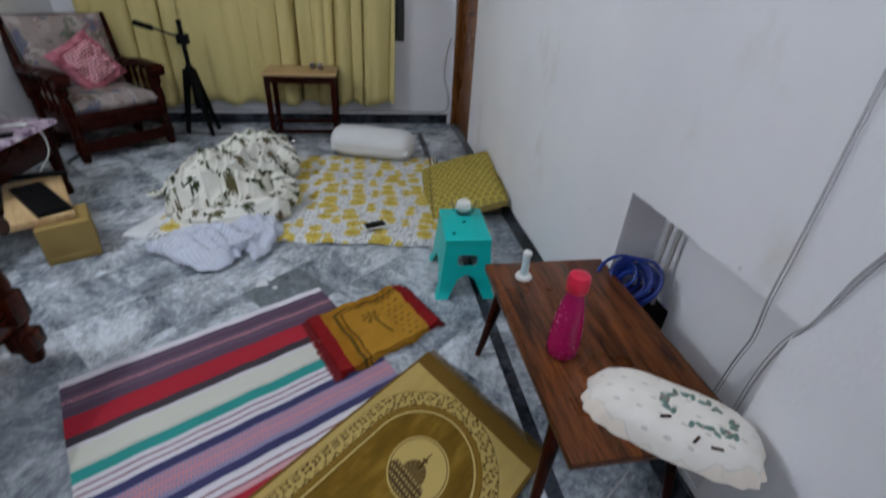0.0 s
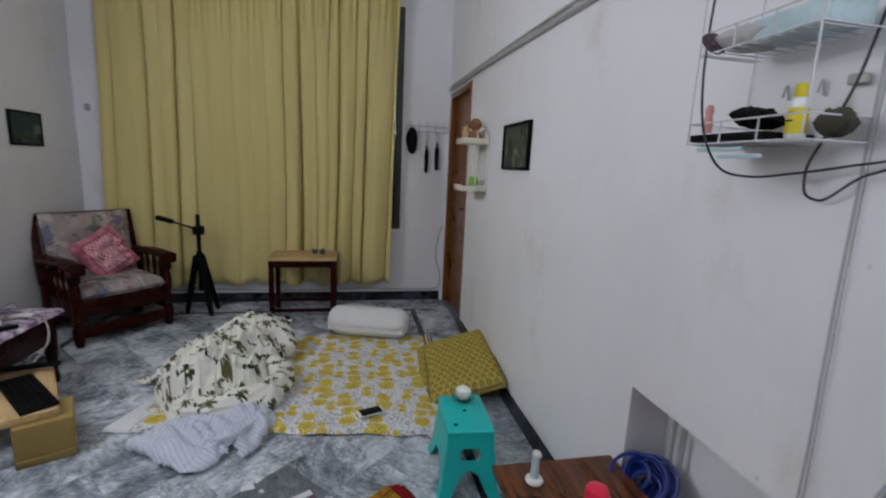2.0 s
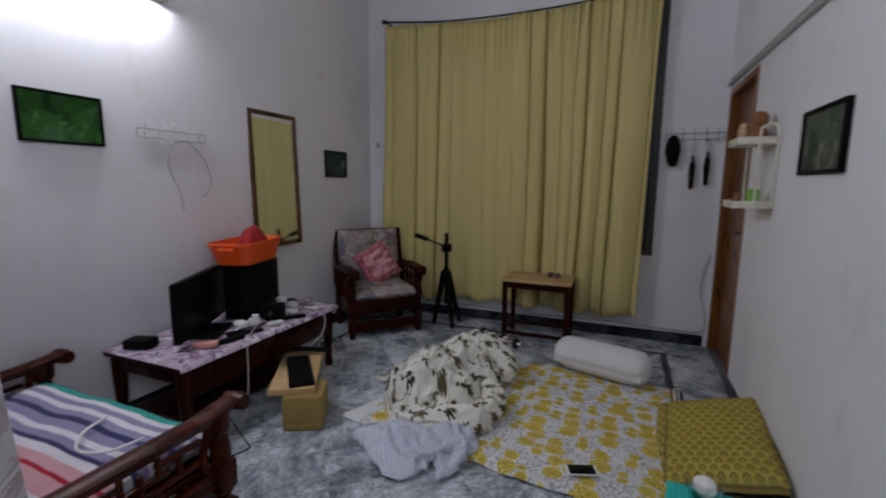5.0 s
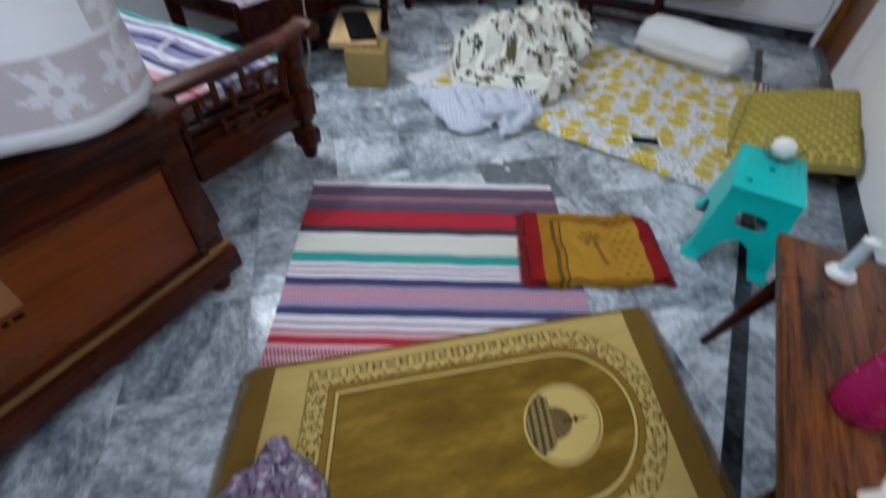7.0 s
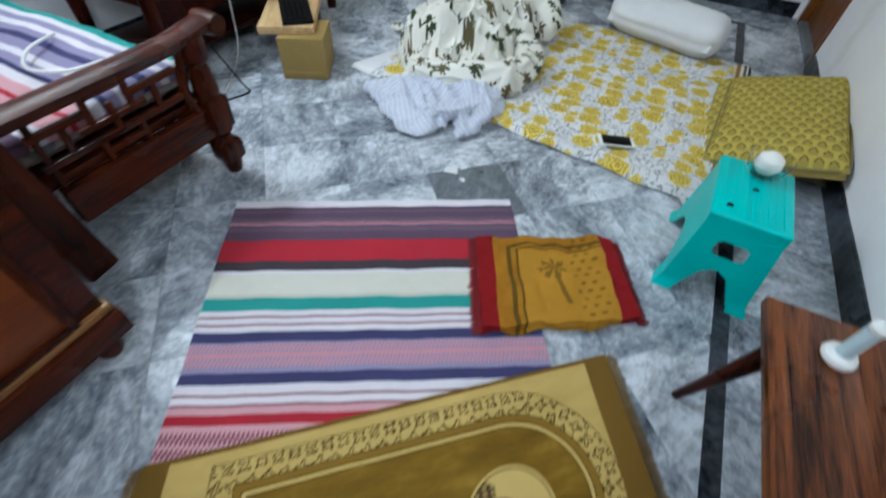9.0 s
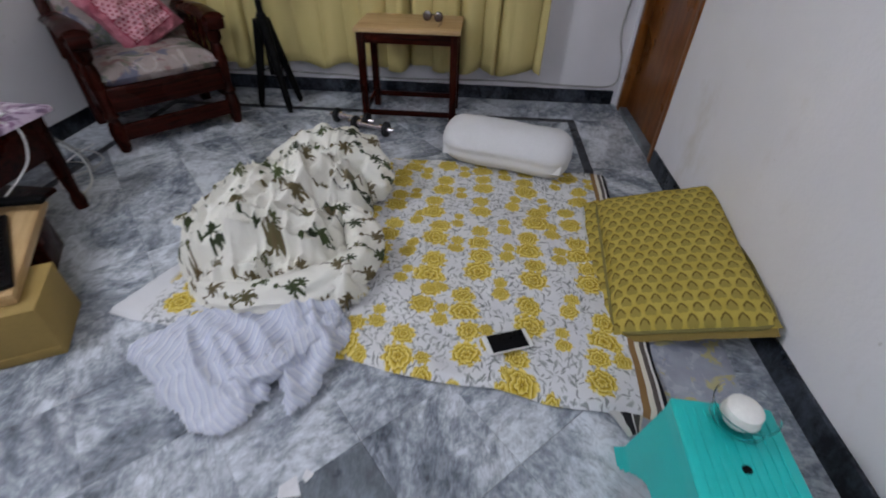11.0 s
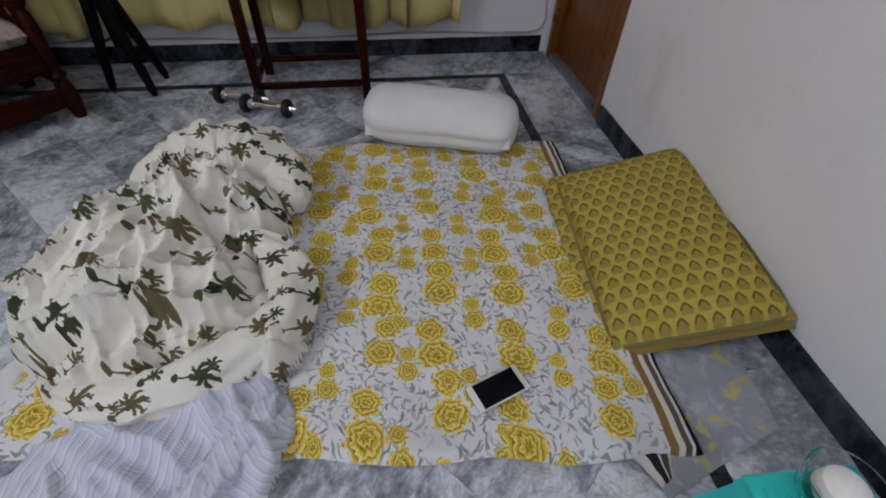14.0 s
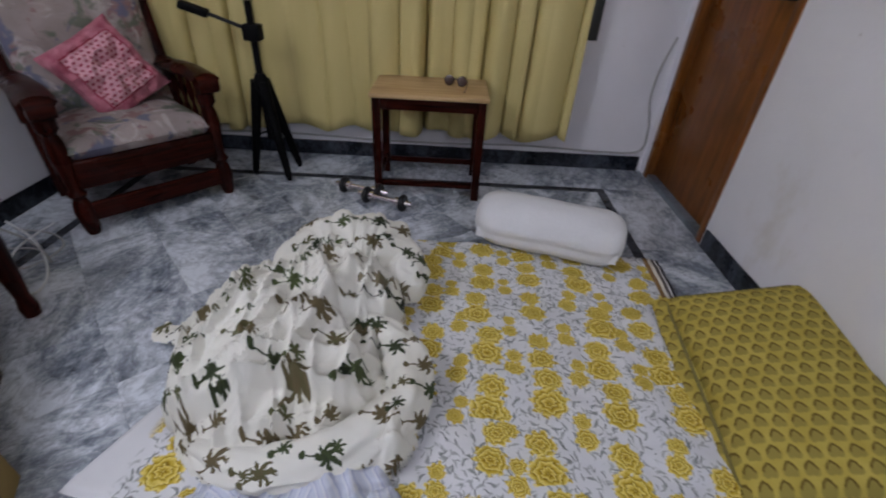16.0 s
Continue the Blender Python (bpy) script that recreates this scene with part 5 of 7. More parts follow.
QX0, QX1, QY0, QY1, QN = -2.32, -1.18, -2.26, -1.22, 0.006
bm = sheet(lambda s, t: Vector((QX0 + s * (QX1 - QX0), QY0 + t * (QY1 - QY0), 0.02 + quilt_high(QX0 + s * (QX1 - QX0), QY0 + t * (QY1 - QY0)))), int((QX1 - QX0) / QN), int((QY1 - QY0) / QN), 0.0,
           lambda s, t: (QX0 + s * (QX1 - QX0) + 0.25 * quilt_base(QX0 + s * (QX1 - QX0), QY0 + t * (QY1 - QY0)), QY0 + t * (QY1 - QY0) + 0.6 * quilt_base(QX0 + s * (QX1 - QX0), QY0 + t * (QY1 - QY0))),
           lambda s, t: quilt_base(QX0 + s * (QX1 - QX0), QY0 + t * (QY1 - QY0)) > 0.004)
part("body", bm, PALMS, duvet, smooth=60)


def roll(points, radii, seed, turns=30):
    """A loose roll of cloth along a curved line, creased across."""
    def at(s, t):
        f = s * (len(points) - 1)
        i = min(int(f), len(points) - 2)
        g = f - i
        p0, p1, p2, p3 = [Vector(points[max(0, min(len(points) - 1, i + j))]) for j in (-1, 0, 1, 2)]
        p = 0.5 * (2 * p1 + (p2 - p0) * g + (2 * p0 - 5 * p1 + 4 * p2 - p3) * g * g + (3 * p1 - p0 - 3 * p2 + p3) * g ** 3)
        d = 0.5 * ((p2 - p0) + 2 * (2 * p0 - 5 * p1 + 4 * p2 - p3) * g + 3 * (3 * p1 - p0 - 3 * p2 + p3) * g * g)
        side = Vector((d.y, -d.x, 0)).normalized()
        a = t * 6.28319
        crease = n2(s * turns * 0.45 + 0.6 * math.sin(a + seed), math.sin(a) * 1.1 + seed, math.cos(a) * 1.1)
        r = (radii[i] * (1 - g) + radii[i + 1] * g) * (1 + 0.22 * crease - 0.10 * max(0.0, 1 - abs(crease) * 7)) + 0.012 * fbm(s * 9, math.sin(a) * 2.5, seed)
        r *= max(0.0, 1 - abs(2 * s - 1) ** 10) ** 0.5
        q = p + side * (r * math.cos(a)) + Vector((0, 0, r * math.sin(a)))
        q.z = max(0.026, q.z)
        return q
    b = sheet(at, 90, 40, 0.0, lambda s, t: (at(s, t).x, at(s, t).y + 0.55 * at(s, t).z))
    bmesh.ops.recalc_face_normals(b, faces=b.faces[:])
    return b


part("folded_edge", roll([(-1.88, -2.10, 0.075), (-1.75, -2.155, 0.085), (-1.56, -2.135, 0.09), (-1.40, -2.03, 0.095), (-1.345, -1.90, 0.095), (-1.40, -1.77, 0.12), (-1.50, -1.70, 0.16)], [0.03, 0.05, 0.062, 0.068, 0.070, 0.065, 0.04], 2.0), PALMS, duvet, "thick folded edge", smooth=60)
part("rolled_end", roll([(-1.86, -1.50, 0.13), (-1.75, -1.41, 0.185), (-1.61, -1.36, 0.20), (-1.49, -1.37, 0.19), (-1.41, -1.43, 0.145), (-1.40, -1.53, 0.11)], [0.07, 0.115, 0.135, 0.13, 0.10, 0.07], 5.0), PALMS, duvet, "rolled far end", smooth=60)
SHIRTLUMPS = ((-1.66, -2.29, 0.27, 0.17, 0.3, 0.05), (-1.48, -2.23, 0.14, 0.19, 0.2, 0.055), (-1.62, -2.47, 0.11, 0.15, 0.3, 0.032), (-1.84, -2.29, 0.14, 0.075, 0.5, 0.032), (-1.44, -2.41, 0.06, 0.12, 0.5, 0.036), (-1.76, -2.42, 0.12, 0.08, 2.4, 0.028))


def shirt_base(x, y):
    wx, wy = x + 0.05 * fbm(x * 6, y * 6, 7), y + 0.05 * fbm(x * 6, y * 6, 16)
    best = 0.0
    for cx, cy, rx, ry, turn, h in SHIRTLUMPS:
        c, s = math.cos(turn), math.sin(turn)
        u, v = (c * (wx - cx) + s * (wy - cy)) / rx, (-s * (wx - cx) + c * (wy - cy)) / ry
        best = max(best, h * max(0.0, 1 - u * u - v * v) ** 0.35)
    return best


def shirt_high(x, y):
    h = shirt_base(x, y)
    f = 0.0
    for ang, fu, fv, amp, seed in ((2.3, 13, 2.6, 0.030, 3), (0.9, 20, 3.6, 0.014, 6), (1.6, 30, 6.0, 0.005, 9)):
        c, s = math.cos(ang), math.sin(ang)
        u, v = -s * x + c * y, c * x + s * y
        n = n2(u * fu + 0.9 * n2(x * 5, y * 5, seed), v * fv, seed + 0.4)
        f += amp * (1 - abs(n) * 2.6)
    return 0.016 + max(0.003, h + f * min(1.0, h / 0.05))


SX0, SX1, SY0, SY1, SN = -2.08, -1.26, -2.72, -1.98, 0.005
shirt = thing("shirt", "crumpled pale blue striped shirt dropped on the floor", "shirt")
part("body", sheet(lambda s, t: Vector((SX0 + s * (SX1 - SX0), SY0 + t * (SY1 - SY0), shirt_high(SX0 + s * (SX1 - SX0), SY0 + t * (SY1 - SY0)))), int((SX1 - SX0) / SN), int((SY1 - SY0) / SN), 0.0,
                    lambda s, t: (SX0 + s * (SX1 - SX0), SY0 + t * (SY1 - SY0) + 0.8 * shirt_high(SX0 + s * (SX1 - SX0), SY0 + t * (SY1 - SY0))),
                    lambda s, t: shirt_base(SX0 + s * (SX1 - SX0), SY0 + t * (SY1 - SY0)) > 0.004), SHIRT, shirt, smooth=60)
part("sleeve", roll([(-1.36, -2.17, 0.05), (-1.44, -2.30, 0.06), (-1.52, -2.40, 0.055), (-1.63, -2.44, 0.05)], [0.03, 0.04, 0.042, 0.03], 8.0, 22), SHIRT, shirt, "twisted sleeve", smooth=60)

pillow = thing("pillow", "flat yellow block-printed pillow against the wall", "pillow", pose(-0.215, -1.80, 0.115, 4, -17, -6))
part("case", pad(0.47, 0.74, 0.115, 5, 34, 40, 0.007, 4), MANGO, pillow, smooth=60)
rim = [(0.233 * math.copysign(min(1, abs(math.cos(a)) * 1.35), math.cos(a)), 0.367 * math.copysign(min(1, abs(math.sin(a)) * 1.35), math.sin(a)), 0.0) for a in [6.28319 * i / 40 for i in range(41)]]
part("piping", cable(rim, 0.0065, 6, None, 3), plain("olive_piping", (0.20, 0.17, 0.05), 0.9), pillow, "dull olive piped seam", smooth=60)
FLANGE = plain("brown_flange_cloth", (0.22, 0.155, 0.035), 0.9, relief=0.4)
part("flange", sheet(lambda s, t: Vector((-0.222 - 0.062 * s + 0.006 * n2(t * 7, 2), (t - 0.5) * 0.745, 0.002 - 0.012 * s + 0.007 * n2(t * 9, s * 2, 3) * s)), 8, 60, 0.003, lambda s, t: (-0.23 - 0.06 * s, (t - 0.5) * 0.74)), MANGO, pillow, "loose flat hem of the pillowcase", smooth=60)
part("flange", sheet(lambda s, t: Vector(((t - 0.5) * 0.45, -0.36 - 0.028 * s, -0.002 - 0.016 * s + 0.006 * n2(t * 8, s * 2, 5) * s)), 6, 40, 0.003), FLANGE, pillow, "loose flat hem of the pillowcase", smooth=60)
# dark pad added where the gap under the pillow lies in shade
bm = pad(0.30, 0.60, 0.07, 6, 20, 24, 0.006, 14)
single("cushion", bm, OLIVECLOTH, "flat dark pad added in the shaded gap under the yellow pillow", "cushion", pose(-0.165, -1.83, 0.045, 0, -3, -3))

# rolled white quilt
def roll_at(s, t):
    e = abs(2 * s - 1)
    k = max(0.0, 1 - e ** 7) ** 0.42
    ang = t * 6.28319
    ry, rz = 0.145 * k * (1 + 0.04 * math.sin(s * 9)), 0.118 * k
    cr = 1 - 0.10 * math.exp(-((math.sin((ang - 0.25) / 2)) / 0.07) ** 2) - 0.08 * math.exp(-((math.sin((ang - 3.3) / 2)) / 0.07) ** 2)
    z = 0.118 + rz * math.sin(ang) * cr
    return Vector(((s - 0.5) * 0.66, ry * math.cos(ang) * cr, max(0.002, z + 0.006 * fbm(s * 5, math.cos(ang) * 2, 3))))


rq = thing("rolled_quilt", "tightly rolled white quilt lying behind the bed sheet", "rolled quilt", pose(-0.80, -1.03, 0.022, 0, 0, -17))
bm = sheet(roll_at, 70, 56)
bmesh.ops.remove_doubles(bm, verts=bm.verts[:], dist=0.001)
bmesh.ops.recalc_face_normals(bm, faces=bm.faces[:])
part("roll", bm, TOWEL, rq, smooth=60)
part("loose_edge", sheet(lambda s, t: Vector(((s - 0.5) * 0.60 + 0.01 * n2(t * 3, 2), -0.150 * math.cos(0.55 + 0.75 * t) + 0.003 * n2(s * 9, t), 0.118 + 0.126 * math.sin(-0.35 + 0.95 * t) + 0.004 * n2(s * 6, t * 2, 4))), 50, 12, 0.008), TOWEL, rq, "outer edge of the roll", smooth=60)

phone = thing("phone", "white-framed smartphone with a black screen on the sheet", "phone", pose(-0.822, -2.222, 0.036, 0, 0, 20))
part("body", block(-0.075, 0.075, -0.037, 0.037, 0, 0.008, 0.003), WHITEPL, phone)
part("screen", block(-0.060, 0.060, -0.034, 0.034, 0.0081, 0.0088, 0.0003), BLACKGLOSS, phone)

# ---- rugs ----
rug = quad((-1.924 - 0.017, -3.273 + 0.029), (-1.083 - 0.017, -2.788 + 0.029), (-1.083 + 0.81, -2.788 - 1.40), (-1.924 + 0.81, -3.273 - 1.36))
single("striped_rug", sheet(lambda s, t: rug(s, t) + Vector((0.004 * n2(t * 9, s), 0.004 * n2(s * 9, t, 4), 0.004 + 0.003 * abs(fbm(s * 6, t * 8, 3)))), 70, 90, 0.004, lambda s, t: (s * 0.97, t * 1.6)), DHURRIE, "flat-woven cotton rug with bright cross stripes", "rug")
mat = quad((-1.50, -3.994), (-0.645, -3.24), (-0.345, -3.735), (-1.20, -4.47))


def mat_at(s, t):
    p = mat(s, t)
    p.z = 0.014 + 0.005 * fbm(s * 4, t * 3, 8) + (0.022 * max(0, 1 - s / 0.06) * abs(math.sin(t * 4)))
    return p


single("prayer_mat", sheet(mat_at, 90, 46, 0.006, lambda s, t: (s * 1.131, t * 0.58)), PRAYER, "golden-brown velvet prayer mat with an arched border", "prayer mat")
bm = bmesh.new()
for s in (0.0, 1.0):
    for i in range(90):
        t = (i + 0.5) / 90
        p = mat(s, t)
        dirn = (mat(1, t) - mat(0, t)).normalized() * (1 if s else -1)
        q = p + dirn * (0.035 + 0.008 * n2(i * 1.7, s)) + Vector((0.004 * n2(i, 2), 0.004 * n2(i, 5), 0.006))
        rod(p + Vector((0, 0, 0.012)), q, 0.0028, 0.0015, 4, bm)
tagged(single("prayer_mat_fringe", bm, plain("brown_fringe", (0.20, 0.115, 0.02), 0.9), "brown cotton fringe of the prayer mat", "fringe"), kind="stuff")

folded = quad((-1.13, -3.005), (-0.725, -2.80), (-0.575, -3.095), (-0.972, -3.335))
fm = thing("folded_mat", "small folded orange-brown mat with red fringed ends", "mat")
for layer in range(3):
    z = 0.010 + 0.010 * layer
    sh = 0.012 * layer

    def fold_at(s, t):
        p = folded(0.0 + s, sh + t * (1 - 2 * sh))
        p.z = z + (0.003 + 0.004 * layer) * fbm(s * 5, t * 4, 3) + 0.007 * max(0, 1 - abs(s - 0.83) / 0.10) * layer * (1.2 - t)
        p += Vector((0.004 * n2(s * 3, t * 4, layer), 0.026 * n2(s * 6, t * 0.6, layer * 0.35), 0))
        return p
    part("layer", sheet(fold_at, 50, 36, 0.007, lambda s, t: (s * 0.46, t * 0.34)), FOLDED, fm)
bm = bmesh.new()
for s in (0.0, 1.0):
    for i in range(46):
        t = (i + 0.5) / 46
        p = folded(s, t)
        dirn = (folded(1, t) - folded(0, t)).normalized() * (1 if s else -1)
        rod(p + Vector((0, 0, 0.016)), p + dirn * (0.036 + 0.014 * n2(i * 2.1, s)) + Vector((0.009 * n2(i, 1), 0.009 * n2(i, 7), 0.004)), 0.005, 0.0025, 4, bm)
tagged(part("fringe", bm, plain("dark_red_fringe", (0.17, 0.006, 0.01), 0.9), fm, "dark red fringe"), kind="stuff")
single("crochet_cloth", heap([(-1.23, -4.22, 0.115, 0.10, 0.5, 0.05), (-1.16, -4.34, 0.13, 0.11, 0.2, 0.06), (-1.25, -4.15, 0.075, 0.06, 0.0, 0.04), (-1.13, -4.25, 0.05, 0.06, 0.3, 0.03)], ((0.8, 40, 0.022), (2.3, 33, 0.020), (1.5, 70, 0.010)), -1.55, -0.95, -4.55, -4.0, 0.007, 5.0, 0.022), CROCHET, "crumpled purple and white crocheted cloth", "crocheted cloth")

for x, y, w, rz in ((-1.365, -2.70, 0.028, 20), (-1.33, -2.665, 0.014, 60), (-1.30, -2.735, 0.012, 130)):
    scrap = quad((-w, -w * 0.6), (w, -w * 0.8), (w * 0.7, w), (-w * 0.8, w * 0.5))
    single("paper_scrap", sheet(lambda s, t: scrap(s, t) + Vector((0, 0, 0.003 + 0.004 * s * t)), 4, 4, 0.0006), plain("scrap_paper", (0.72, 0.72, 0.74), 0.8), "small torn scrap of white paper on the floor", "paper scrap", pose(x, y, 0, 0, 0, rz), group="paper scraps")

# ---- teal stool ----
stool = thing("plastic_stool", "teal moulded plastic step stool", "stool", pose(-0.415, -2.715, 0, 0, 0, -3))


def stool_shell():
    """Four flared walls with arched openings, and a ribbed top."""
    b = bmesh.new()
    hx0, hy0, hx1, hy1, h = 0.128, 0.178, 0.102, 0.152, 0.296
    for axis in (0, 1):
        for s in (-1, 1):
            def at(u, v):
                z = v * h
                hx = hx0 + (hx1 - hx0) * min(1, v * 1.15) + 0.012 * max(0, 0.12 - v) / 0.12
                hy = hy0 + (hy1 - hy0) * min(1, v * 1.15) + 0.012 * max(0, 0.12 - v) / 0.12
                w = (2 * u - 1)
                return Vector((s * hx, w * hy, z)) if axis == 0 else Vector((w * hx, s * hy, z))

            def keep(u, v):
                w = abs(2 * u - 1)
                arch = v < 0.40 * (1 - (w / (0.62 if axis else 0.72)) ** 2.5) if w < (0.62 if axis else 0.72) else False
                slot = axis == 1 and abs(v - 0.66) < 0.085 and w < 0.40 and (w < 0.32 or abs(v - 0.66) < 0.06)
                return not arch and not slot
            q = sheet(at, 44, 44, 0, None, keep)
            added(q, b)
    bmesh.ops.remove_doubles(b, verts=b.verts[:], dist=0.0008)
    bmesh.ops.recalc_face_normals(b, faces=b.faces[:])
    bmesh.ops.solidify(b, geom=b.faces[:], thickness=0.0035)
    return b


part("shell", stool_shell(), TEAL, stool)
bm = block(-0.104, 0.104, -0.154, 0.154, 0.286, 0.302, 0.007, seg=3)
part("seat", bm, TEAL, stool)
for i in range(9):
    part("rib", block(-0.080 + i * 0.020 - 0.0035, -0.080 + i * 0.020 + 0.0035, -0.132, 0.132, 0.3015, 0.3045, 0.0012), TEAL, stool)
for x, y in ((-0.06, -0.10), (0.0, 0.01)):
    part("drain_hole", lathe([(0, 0.3052), (0.009, 0.3052), (0.009, 0.300), (0, 0.300)], 12, m=pose(x, y, 0)), BLACK, stool, "dark drain hole")
jar = thing("glass_bowl", "small clear glass bowl with a white ball of dough inside", "bowl", pose(-0.40, -2.61, 0.305))
part("bowl", lathe([(0, 0.0), (0.04, 0.0), (0.052, 0.012), (0.058, 0.045), (0.061, 0.06), (0.058, 0.06), (0.054, 0.045), (0.048, 0.015), (0.036, 0.005), (0, 0.004)], 28), THINPLASTIC, jar)
part("white_ball", lathe([(0, 0.006), (0.025, 0.010), (0.038, 0.03), (0.034, 0.055), (0.018, 0.068), (0, 0.070)], 22), plain("white_wax", (0.80, 0.80, 0.76), 0.55, relief=0.3), jar)

# ---- long table by the right wall ----
ct = thing("low_table", "worn brown wooden low table with thin tapered legs", "coffee table", pose(-0.235, -3.63, 0))
for i in range(3):
    x0 = -0.220 + i * 0.1467
    part("board", block(x0, x0 + 0.1463, -0.37, 0.39, 0.396, 0.420, 0.0015), TABLETOP, ct)
part("underframe", block(-0.17, 0.17, -0.25, 0.34, 0.350, 0.396, 0.003), MAHOGANY, ct)
for x in (-1, 1):
    for y0, y1 in ((-0.262, -0.205), (0.372, 0.315)):
        part("leg", rod((x * 0.212, y0, 0), (x * 0.165, y1, 0.37), 0.011, 0.024, 10), MAHOGANY_V, ct)
stand = thing("candle_stand", "pale blue plastic stick with a round white foot", "stick holder", pose(-0.345, -3.335, 0.4205))
part("foot", lathe([(0, 0), (0.026, 0), (0.029, 0.006), (0.026, 0.014), (0.016, 0.018), (0, 0.018)], 24), WHITEPL, stand)
part("stick", lathe([(0, 0.018), (0.0135, 0.018), (0.0125, 0.09), (0, 0.09)], 18), PALEBLUE, stand)
part("cap", lathe([(0, 0), (0.0135, 0), (0.016, 0.008), (0.012, 0.016), (0.005, 0.017), (0.004, 0.012), (0, 0.012)], 18, m=pose(0, 0, 0.09, 0, 12, 0)), WHITEPL, stand)
bottle = thing("water_bottle", "translucent magenta plastic bottle with a coral cap", "bottle", pose(-0.352, -3.685, 0.4205))
part("body", lathe([(0, 0), (0.034, 0), (0.041, 0.008), (0.043, 0.05), (0.041, 0.062), (0.042, 0.075), (0.036, 0.13), (0.029, 0.17), (0.023, 0.195), (0.022, 0.21), (0, 0.21)], 28), MAGENTA, bottle)
part("cap", lathe([(0, 0.208), (0.024, 0.208), (0.028, 0.214), (0.029, 0.242), (0.025, 0.256), (0.012, 0.262), (0, 0.262)], 24), CAPRED, bottle, "coral red cap")

# scalloped embroidered cover, puffed up
def cosy():
    b = bmesh.new()
    n, rings = 96, 10
    top = b.verts.new((0, 0, 0.075))
    prev = None
    for r in range(1, rings + 1):
        q = r / rings
        ring = []
        for i in range(n):
            a = 6.28319 * i / n
            sc = 1 + 0.05 * abs(math.sin(a * 9)) * (q ** 5)
            x, y = 0.188 * q * sc * math.copysign(abs(math.cos(a)) ** 0.62, math.cos(a)), 0.098 * q * sc * math.copysign(abs(math.sin(a)) ** 0.62, math.sin(a))
            z = 0.075 * max(0.0, 1 - q ** 4) ** 0.6 + 0.003 * fbm(x * 20, y * 20, 4)
            ring.append(b.verts.new((x, y, max(0.001, z))))
        for i in range(n):
            j = (i + 1) % n
            if prev:
                b.faces.new((prev[i], prev[j], ring[j], ring[i]))
            else:
                b.faces.new((top, ring[j], ring[i]))
        prev = ring
    b.faces.new(prev)
    bmesh.ops.recalc_face_normals(b, faces=b.faces[:])
    return b


DARKTHREAD = plain("dark_thread", (0.06, 0.03, 0.02), 0.9)
cover = thing("tea_cosy", "puffed cream cotton cover with scalloped edge and embroidery", "embroidered cover", pose(-0.19, -3.935, 0.4205, 0, 0, -40))
part("cover", cosy(), COVERCLOTH, cover)
bm = bmesh.new()
random.seed(4)
for i in range(34):
    a, rr = random.uniform(0, 6.28), 0.055 * random.uniform(0.78, 1.05)
    x, y = 0.04 + 1.5 * rr * math.cos(a), -0.005 + 0.75 * rr * math.sin(a)
    q = math.hypot(x / 0.185, y / 0.118)
    z = 0.075 * max(0.0, 1 - q ** 4) ** 0.6
    lathe([(0, 0.003), (0.006, 0.002), (0.008, 0.0), (0, -0.001)], 7, bm, pose(x, y, z + 0.001, 0, 0, i * 40) @ Matrix.Diagonal((1.4, 0.7, 1, 1)))
part("embroidery", bm, blossom("green_thread", (0.20, 0.30, 0.26), [(0.42, 0.25, 0.20), (0.12, 0.18, 0.15)], 0.02), cover, "embroidered green and rust flowers")
for x, y, t in ((-0.02, -0.055, 0.6), (0.045, -0.075, 1.2), (0.085, -0.07, 0.3)):
    q = math.hypot(x / 0.185, y / 0.118)
    part("stitched_bird", block(-0.012, 0.012, -0.003, 0.003, -0.001, 0.003, 0.001, None, pose(x, y, 0.075 * max(0, 1 - q ** 4) ** 0.6 + 0.001, 0, 0, t * 57)), DARKTHREAD, cover)

# coil of blue cable in the niche
coil = thing("cable_coil", "coil of blue network cable behind the low table", "cable coil", pose(0.045, -3.37, 0.40, 8, -50, 12))
random.seed(9)
for i in range(15):
    rr, cx, cy, tilt = random.uniform(0.038, 0.085), random.uniform(-0.022, 0.022), random.uniform(-0.022, 0.022), random.uniform(-24, 24)
    m = pose(cx, cy, 0.012 * (i % 5), tilt, random.uniform(-8, 8), 0)
    part("loop", cable([m @ Vector((rr * math.cos(k * 0.5236), rr * math.sin(k * 0.5236), 0)) for k in range(13)], 0.0065, 6, None, 3), BLUECABLE, coil)
single("loose_cable", cable([(-0.30, -3.99, 0.35), (-0.335, -3.995, 0.20), (-0.34, -4.02, 0.08), (-0.30, -4.06, 0.010), (-0.20, -4.08, 0.008)], 0.0022), PALECABLE, "thin pale cable hanging under the low table", "cable")
single("coil_ledge", block(0.005, 0.15, -3.46, -3.295, 0.122, 0.335, 0.004), BLACK, "dark box in the wall niche under the cable coil", "box")

# ---- cabinet with its cloth-covered load ----
cab = thing("wooden_cabinet", "low red-brown wooden cabinet with moulded edges", "cabinet", pose(0, 0, 0))
CX, CY0, CY1 = -1.785, -4.85, -3.78
part("body", block(CX - 0.55, CX, CY0, CY1, 0.10, 0.575, 0.004), REDWOOD, cab)
part("plinth", block(CX - 0.56, CX + 0.025, CY0 - 0.01, CY1 + 0.015, 0.075, 0.155, 0.008), REDWOOD, cab)
part("moulding", block(CX - 0.555, CX + 0.014, CY0, CY1 + 0.008, 0.155, 0.178, 0.006), WORNEDGE, cab, "worn, paler moulding")
part("top", block(CX - 0.57, CX + 0.03, CY0 - 0.02, CY1 + 0.02, 0.575, 0.60, 0.009), REDWOOD, cab)
part("cornice", block(CX - 0.555, CX + 0.014, CY0, CY1 + 0.008, 0.545, 0.575, 0.006), REDWOOD, cab)
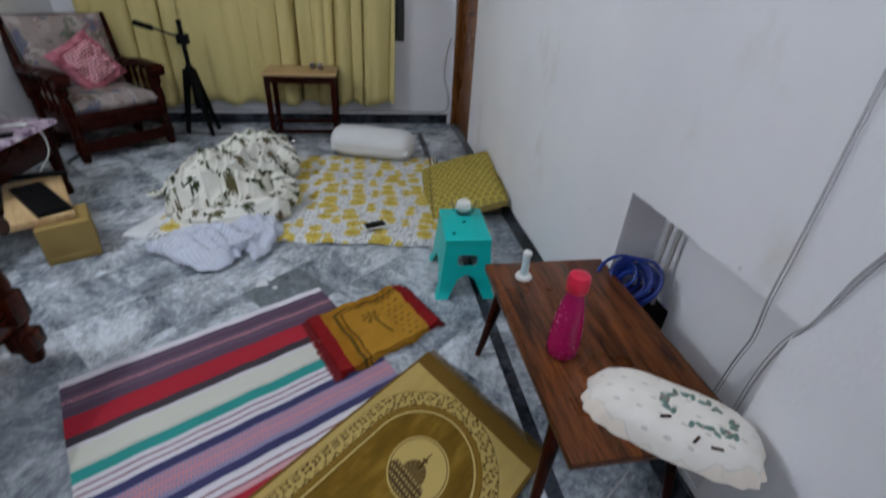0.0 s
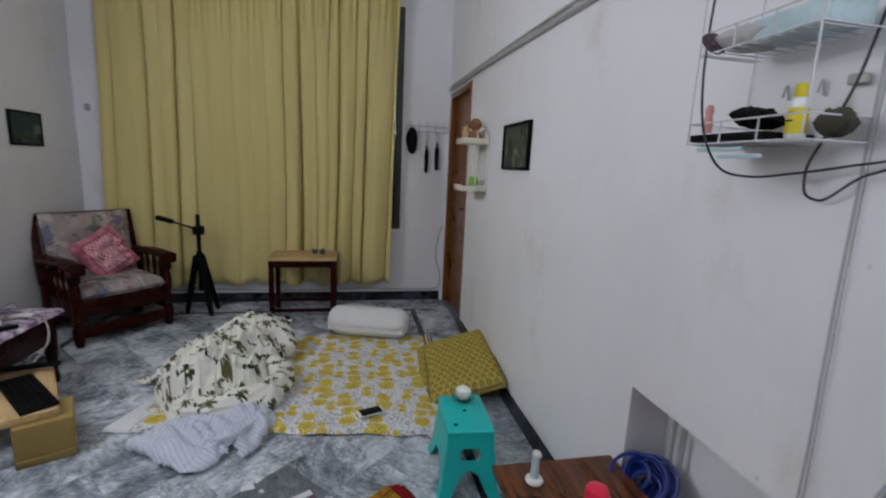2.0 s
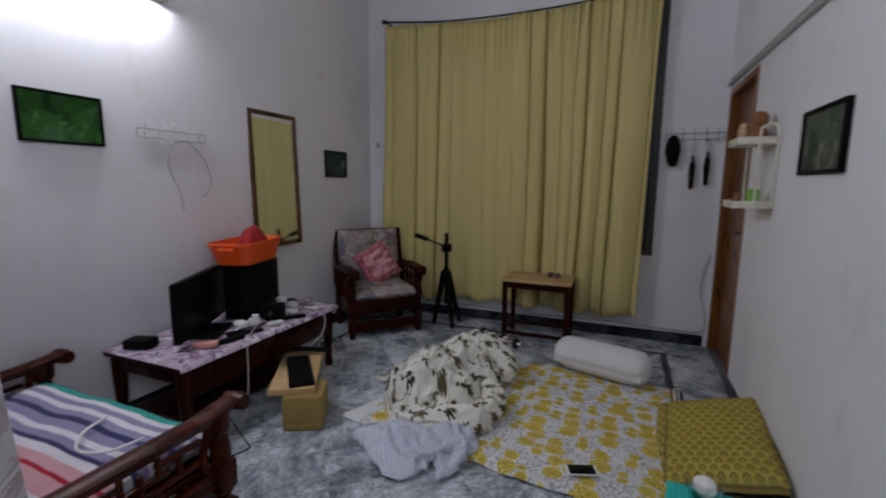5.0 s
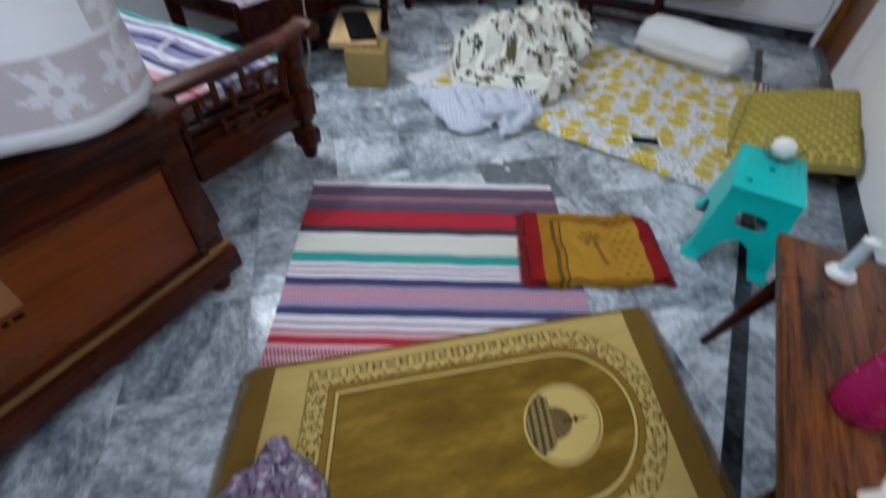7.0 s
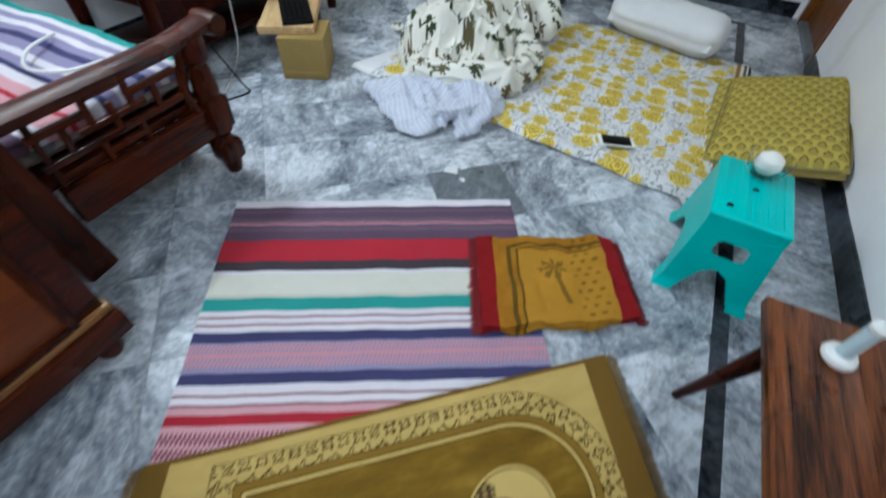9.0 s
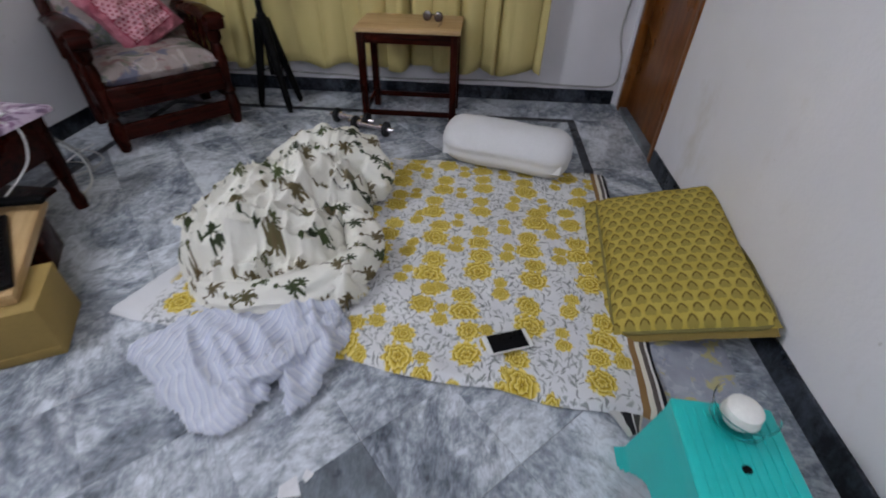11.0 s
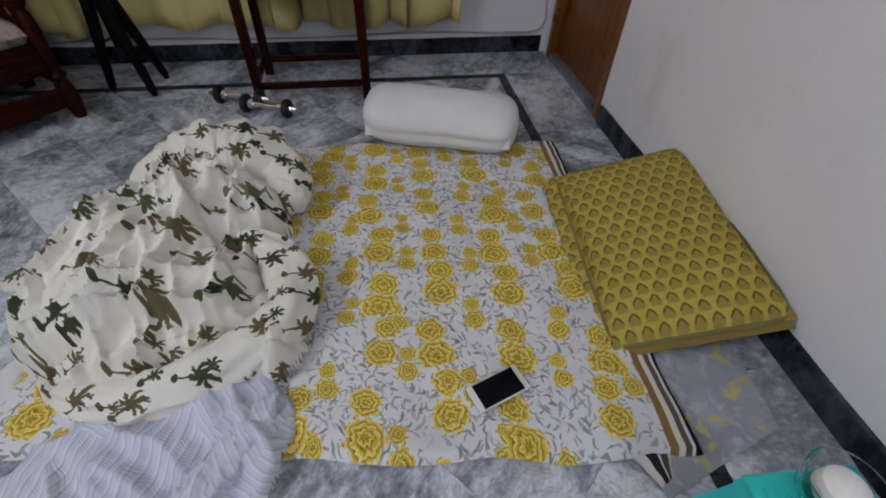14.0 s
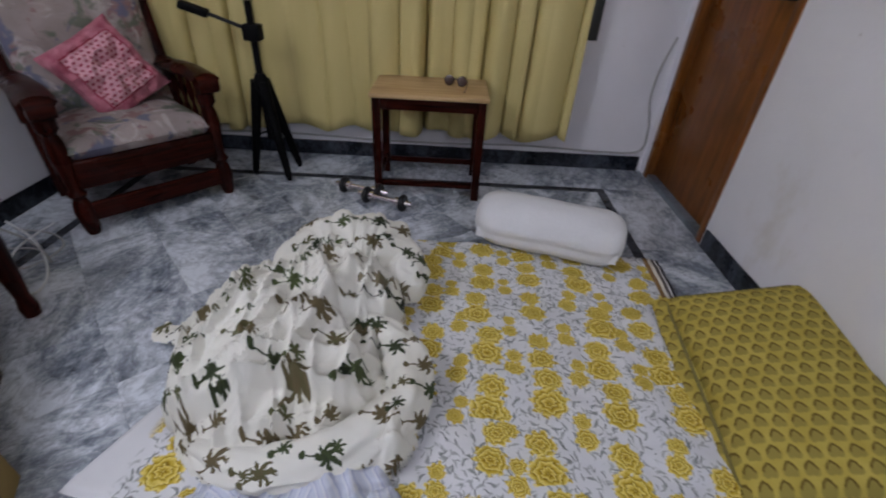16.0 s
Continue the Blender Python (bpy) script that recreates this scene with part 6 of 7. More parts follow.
door = part("door", block(CX, CX + 0.012, CY0 + 0.09, CY1 - 0.085, 0.20, 0.475, 0.003), PANEL, cab, "plain red-brown door panel")
bm = bmesh.new()
for y0, y1, z0, z1 in ((CY0 + 0.07, CY0 + 0.09, 0.185, 0.49), (CY1 - 0.085, CY1 - 0.065, 0.185, 0.49), (CY0 + 0.09, CY1 - 0.085, 0.185, 0.20), (CY0 + 0.09, CY1 - 0.085, 0.475, 0.49)):
    block(CX, CX + 0.02, y0, y1, z0, z1, 0.004, bm)
part("beading", bm, REDWOOD, cab)
for y in (CY0 + 0.06, CY1 - 0.05):
    for x in (CX - 0.5, CX - 0.03):
        part("foot", lathe([(0, 0), (0.022, 0), (0.034, 0.02), (0.036, 0.05), (0.026, 0.075), (0, 0.075)], 12, m=pose(x, y, 0)), REDWOOD, cab)
part("paper_label", block(CX + 0.012, CX + 0.0128, -4.33, -4.22, 0.36, 0.43, 0.0), plain("old_paper", (0.26, 0.11, 0.035), 0.8), door, "torn tan paper label")
bm = bmesh.new()
for i, (y, w) in enumerate(((-4.30, 0.02), (-4.27, 0.012), (-4.25, 0.02))):
    block(CX + 0.0129, CX + 0.0133, y, y + w, 0.335, 0.347, 0, bm)
part("marks", bm, BLACK, door)

LOAD = thing("covered_cupboard", "tall box under a white cloth, standing on the cabinet", "cupboard", pose(-2.06, -4.33, 0.601))
part("box", block(-0.25, 0.205, -0.42, 0.34, 0.0, 1.02, 0.01), WHITEPL, LOAD)


def drape_at(s, t):
    """s along the hem round three sides, t from the hem up and over the top."""
    w, l = 0.255, 0.49
    path = 2 * w * 2 + 2 * l
    k = s * path
    if k < 2 * w:
        x, y, nx, ny = -w + k, -l, 0, -1
    elif k < 2 * w + 2 * l:
        x, y, nx, ny = w, -l + (k - 2 * w), 1, 0
    else:
        x, y, nx, ny = w - (k - 2 * w - 2 * l), l, 0, 1
    zt = 1.04
    if t < 0.8:
        z = 0.035 + t / 0.8 * (zt - 0.035)
        flare = (1 - t / 0.8) ** 1.3
        f = 0.026 * math.sin(k * 19 + 2 * n2(k * 2, 1)) * (0.25 + flare) + 0.085 * flare - 0.02
        y += max(0.0, y) * 0.06 * (1 - flare)
        return Vector((x + nx * f, y + ny * f, z + 0.012 * n2(k * 5, 3) * (1 - t)))
    q = (t - 0.8) / 0.2
    return Vector((x * (1 - 0.985 * q), y * (1 - 0.985 * q), zt + 0.006 * fbm(x * 4, y * 4, q)))


bm = sheet(drape_at, 150, 50, 0.0, lambda s, t: (s * 2.04, t / 0.8 * 1.0))
for v in bm.verts:
    v.co = Vector((max(-0.30, min(0.40, v.co.x)), max(-0.62, min(0.62, v.co.y)), max(0.01, min(1.055, v.co.z))))
cloth = single("lace_cloth", bm, LACE, "white cotton cloth with a lace flower border", "cloth", pose(-2.06, -4.33, 0.601), smooth=60)
thick = cloth.modifiers.new("thickness", "SOLIDIFY")
thick.thickness = 0.0025

# ---- settee ----
settee = thing("wooden_settee", "dark carved wooden settee with slatted arms", "settee", pose(0, 0, 0))
X, YF, YB = -2.085, -3.10, -3.66
part("seat_board", block(-3.24, X - 0.02, YB + 0.02, YF - 0.02, 0.27, 0.30, 0.004), REDWOOD, settee)
part("front_rail", block(-3.2, X - 0.035, YF - 0.03, YF + 0.01, 0.17, 0.29, 0.008), REDWOOD, settee)
for ax in (X, -3.22):
    turned_leg(ax, YF, 0.0, 0.50, 0.042, settee, "front_post", REDWOOD_V)
    part("back_leg", block(-0.03, 0.03, -0.048, 0.05, 0.0, 0.52, 0.012, m=pose(ax, YB, 0, 6, 0, 0)), REDWOOD_V, settee)
    b = sheet(lambda u, v: Vector((ax + (v - 0.5) * 0.085, YF + 0.085 - u * 0.73, 0.515 + 0.020 * math.exp(-(u / 0.16) ** 2) - 0.012 * (2 * v - 1) ** 2)), 20, 6, 0.034)
    arm = part("arm_rail", b, REDWOOD, settee)
    part("scroll", lathe([(0, -0.046), (0.030, -0.046), (0.036, 0), (0.030, 0.046), (0, 0.046)], 18, m=pose(ax, YF + 0.085, 0.505, 0, 90, 0)), REDWOOD, arm)
    part("lower_rail", block(ax - 0.018, ax + 0.018, YB + 0.042, YF - 0.036, 0.165, 0.275, 0.006), REDWOOD, settee)
    part("arm_support", cable([(ax, YF - 0.055, 0.27), (ax, YF - 0.075, 0.35), (ax, YF - 0.052, 0.44), (ax, YF - 0.06, 0.505)], 0.016, 8), REDWOOD_V, settee)
    part("foot_block", block(ax - 0.043, ax + 0.043, YF - 0.043, YF + 0.043, 0.055, 0.135, 0.014), REDWOOD_V, settee)
    part("post_block", block(ax - 0.041, ax + 0.041, YF - 0.041, YF + 0.041, 0.185, 0.30, 0.010), REDWOOD_V, settee)
    for y0, y1, z in ((-3.62, -3.18, 0.343), (-3.62, -3.46, 0.425), (-3.35, -3.18, 0.425), (-3.50, -3.30, 0.384), (-3.46, -3.34, 0.462), (-3.46, -3.34, 0.306)):
        part("fret_bar", block(ax - 0.009, ax + 0.009, y0, y1, z - 0.009, z + 0.009, 0.003), REDWOOD, settee)
    for y, z0, z1 in ((-3.46, 0.275, 0.343), (-3.34, 0.275, 0.343), (-3.46, 0.384, 0.50), (-3.34, 0.384, 0.50), (-3.40, 0.343, 0.425), (-3.535, 0.343, 0.425), (-3.265, 0.343, 0.425), (-3.60, 0.275, 0.50)):
        part("fret_bar", block(ax - 0.008, ax + 0.008, y - 0.009, y + 0.009, z0, z1, 0.003), REDWOOD_V, settee)
part("foot_stretcher", block(-3.2, X - 0.035, YF - 0.012, YF + 0.012, 0.085, 0.115, 0.004), REDWOOD, settee)
bm = pad(1.08, 0.56, 0.10, 8, 30, 24, 0.006, 2)
single("settee_cushion", bm, UPHOLSTERY, "flat floral seat cushion on the settee", "cushion", pose(-2.665, -3.385, 0.351))


def bed_cover(s, t):
    x, y = -3.22 + min(s, 0.955) * 1.149, -3.07 - t * 0.66
    z = 0.408 + 0.008 * fbm(x * 5, y * 5, 2) - 0.035 * max(0.0, s - 0.955) / 0.045 + 0.006 * math.sin(x * 14 + 3 * n2(x * 3, y * 3)) - (0.10 * max(0, 0.05 - t) / 0.05)
    return Vector((x, y, z))


single("striped_spread", sheet(bed_cover, 80, 50, 0.006, lambda s, t: (s * 1.08, t * 0.74)), BEDSTRIPE, "striped cotton spread over the settee seat", "bedspread", smooth=60)
single("white_cord", cable([(-2.55, -3.22, 0.436), (-2.50, -3.33, 0.44), (-2.40, -3.40, 0.438), (-2.30, -3.36, 0.437), (-2.27, -3.26, 0.437)], 0.005), WHITEPL, "white charging cord lying on the striped spread", "cord")

# ---- desk ----
desk = thing("low_desk", "dark wooden low desk under a pink-white cloth", "desk", pose(0, 0, 0))
DX0, DX1, DY0, DY1, DZ = -3.27, -2.67, -2.81, -1.55, 0.45
part("desktop", block(DX0, DX1, DY0, DY1, DZ - 0.03, DZ - 0.004, 0.006), MAHOGANY, desk)
part("apron", block(DX1 - 0.05, DX1 - 0.025, DY0 + 0.05, DY1 - 0.05, DZ - 0.19, DZ - 0.03, 0.004), MAHOGANY, desk)
part("apron", block(DX0 + 0.03, DX0 + 0.05, DY0 + 0.05, DY1 - 0.05, DZ - 0.11, DZ - 0.03, 0.004), MAHOGANY, desk)
for y in (DY0 + 0.03, DY1 - 0.05):
    part("apron", block(DX0 + 0.06, DX1 - 0.06, y, y + 0.02, DZ - 0.11, DZ - 0.03, 0.004), MAHOGANY, desk)
for x in (DX0 + 0.05, DX1 - 0.045):
    for y in (DY0 + 0.045, DY1 - 0.045):
        part("leg", lathe([(0, 0), (0.026, 0), (0.030, 0.04), (0.022, 0.08), (0.032, 0.2), (0.036, DZ - 0.14), (0.036, DZ - 0.03), (0, DZ - 0.03)], 12, m=pose(x, y, 0)), MAHOGANY_V, desk)
part("shelf", block(DX0 + 0.08, DX1 - 0.08, DY0 + 0.08, DY1 - 0.08, 0.10, 0.12, 0.004), MAHOGANY, desk)


def cloth_at(s, t):
    x, y = DX0 + 0.005 + s * (DX1 - DX0 + 0.012), DY0 - 0.01 + t * (DY1 - DY0 + 0.02)
    return Vector((x, y, DZ + 0.002 + 0.004 * abs(fbm(x * 9, y * 9, 2)) - (0.02 * max(0, s - 0.985) / 0.015)))


single("tablecloth", sheet(cloth_at, 50, 90, 0.002), DESKCLOTH, "rumpled pink and white cloth on the desk", "tablecloth", smooth=60)
TOP = DZ + 0.008

monitor = thing("computer_monitor", "black flat computer monitor standing on the desk", "monitor", pose(-3.03, -2.385, TOP, 0, 0, 29))
part("panel", block(-0.02, 0.02, -0.335, 0.335, 0.035, 0.365, 0.006), BLACK, monitor)
part("screen", block(0.0201, 0.0215, -0.32, 0.32, 0.055, 0.35, 0.0005), BLACKGLOSS, monitor, "dark switched-off screen")
part("neck", block(-0.025, 0.02, -0.04, 0.04, 0.01, 0.16, 0.006), BLACK, monitor)
part("base", block(-0.09, 0.13, -0.14, 0.14, 0.0, 0.014, 0.006), BLACK, monitor)
tower = thing("computer_tower", "black computer tower on the desk under the basket", "computer", pose(-3.07, -1.955, TOP, 0, 0, 16))
part("case", block(-0.10, 0.10, -0.17, 0.17, 0.0, 0.375, 0.006), BLACK, tower)
part("front_panel", block(0.10, 0.112, -0.165, 0.165, 0.005, 0.37, 0.004), BLACKGLOSS, tower)
for i in range(5):
    part("drive_cover", block(0.112, 0.115, -0.15, 0.15, 0.085 + i * 0.055, 0.13 + i * 0.055, 0.001), BLACK, tower)

basket = thing("plastic_basket", "bright orange plastic basket on top of the tower", "basket", pose(-3.06, -1.985, TOP + 0.377, 0, 0, 16) @ Matrix.Diagonal((1.15, 1.3, 1.4, 1)))
bm = bmesh.new()
prof = [(0.82, 0.0), (1.0, 0.09), (1.03, 0.09), (1.03, 0.102), (0.97, 0.102), (0.80, 0.008)]
rings = []
for k, z in prof:
    ring = []
    for i in range(48):
        a = 6.28319 * i / 48
        c, s = math.cos(a), math.sin(a)
        e = (abs(c) ** 6 + abs(s) ** 6) ** (-1 / 6)
        ring.append(bm.verts.new((0.125 * k * c * e, 0.19 * k * s * e, z)))
    rings.append(ring)
for r0, r1 in zip(rings, rings[1:]):
    for i in range(48):
        bm.faces.new((r0[i], r0[(i + 1) % 48], r1[(i + 1) % 48], r1[i]))
bm.faces.new(rings[0]), bm.faces.new(rings[-1])
bmesh.ops.recalc_face_normals(bm, faces=bm.faces[:])
part("tub", bm, ORANGE, basket)
for s in (-1, 1):
    part("handle", block(-0.045, 0.045, s * 0.19 - 0.007, s * 0.19 + 0.007, 0.066, 0.082, 0.003), ORANGE, basket)
single("red_cloth", heap([(0, 0.02, 0.10, 0.12, 0, 0.16), (0.02, -0.06, 0.07, 0.08, 0, 0.12)], ((1.0, 50, 0.008),), -0.13, 0.13, -0.17, 0.17, 0.008, 3, 0.01), REDCLOTH, "dark red cloth bundled in the basket", "cloth", pose(-3.05, -1.955, TOP + 0.435, 0, 0, 16))

# clutter on the desk
random.seed(21)


def small_box(name, x, y, sx, sy, sz, rz, material, label, category, z=None):
    t = single(name, block(-sx / 2, sx / 2, -sy / 2, sy / 2, 0, sz, min(sx, sy, sz) * 0.15), material, label, category, pose(x, y, TOP if z is None else z, 0, 0, rz))
    return t


small_box("router", -3.12, -2.70, 0.14, 0.10, 0.05, 20, BLACK, "black box on the desk's end", "router")
small_box("power_adapter", -2.85, -2.16, 0.07, 0.05, 0.045, 40, WHITEPL, "white power adapter on the desk cloth", "adapter")
small_box("power_adapter", -2.83, -2.17, 0.035, 0.03, 0.075, 25, WHITEPL, "white power adapter standing upright", "adapter")
small_box("card_reader", -2.88, -2.02, 0.10, 0.06, 0.02, -20, BLACK, "flat black gadget lying on the desk", "gadget")
small_box("speaker", -2.80, -2.0, 0.08, 0.08, 0.11, 30, BLACK, "small black desk speaker", "speaker")
small_box("power_adapter", -2.92, -1.72, 0.06, 0.04, 0.04, 10, WHITEPL, "white plug adapter among the desk cables", "adapter")
small_box("tray", -2.84, -1.86, 0.12, 0.06, 0.025, 35, WHITEPL, "white plastic tray on the desk", "tray")
small_box("notebook", -2.79, -2.30, 0.20, 0.07, 0.012, 62, BLACK, "thin black notebook on the desk", "notebook")
small_box("remote", -2.76, -2.44, 0.17, 0.045, 0.016, 75, BLACK, "black remote control on the desk", "remote")
small_box("charger", -3.0, -1.64, 0.09, 0.05, 0.03, -30, BLACK, "black charger block on the desk", "charger")
small_box("cup", -2.98, -1.78, 0.06, 0.06, 0.08, 0, WHITEPL, "white plastic cup standing on the desk", "cup")
small_box("packet", -2.80, -2.56, 0.12, 0.05, 0.03, 30, PINKPL, "pale pink packet on the desk cloth", "packet")
small_box("packet", -2.90, -2.22, 0.09, 0.06, 0.035, -15, WHITEPL, "crumpled white packet on the desk cloth", "packet")
small_box("box", -2.95, -2.08, 0.09, 0.08, 0.12, 12, BLACK, "small black box standing on the desk", "box")
small_box("packet", -2.74, -2.10, 0.10, 0.04, 0.02, 70, WHITEPL, "flat white packet at the desk's edge", "packet")
small_box("remote", -2.73, -1.93, 0.14, 0.04, 0.016, 50, BLACK, "black remote control at the desk's edge", "remote")
small_box("card", -2.78, -1.70, 0.10, 0.07, 0.004, 15, WHITEPL, "white card on the desk", "card")
for pts, mt in (([(-2.9, -2.1, TOP + 0.01), (-2.8, -2.2, TOP + 0.012), (-2.7, -2.35, TOP + 0.01), (-2.645, -2.42, TOP - 0.02), (-2.63, -2.44, 0.25), (-2.60, -2.50, 0.08), (-2.50, -2.72, 0.008), (-2.40, -2.80, 0.008)], WHITEPL),
                ([(-3.0, -1.75, TOP + 0.01), (-2.85, -1.78, TOP + 0.014), (-2.72, -1.75, TOP + 0.012), (-2.65, -1.72, TOP - 0.03), (-2.60, -1.80, 0.34), (-2.585, -1.95, 0.285)], WHITEPL),
                ([(-3.1, -1.7, TOP + 0.03), (-2.98, -1.75, TOP + 0.05), (-2.92, -1.85, TOP + 0.02), (-2.8, -1.9, TOP + 0.012), (-2.75, -2.0, TOP + 0.01)], BLACK),
                ([(-2.95, -2.5, TOP + 0.012), (-2.85, -2.35, TOP + 0.012), (-2.8, -2.1, TOP + 0.012), (-2.9, -1.95, TOP + 0.01)], BLACK),
                ([(-2.95, -1.60, TOP + 0.01), (-2.9, -1.555, TOP + 0.03), (-2.88, -1.50, 0.35), (-2.80, -1.40, 0.18), (-2.85, -1.32, 0.02), (-3.0, -1.22, 0.008), (-3.2, -1.25, 0.008)], WHITEPL),
                ([(-3.2, -1.45, 0.30), (-3.1, -1.38, 0.16), (-2.96, -1.36, 0.01), (-2.90, -1.20, 0.008), (-3.02, -1.10, 0.008), (-3.2, -1.08, 0.008)], WHITEPL),
                ([(-2.75, -2.62, 0.30), (-2.5, -2.62, 0.03), (-2.42, -2.66, 0.008), (-2.5, -2.8, 0.008), (-2.62, -2.75, 0.008)], BLACK)):
    single("loose_cable", cable(pts, 0.004 if mt is WHITEPL else 0.0035), GREYCABLE if mt is WHITEPL else mt, "pale grey cable hanging off the desk" if mt is WHITEPL else "black cable trailing over the desk", "cable")

single("loose_cable", cable([(-3.326, -1.007, 0.010), (-3.053, -1.159, 0.010), (-2.834, -1.366, 0.010), (-2.783, -1.501, 0.010), (-2.934, -1.447, 0.010), (-3.071, -1.227, 0.010), (-3.074, -1.017, 0.010)], 0.005), WHITEPL, "white cable looped on the floor by the skirting", "cable")

# cardboard box, board and keyboard beside the desk
carton = thing("cardboard_box", "yellow-brown cardboard box under a wooden board", "box", pose(-2.328, -2.325, 0, 0, 0, 28))
part("carton", block(-0.105, 0.105, -0.10, 0.13, 0.0, 0.194, 0.004), CARTON, carton)
part("flap", block(-0.102, 0.102, -0.104, -0.1005, 0.015, 0.04, 0.001), CARTON, carton, "taped lower flap")
board = single("wooden_board", block(-0.29, 0.29, -0.125, 0.125, 0, 0.036, 0.004), PINE, "pale pine board with a knot on the box", "board", pose(-2.508, -2.165, 0.195, 0, 0, -58))
single("wooden_block", block(-0.09, 0.09, -0.07, 0.07, 0, 0.194, 0.004), MAHOGANY, "dark block under the board's far end", "block", pose(-2.61, -1.97, 0, 0, 0, -58))
keyboard = thing("keyboard", "black computer keyboard lying on the board", "keyboard", pose(-2.465, -2.205, 0.232, 0, 0, -46.5))
part("case", block(-0.22, 0.22, -0.07, 0.07, 0, 0.016, 0.004), BLACK, keyboard)
for r in range(5):
    for i in range(14):
        part("key", block(-0.208 + i * 0.0298, -0.208 + i * 0.0298 + 0.026, -0.058 + r * 0.0235, -0.058 + r * 0.0235 + 0.020, 0.016, 0.022, 0.002, seg=1), BLACK, keyboard)
tray = single("black_tray", block(-0.02, 0.02, -0.14, 0.14, 0, 0.02, 0.006), BLACK, "black strip across the far end of the board", "gadget", pose(-2.61, -1.96, 0.256, 0, 0, -75))

# ---- wire shelf on the right wall ----
rack = thing("wire_rack", "white two-tier wire rack full of odds and ends", "wall rack", pose(0, 0, 0))
RY0, RY1, RX = -3.85, -3.575, -0.155
for z in (1.483, 1.678):
    frame_bm = bmesh.new()
    for zz in (0.0, 0.045):
        cable([(-0.006, RY0, z + zz), (RX, RY0, z + zz), (RX, RY1, z + zz), (-0.006, RY1, z + zz)], 0.0019, 6, frame_bm, 1)
    part("tier_frame", frame_bm, WIREWHITE, rack)
    for i in range(10):
        y = RY0 + (RY1 - RY0) * (i + 0.5) / 10
        part("wire", rod((-0.004, y, z), (RX, y, z), 0.0014, seg=6), WIREWHITE, rack)
    for i in range(4):
        y = RY0 + (RY1 - RY0) * i / 3
        part("stay", rod((RX, y, z), (RX, y, z + 0.045), 0.0018, seg=6), WIREWHITE, rack)
for y in (RY0, RY1):
    for x in (-0.006, RX):
        part("upright", rod((x, y, 1.483), (x, y, 1.86), 0.0019, seg=6), WIREWHITE, rack)
for y in (RY0 + 0.1, RY1 - 0.1):
    part("hanger", cable([(-0.003, y, 1.58), (-0.012, y, 1.61), (-0.02, y, 1.585)], 0.0025), GREYCABLE, rack)
SH = 1.4875
pb = thing("shampoo_bottle", "white bottle with yellow label and yellow cap", "bottle", pose(-0.085, -3.775, SH) @ Matrix.Diagonal((0.56, 0.56, 0.94, 1)))
part("body", lathe([(0, 0), (0.028, 0), (0.031, 0.006), (0.031, 0.072), (0.026, 0.082), (0.018, 0.085), (0, 0.085)], 20), WHITEPL, pb)
part("label", lathe([(0.0314, 0.012), (0.0317, 0.014), (0.0317, 0.062), (0.0314, 0.064)], 20), YELLOWPL, pb, "yellow label")
part("cap", lathe([(0, 0.085), (0.02, 0.085), (0.022, 0.09), (0.020, 0.112), (0, 0.114)], 20), YELLOWPL, pb, "yellow cap")
bm = bmesh.new()
block(-0.033, -0.0318, -0.014, 0.014, 0.050, 0.055, 0, bm)
block(-0.033, -0.0318, -0.012, 0.012, 0.036, 0.040, 0, bm)
part("lettering", bm, OLIVECLOTH, pb)
single("notebook", block(-0.07, 0.07, -0.09, 0.09, 0, 0.016, 0.003), BLACK, "black spiral notebook lying on the rack", "notebook", pose(-0.08, -3.665, SH, 0, 0, 4))
single("pouch", pad(0.075, 0.085, 0.04, 3, 24, 24, 0.005, 2), BLACK, "black zipped pouch on the rack", "pouch", pose(-0.08, -3.68, SH + 0.05, 10, 8, 0))
single("pouch", pad(0.055, 0.055, 0.05, 3, 24, 24, 0.005, 7), OLIVECLOTH, "dark olive bundle on the rack", "pouch", pose(-0.06, -3.83, SH + 0.030, 0, 0, 20))
single("toy_figure", lathe([(0, 0), (0.010, 0.0), (0.011, 0.02), (0.007, 0.035), (0.010, 0.048), (0.006, 0.06), (0, 0.062)], 14), PINKPL, "small pink toy figure on the rack", "toy", pose(-0.13, -3.60, SH + 0.0225))
single("wire_basket", block(-0.05, 0.05, -0.08, 0.08, 0, 0.045, 0.006), PALEBLUE, "clear plastic box on the upper tier", "box", pose(-0.08, -3.76, 1.6825))
single("pouch", pad(0.10, 0.16, 0.05, 3, 16, 16, 0.005, 5), GREYCABLE, "grey cloth bag on the upper tier", "bag", pose(-0.09, -3.66, 1.706, 0, 0, 10))
single("sunglasses", lathe([(0, 0.01), (0.026, 0.006), (0.03, 0), (0, -0.004)], 14, m=pose(0, 0, 0, 60, 0, 0)), plain("purple_lens", (0.05, 0.025, 0.04), 0.25), "dark purple sunglasses lens at the rack's edge", "sunglasses", pose(-0.145, -3.60, 1.70))
single("black_cable", cable([(-0.15, -3.60, 1.95), (-0.165, -3.605, 1.72), (-0.165, -3.61, 1.60), (-0.16, -3.63, 1.50), (-0.13, -3.655, 1.43), (-0.08, -3.69, 1.415), (-0.04, -3.75, 1.425), (-0.03, -3.84, 1.44), (-0.02, -3.93, 1.46), (-0.02, -4.02, 1.52), (-0.02, -4.10, 1.70)], 0.0026), plain("dark_grey_cable", (0.022, 0.024, 0.028), 0.5), "black cable looping below the wire rack", "cable")
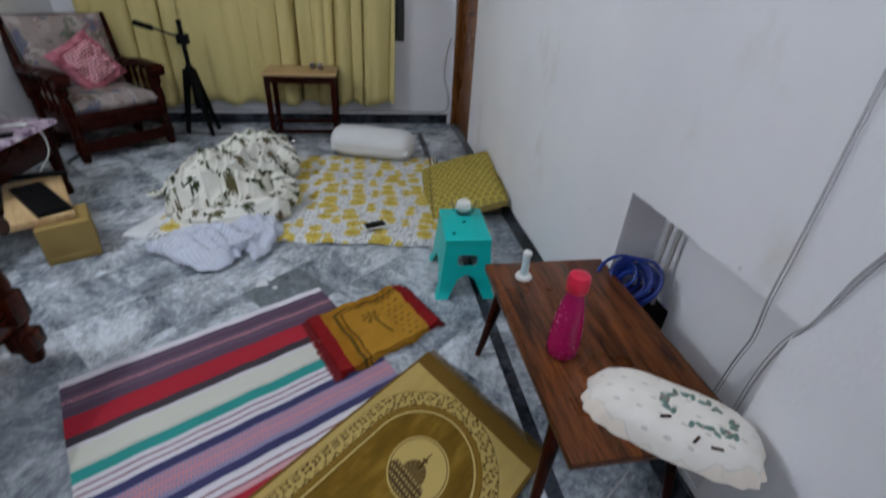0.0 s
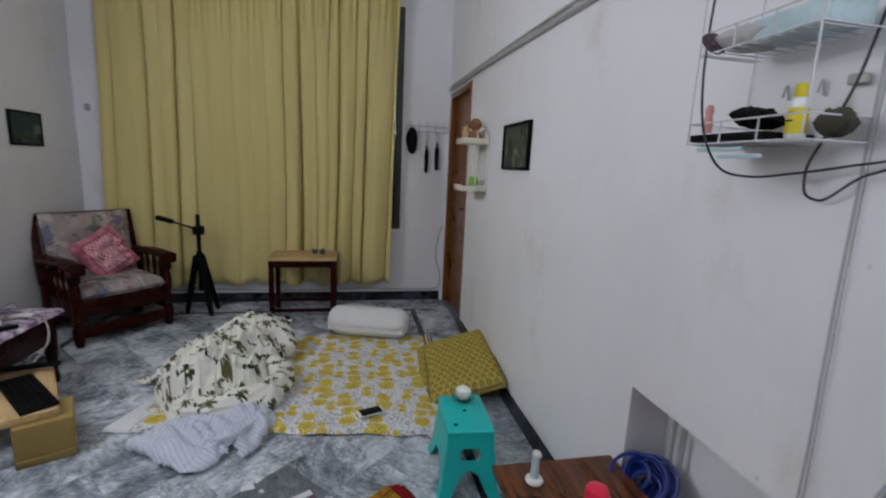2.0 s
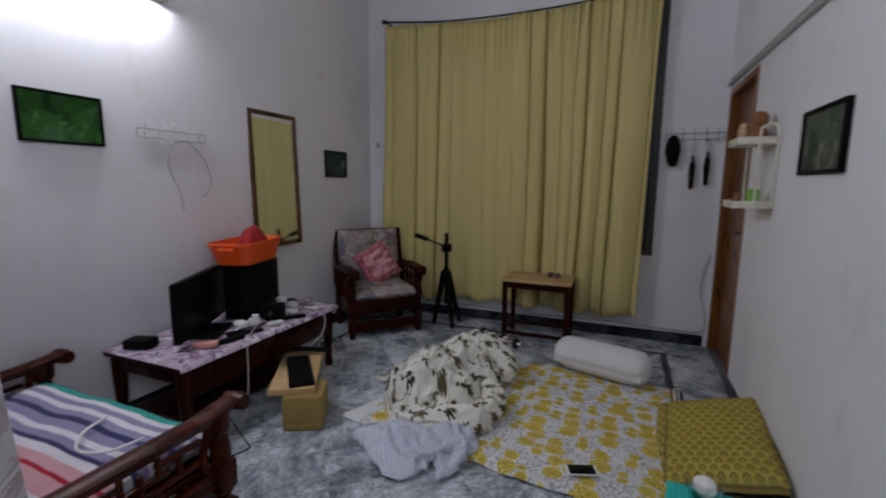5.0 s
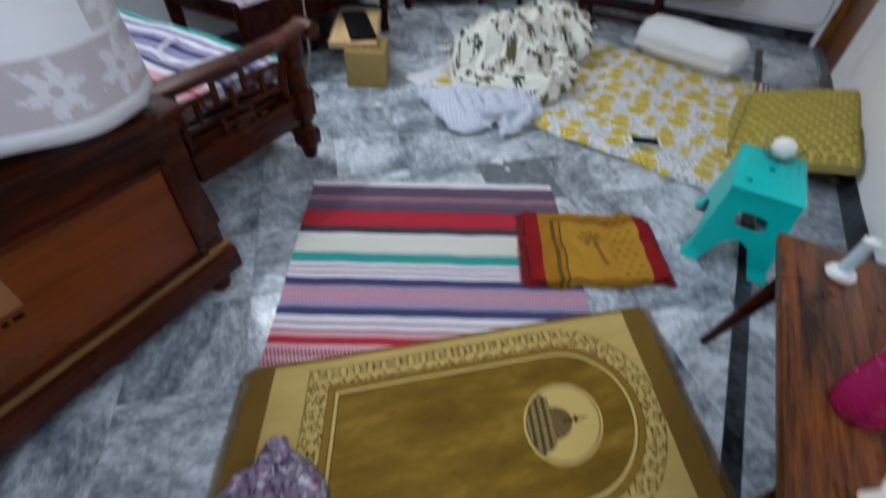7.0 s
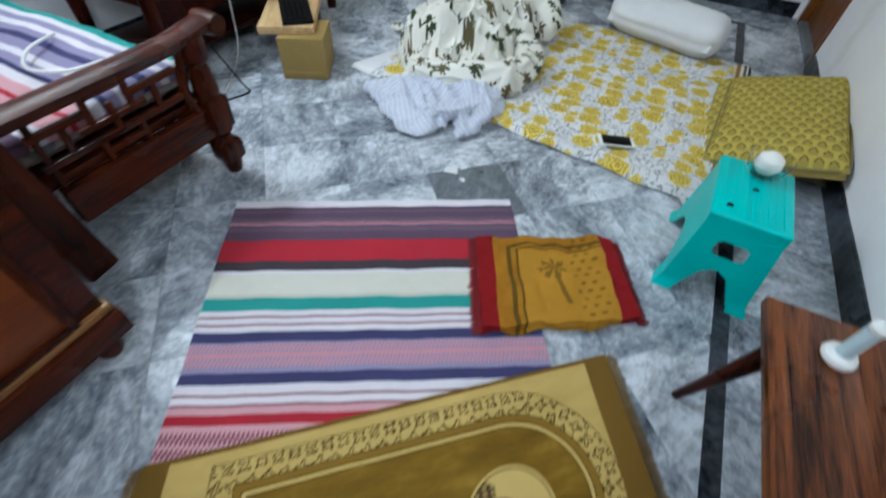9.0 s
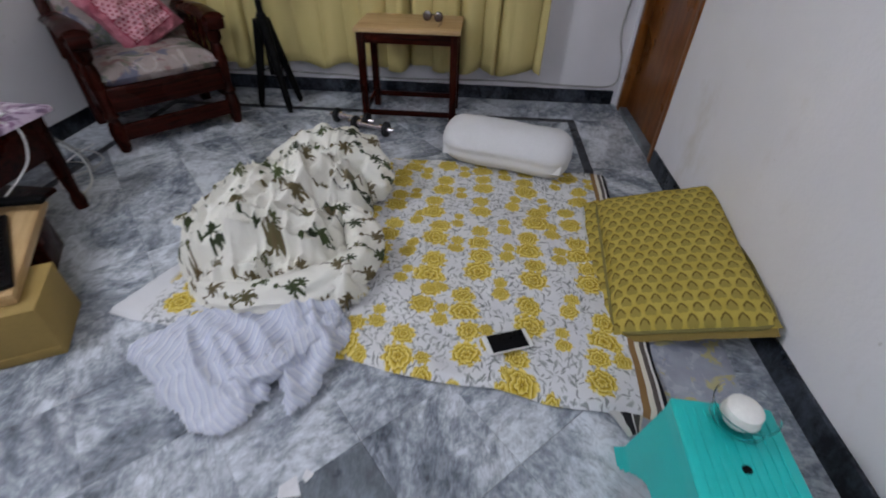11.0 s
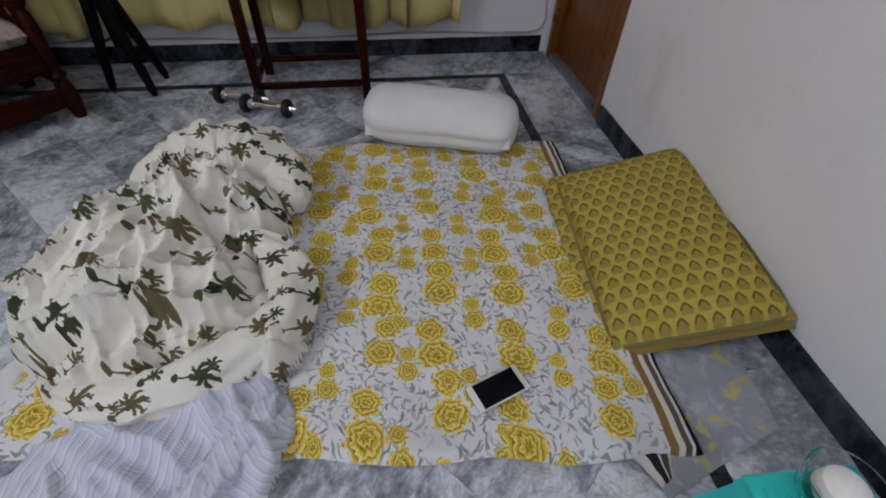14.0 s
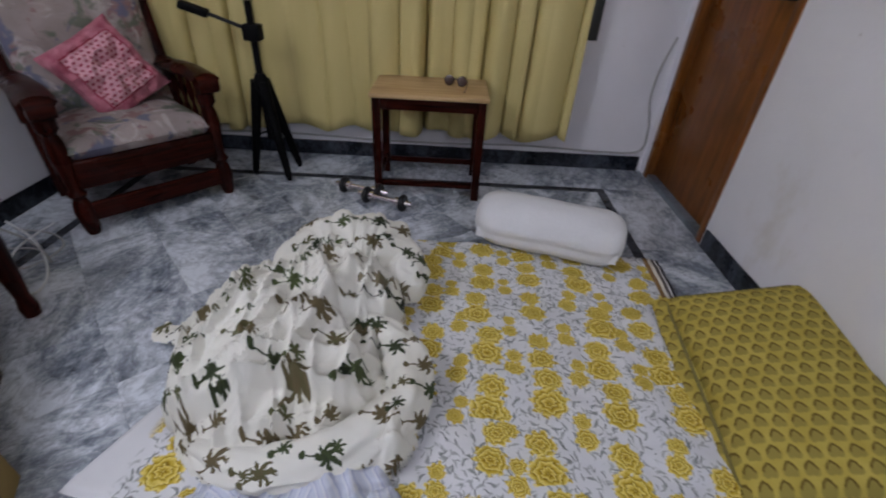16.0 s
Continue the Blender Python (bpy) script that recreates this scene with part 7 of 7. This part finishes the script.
single("black_cable", cable([(-0.03, -3.90, 1.95), (-0.03, -3.86, 1.75), (-0.03, -3.83, 1.60), (-0.04, -3.80, 1.50), (-0.04, -3.775, 1.44), (-0.03, -3.77, 1.39), (-0.02, -3.785, 1.375), (-0.02, -3.81, 1.38), (-0.02, -3.86, 1.42), (-0.02, -3.93, 1.455), (-0.02, -4.05, 1.58)], 0.0026), plain("dark_grey_cable", (0.022, 0.024, 0.028), 0.5), "black cable looping below the wire rack", "cable")
single("black_cable", cable([(-0.015, -4.10, 1.25), (-0.02, -4.04, 1.21), (-0.02, -3.99, 1.17), (-0.02, -3.985, 1.155), (-0.02, -4.03, 1.15), (-0.015, -4.1, 1.12)], 0.0034), BLACK, "short black cable end on the wall", "cable")
for z, y0, y1 in ((1.470, -3.72, -3.60), (1.455, -3.76, -3.66)):
    single("plastic_strip", block(-0.15, -0.135, y0, y1, z - 0.004, z + 0.004, 0.002), PALEBLUE, "pale blue plastic strip tucked under the wire rack", "strip")
single("wall_clip", block(-0.02, 0.0, -3.83, -3.80, 1.59, 1.61, 0.004), GREYCABLE, "grey cable clip on the wall", "clip")

# ---- white corner shelf by the door ----
cs = thing("plastic_shelf", "ivory two-tier plastic shelf holding small ornaments", "wall shelf", pose(0, 0, 0))
for z in (1.245, 1.575):
    bm = bmesh.new()
    block(-0.185, -0.001, -1.46, -1.22, z, z + 0.008, 0.003, bm)
    block(-0.188, -0.182, -1.463, -1.217, z, z + 0.038, 0.002, bm)
    block(-0.182, -0.001, -1.463, -1.457, z, z + 0.038, 0.002, bm)
    block(-0.182, -0.001, -1.223, -1.217, z, z + 0.038, 0.002, bm)
    part("tier", bm, IVORY, cs)
for y in (-1.462, -1.218):
    part("side_hoop", cable([(-0.012, y, 1.245), (-0.012, y, 1.60), (-0.015, y, 1.655), (-0.05, y, 1.675), (-0.085, y, 1.655), (-0.09, y, 1.60), (-0.09, y, 1.25)], 0.006), IVORY, cs)
toy = single("plush_toy", lathe([(0, 0), (0.03, 0.0), (0.038, 0.03), (0.028, 0.06), (0.02, 0.068), (0.032, 0.085), (0.033, 0.105), (0.018, 0.125), (0, 0.128)], 16), BROWNTOY, "small brown plush ornament on the shelf", "ornament", pose(-0.075, -1.33, 1.584) @ Matrix.Diagonal((1.35, 1.35, 1.35, 1)))
single("ornament", lathe([(0, 0), (0.025, 0.0), (0.02, 0.03), (0.028, 0.06), (0.015, 0.09), (0, 0.092)], 14), PINE, "small tan ornament on the shelf", "ornament", pose(-0.13, -1.28, 1.584) @ Matrix.Diagonal((1.2, 1.2, 1.3, 1)))
single("small_jar", lathe([(0, 0), (0.03, 0), (0.032, 0.05), (0.032, 0.09), (0, 0.092)], 16), GREENPL, "green plastic jar on the lower shelf", "jar", pose(-0.075, -1.36, 1.254))
single("small_jar", lathe([(0, 0), (0.022, 0), (0.022, 0.04), (0.012, 0.05), (0.012, 0.07), (0, 0.072)], 14), BROWNTOY, "small brown jar on the lower shelf", "jar", pose(-0.14, -1.30, 1.254))
single("small_jar", lathe([(0, 0), (0.02, 0), (0.02, 0.03), (0, 0.032)], 14), BLACK, "small black jar on the lower shelf", "jar", pose(-0.15, -1.39, 1.254))

# ---- floor pieces: diagonal tiles, black bands and border slabs ----
BX0, BX1, BY0, BY1, BW = -3.02, -0.325, -5.45, -0.315, 0.048
IN = (BX0 + BW, BX1 - BW, BY0 + BW, BY1 - BW)


def clip(poly, box):
    x0, x1, y0, y1 = box
    for axis, lim, sign in ((0, x0, 1), (0, x1, -1), (1, y0, 1), (1, y1, -1)):
        out = []
        for i, p in enumerate(poly):
            q = poly[(i + 1) % len(poly)]
            dp, dq = sign * (p[axis] - lim), sign * (q[axis] - lim)
            if dp >= 0:
                out.append(p)
            if dp * dq < 0:
                f = dp / (dp - dq)
                out.append((p[0] + f * (q[0] - p[0]), p[1] + f * (q[1] - p[1])))
        poly = out
        if len(poly) < 3:
            return []
    return poly


def tile(poly, material, lift=0.0):
    """A floor piece with its own edges, its origin at its middle."""
    cx, cy = sum(p[0] for p in poly) / len(poly), sum(p[1] for p in poly) / len(poly)
    b = bmesh.new()
    n = len(poly)
    shrink = 0.0009
    lows = [b.verts.new((p[0] - cx, p[1] - cy, -0.02)) for p in poly]
    tops = []
    for p in poly:
        d = Vector((cx - p[0], cy - p[1], 0))
        d = d.normalized() * shrink if d.length > 1e-6 else d
        tops.append(b.verts.new((p[0] - cx + d.x, p[1] - cy + d.y, 0.0)))
    b.faces.new(tops)
    for i in range(n):
        b.faces.new((lows[i], lows[(i + 1) % n], tops[(i + 1) % n], tops[i]))
    bmesh.ops.recalc_face_normals(b, faces=b.faces[:])
    ob = new("tile", finish(b, "tile", material))
    ob.location = (cx, cy, lift)
    ob.parent = floor
    return ob


ca, sa = math.cos(radians(42)), math.sin(radians(42))
G = 0.30
for i in range(-30, 14):
    for j in range(-26, 20):
        u0, v0 = -2.62 + i * G, -1.09 + j * G
        corners = [(ca * u - sa * v, sa * u + ca * v) for u, v in ((u0, v0), (u0 + G, v0), (u0 + G, v0 + G), (u0, v0 + G))]
        poly = clip(corners, IN)
        if len(poly) >= 3:
            area = abs(sum(poly[k][0] * poly[(k + 1) % len(poly)][1] - poly[(k + 1) % len(poly)][0] * poly[k][1] for k in range(len(poly)))) / 2
            if area > 0.0008:
                tile(poly, SLATE if (i, j) == (-1, -1) else MARBLE)


def rect(x0, x1, y0, y1, material, lift=0.0):
    return tile([(x0, y0), (x1, y0), (x1, y1), (x0, y1)], material, lift)


for y0, y1 in ((BY0, BY0 + BW), (BY1 - BW, BY1)):
    for k in range(4):
        x0 = BX0 + (BX1 - BX0) * k / 4
        rect(x0, x0 + (BX1 - BX0) / 4, y0, y1, BLACKSTONE)
for x0, x1 in ((BX0, BX0 + BW), (BX1 - BW, BX1)):
    for k in range(7):
        y0 = BY0 + BW + (BY1 - BY0 - 2 * BW) * k / 7
        rect(x0, x1, y0, y0 + (BY1 - BY0 - 2 * BW) / 7, BLACKSTONE)
for k in range(8):
    y0 = BY0 + (BY1 - BY0) * k / 8
    rect(BX1, RIGHT, y0, y0 + (BY1 - BY0) / 8, MARBLE)
    rect(LEFT, BX0, y0, y0 + (BY1 - BY0) / 8, MARBLE)
for k in range(6):
    x0 = LEFT + (RIGHT - LEFT) * k / 6
    rect(x0, x0 + (RIGHT - LEFT) / 6, BY1, BACK, MARBLE)
    rect(x0, x0 + (RIGHT - LEFT) / 6, SOUTH, BY0, MARBLE)
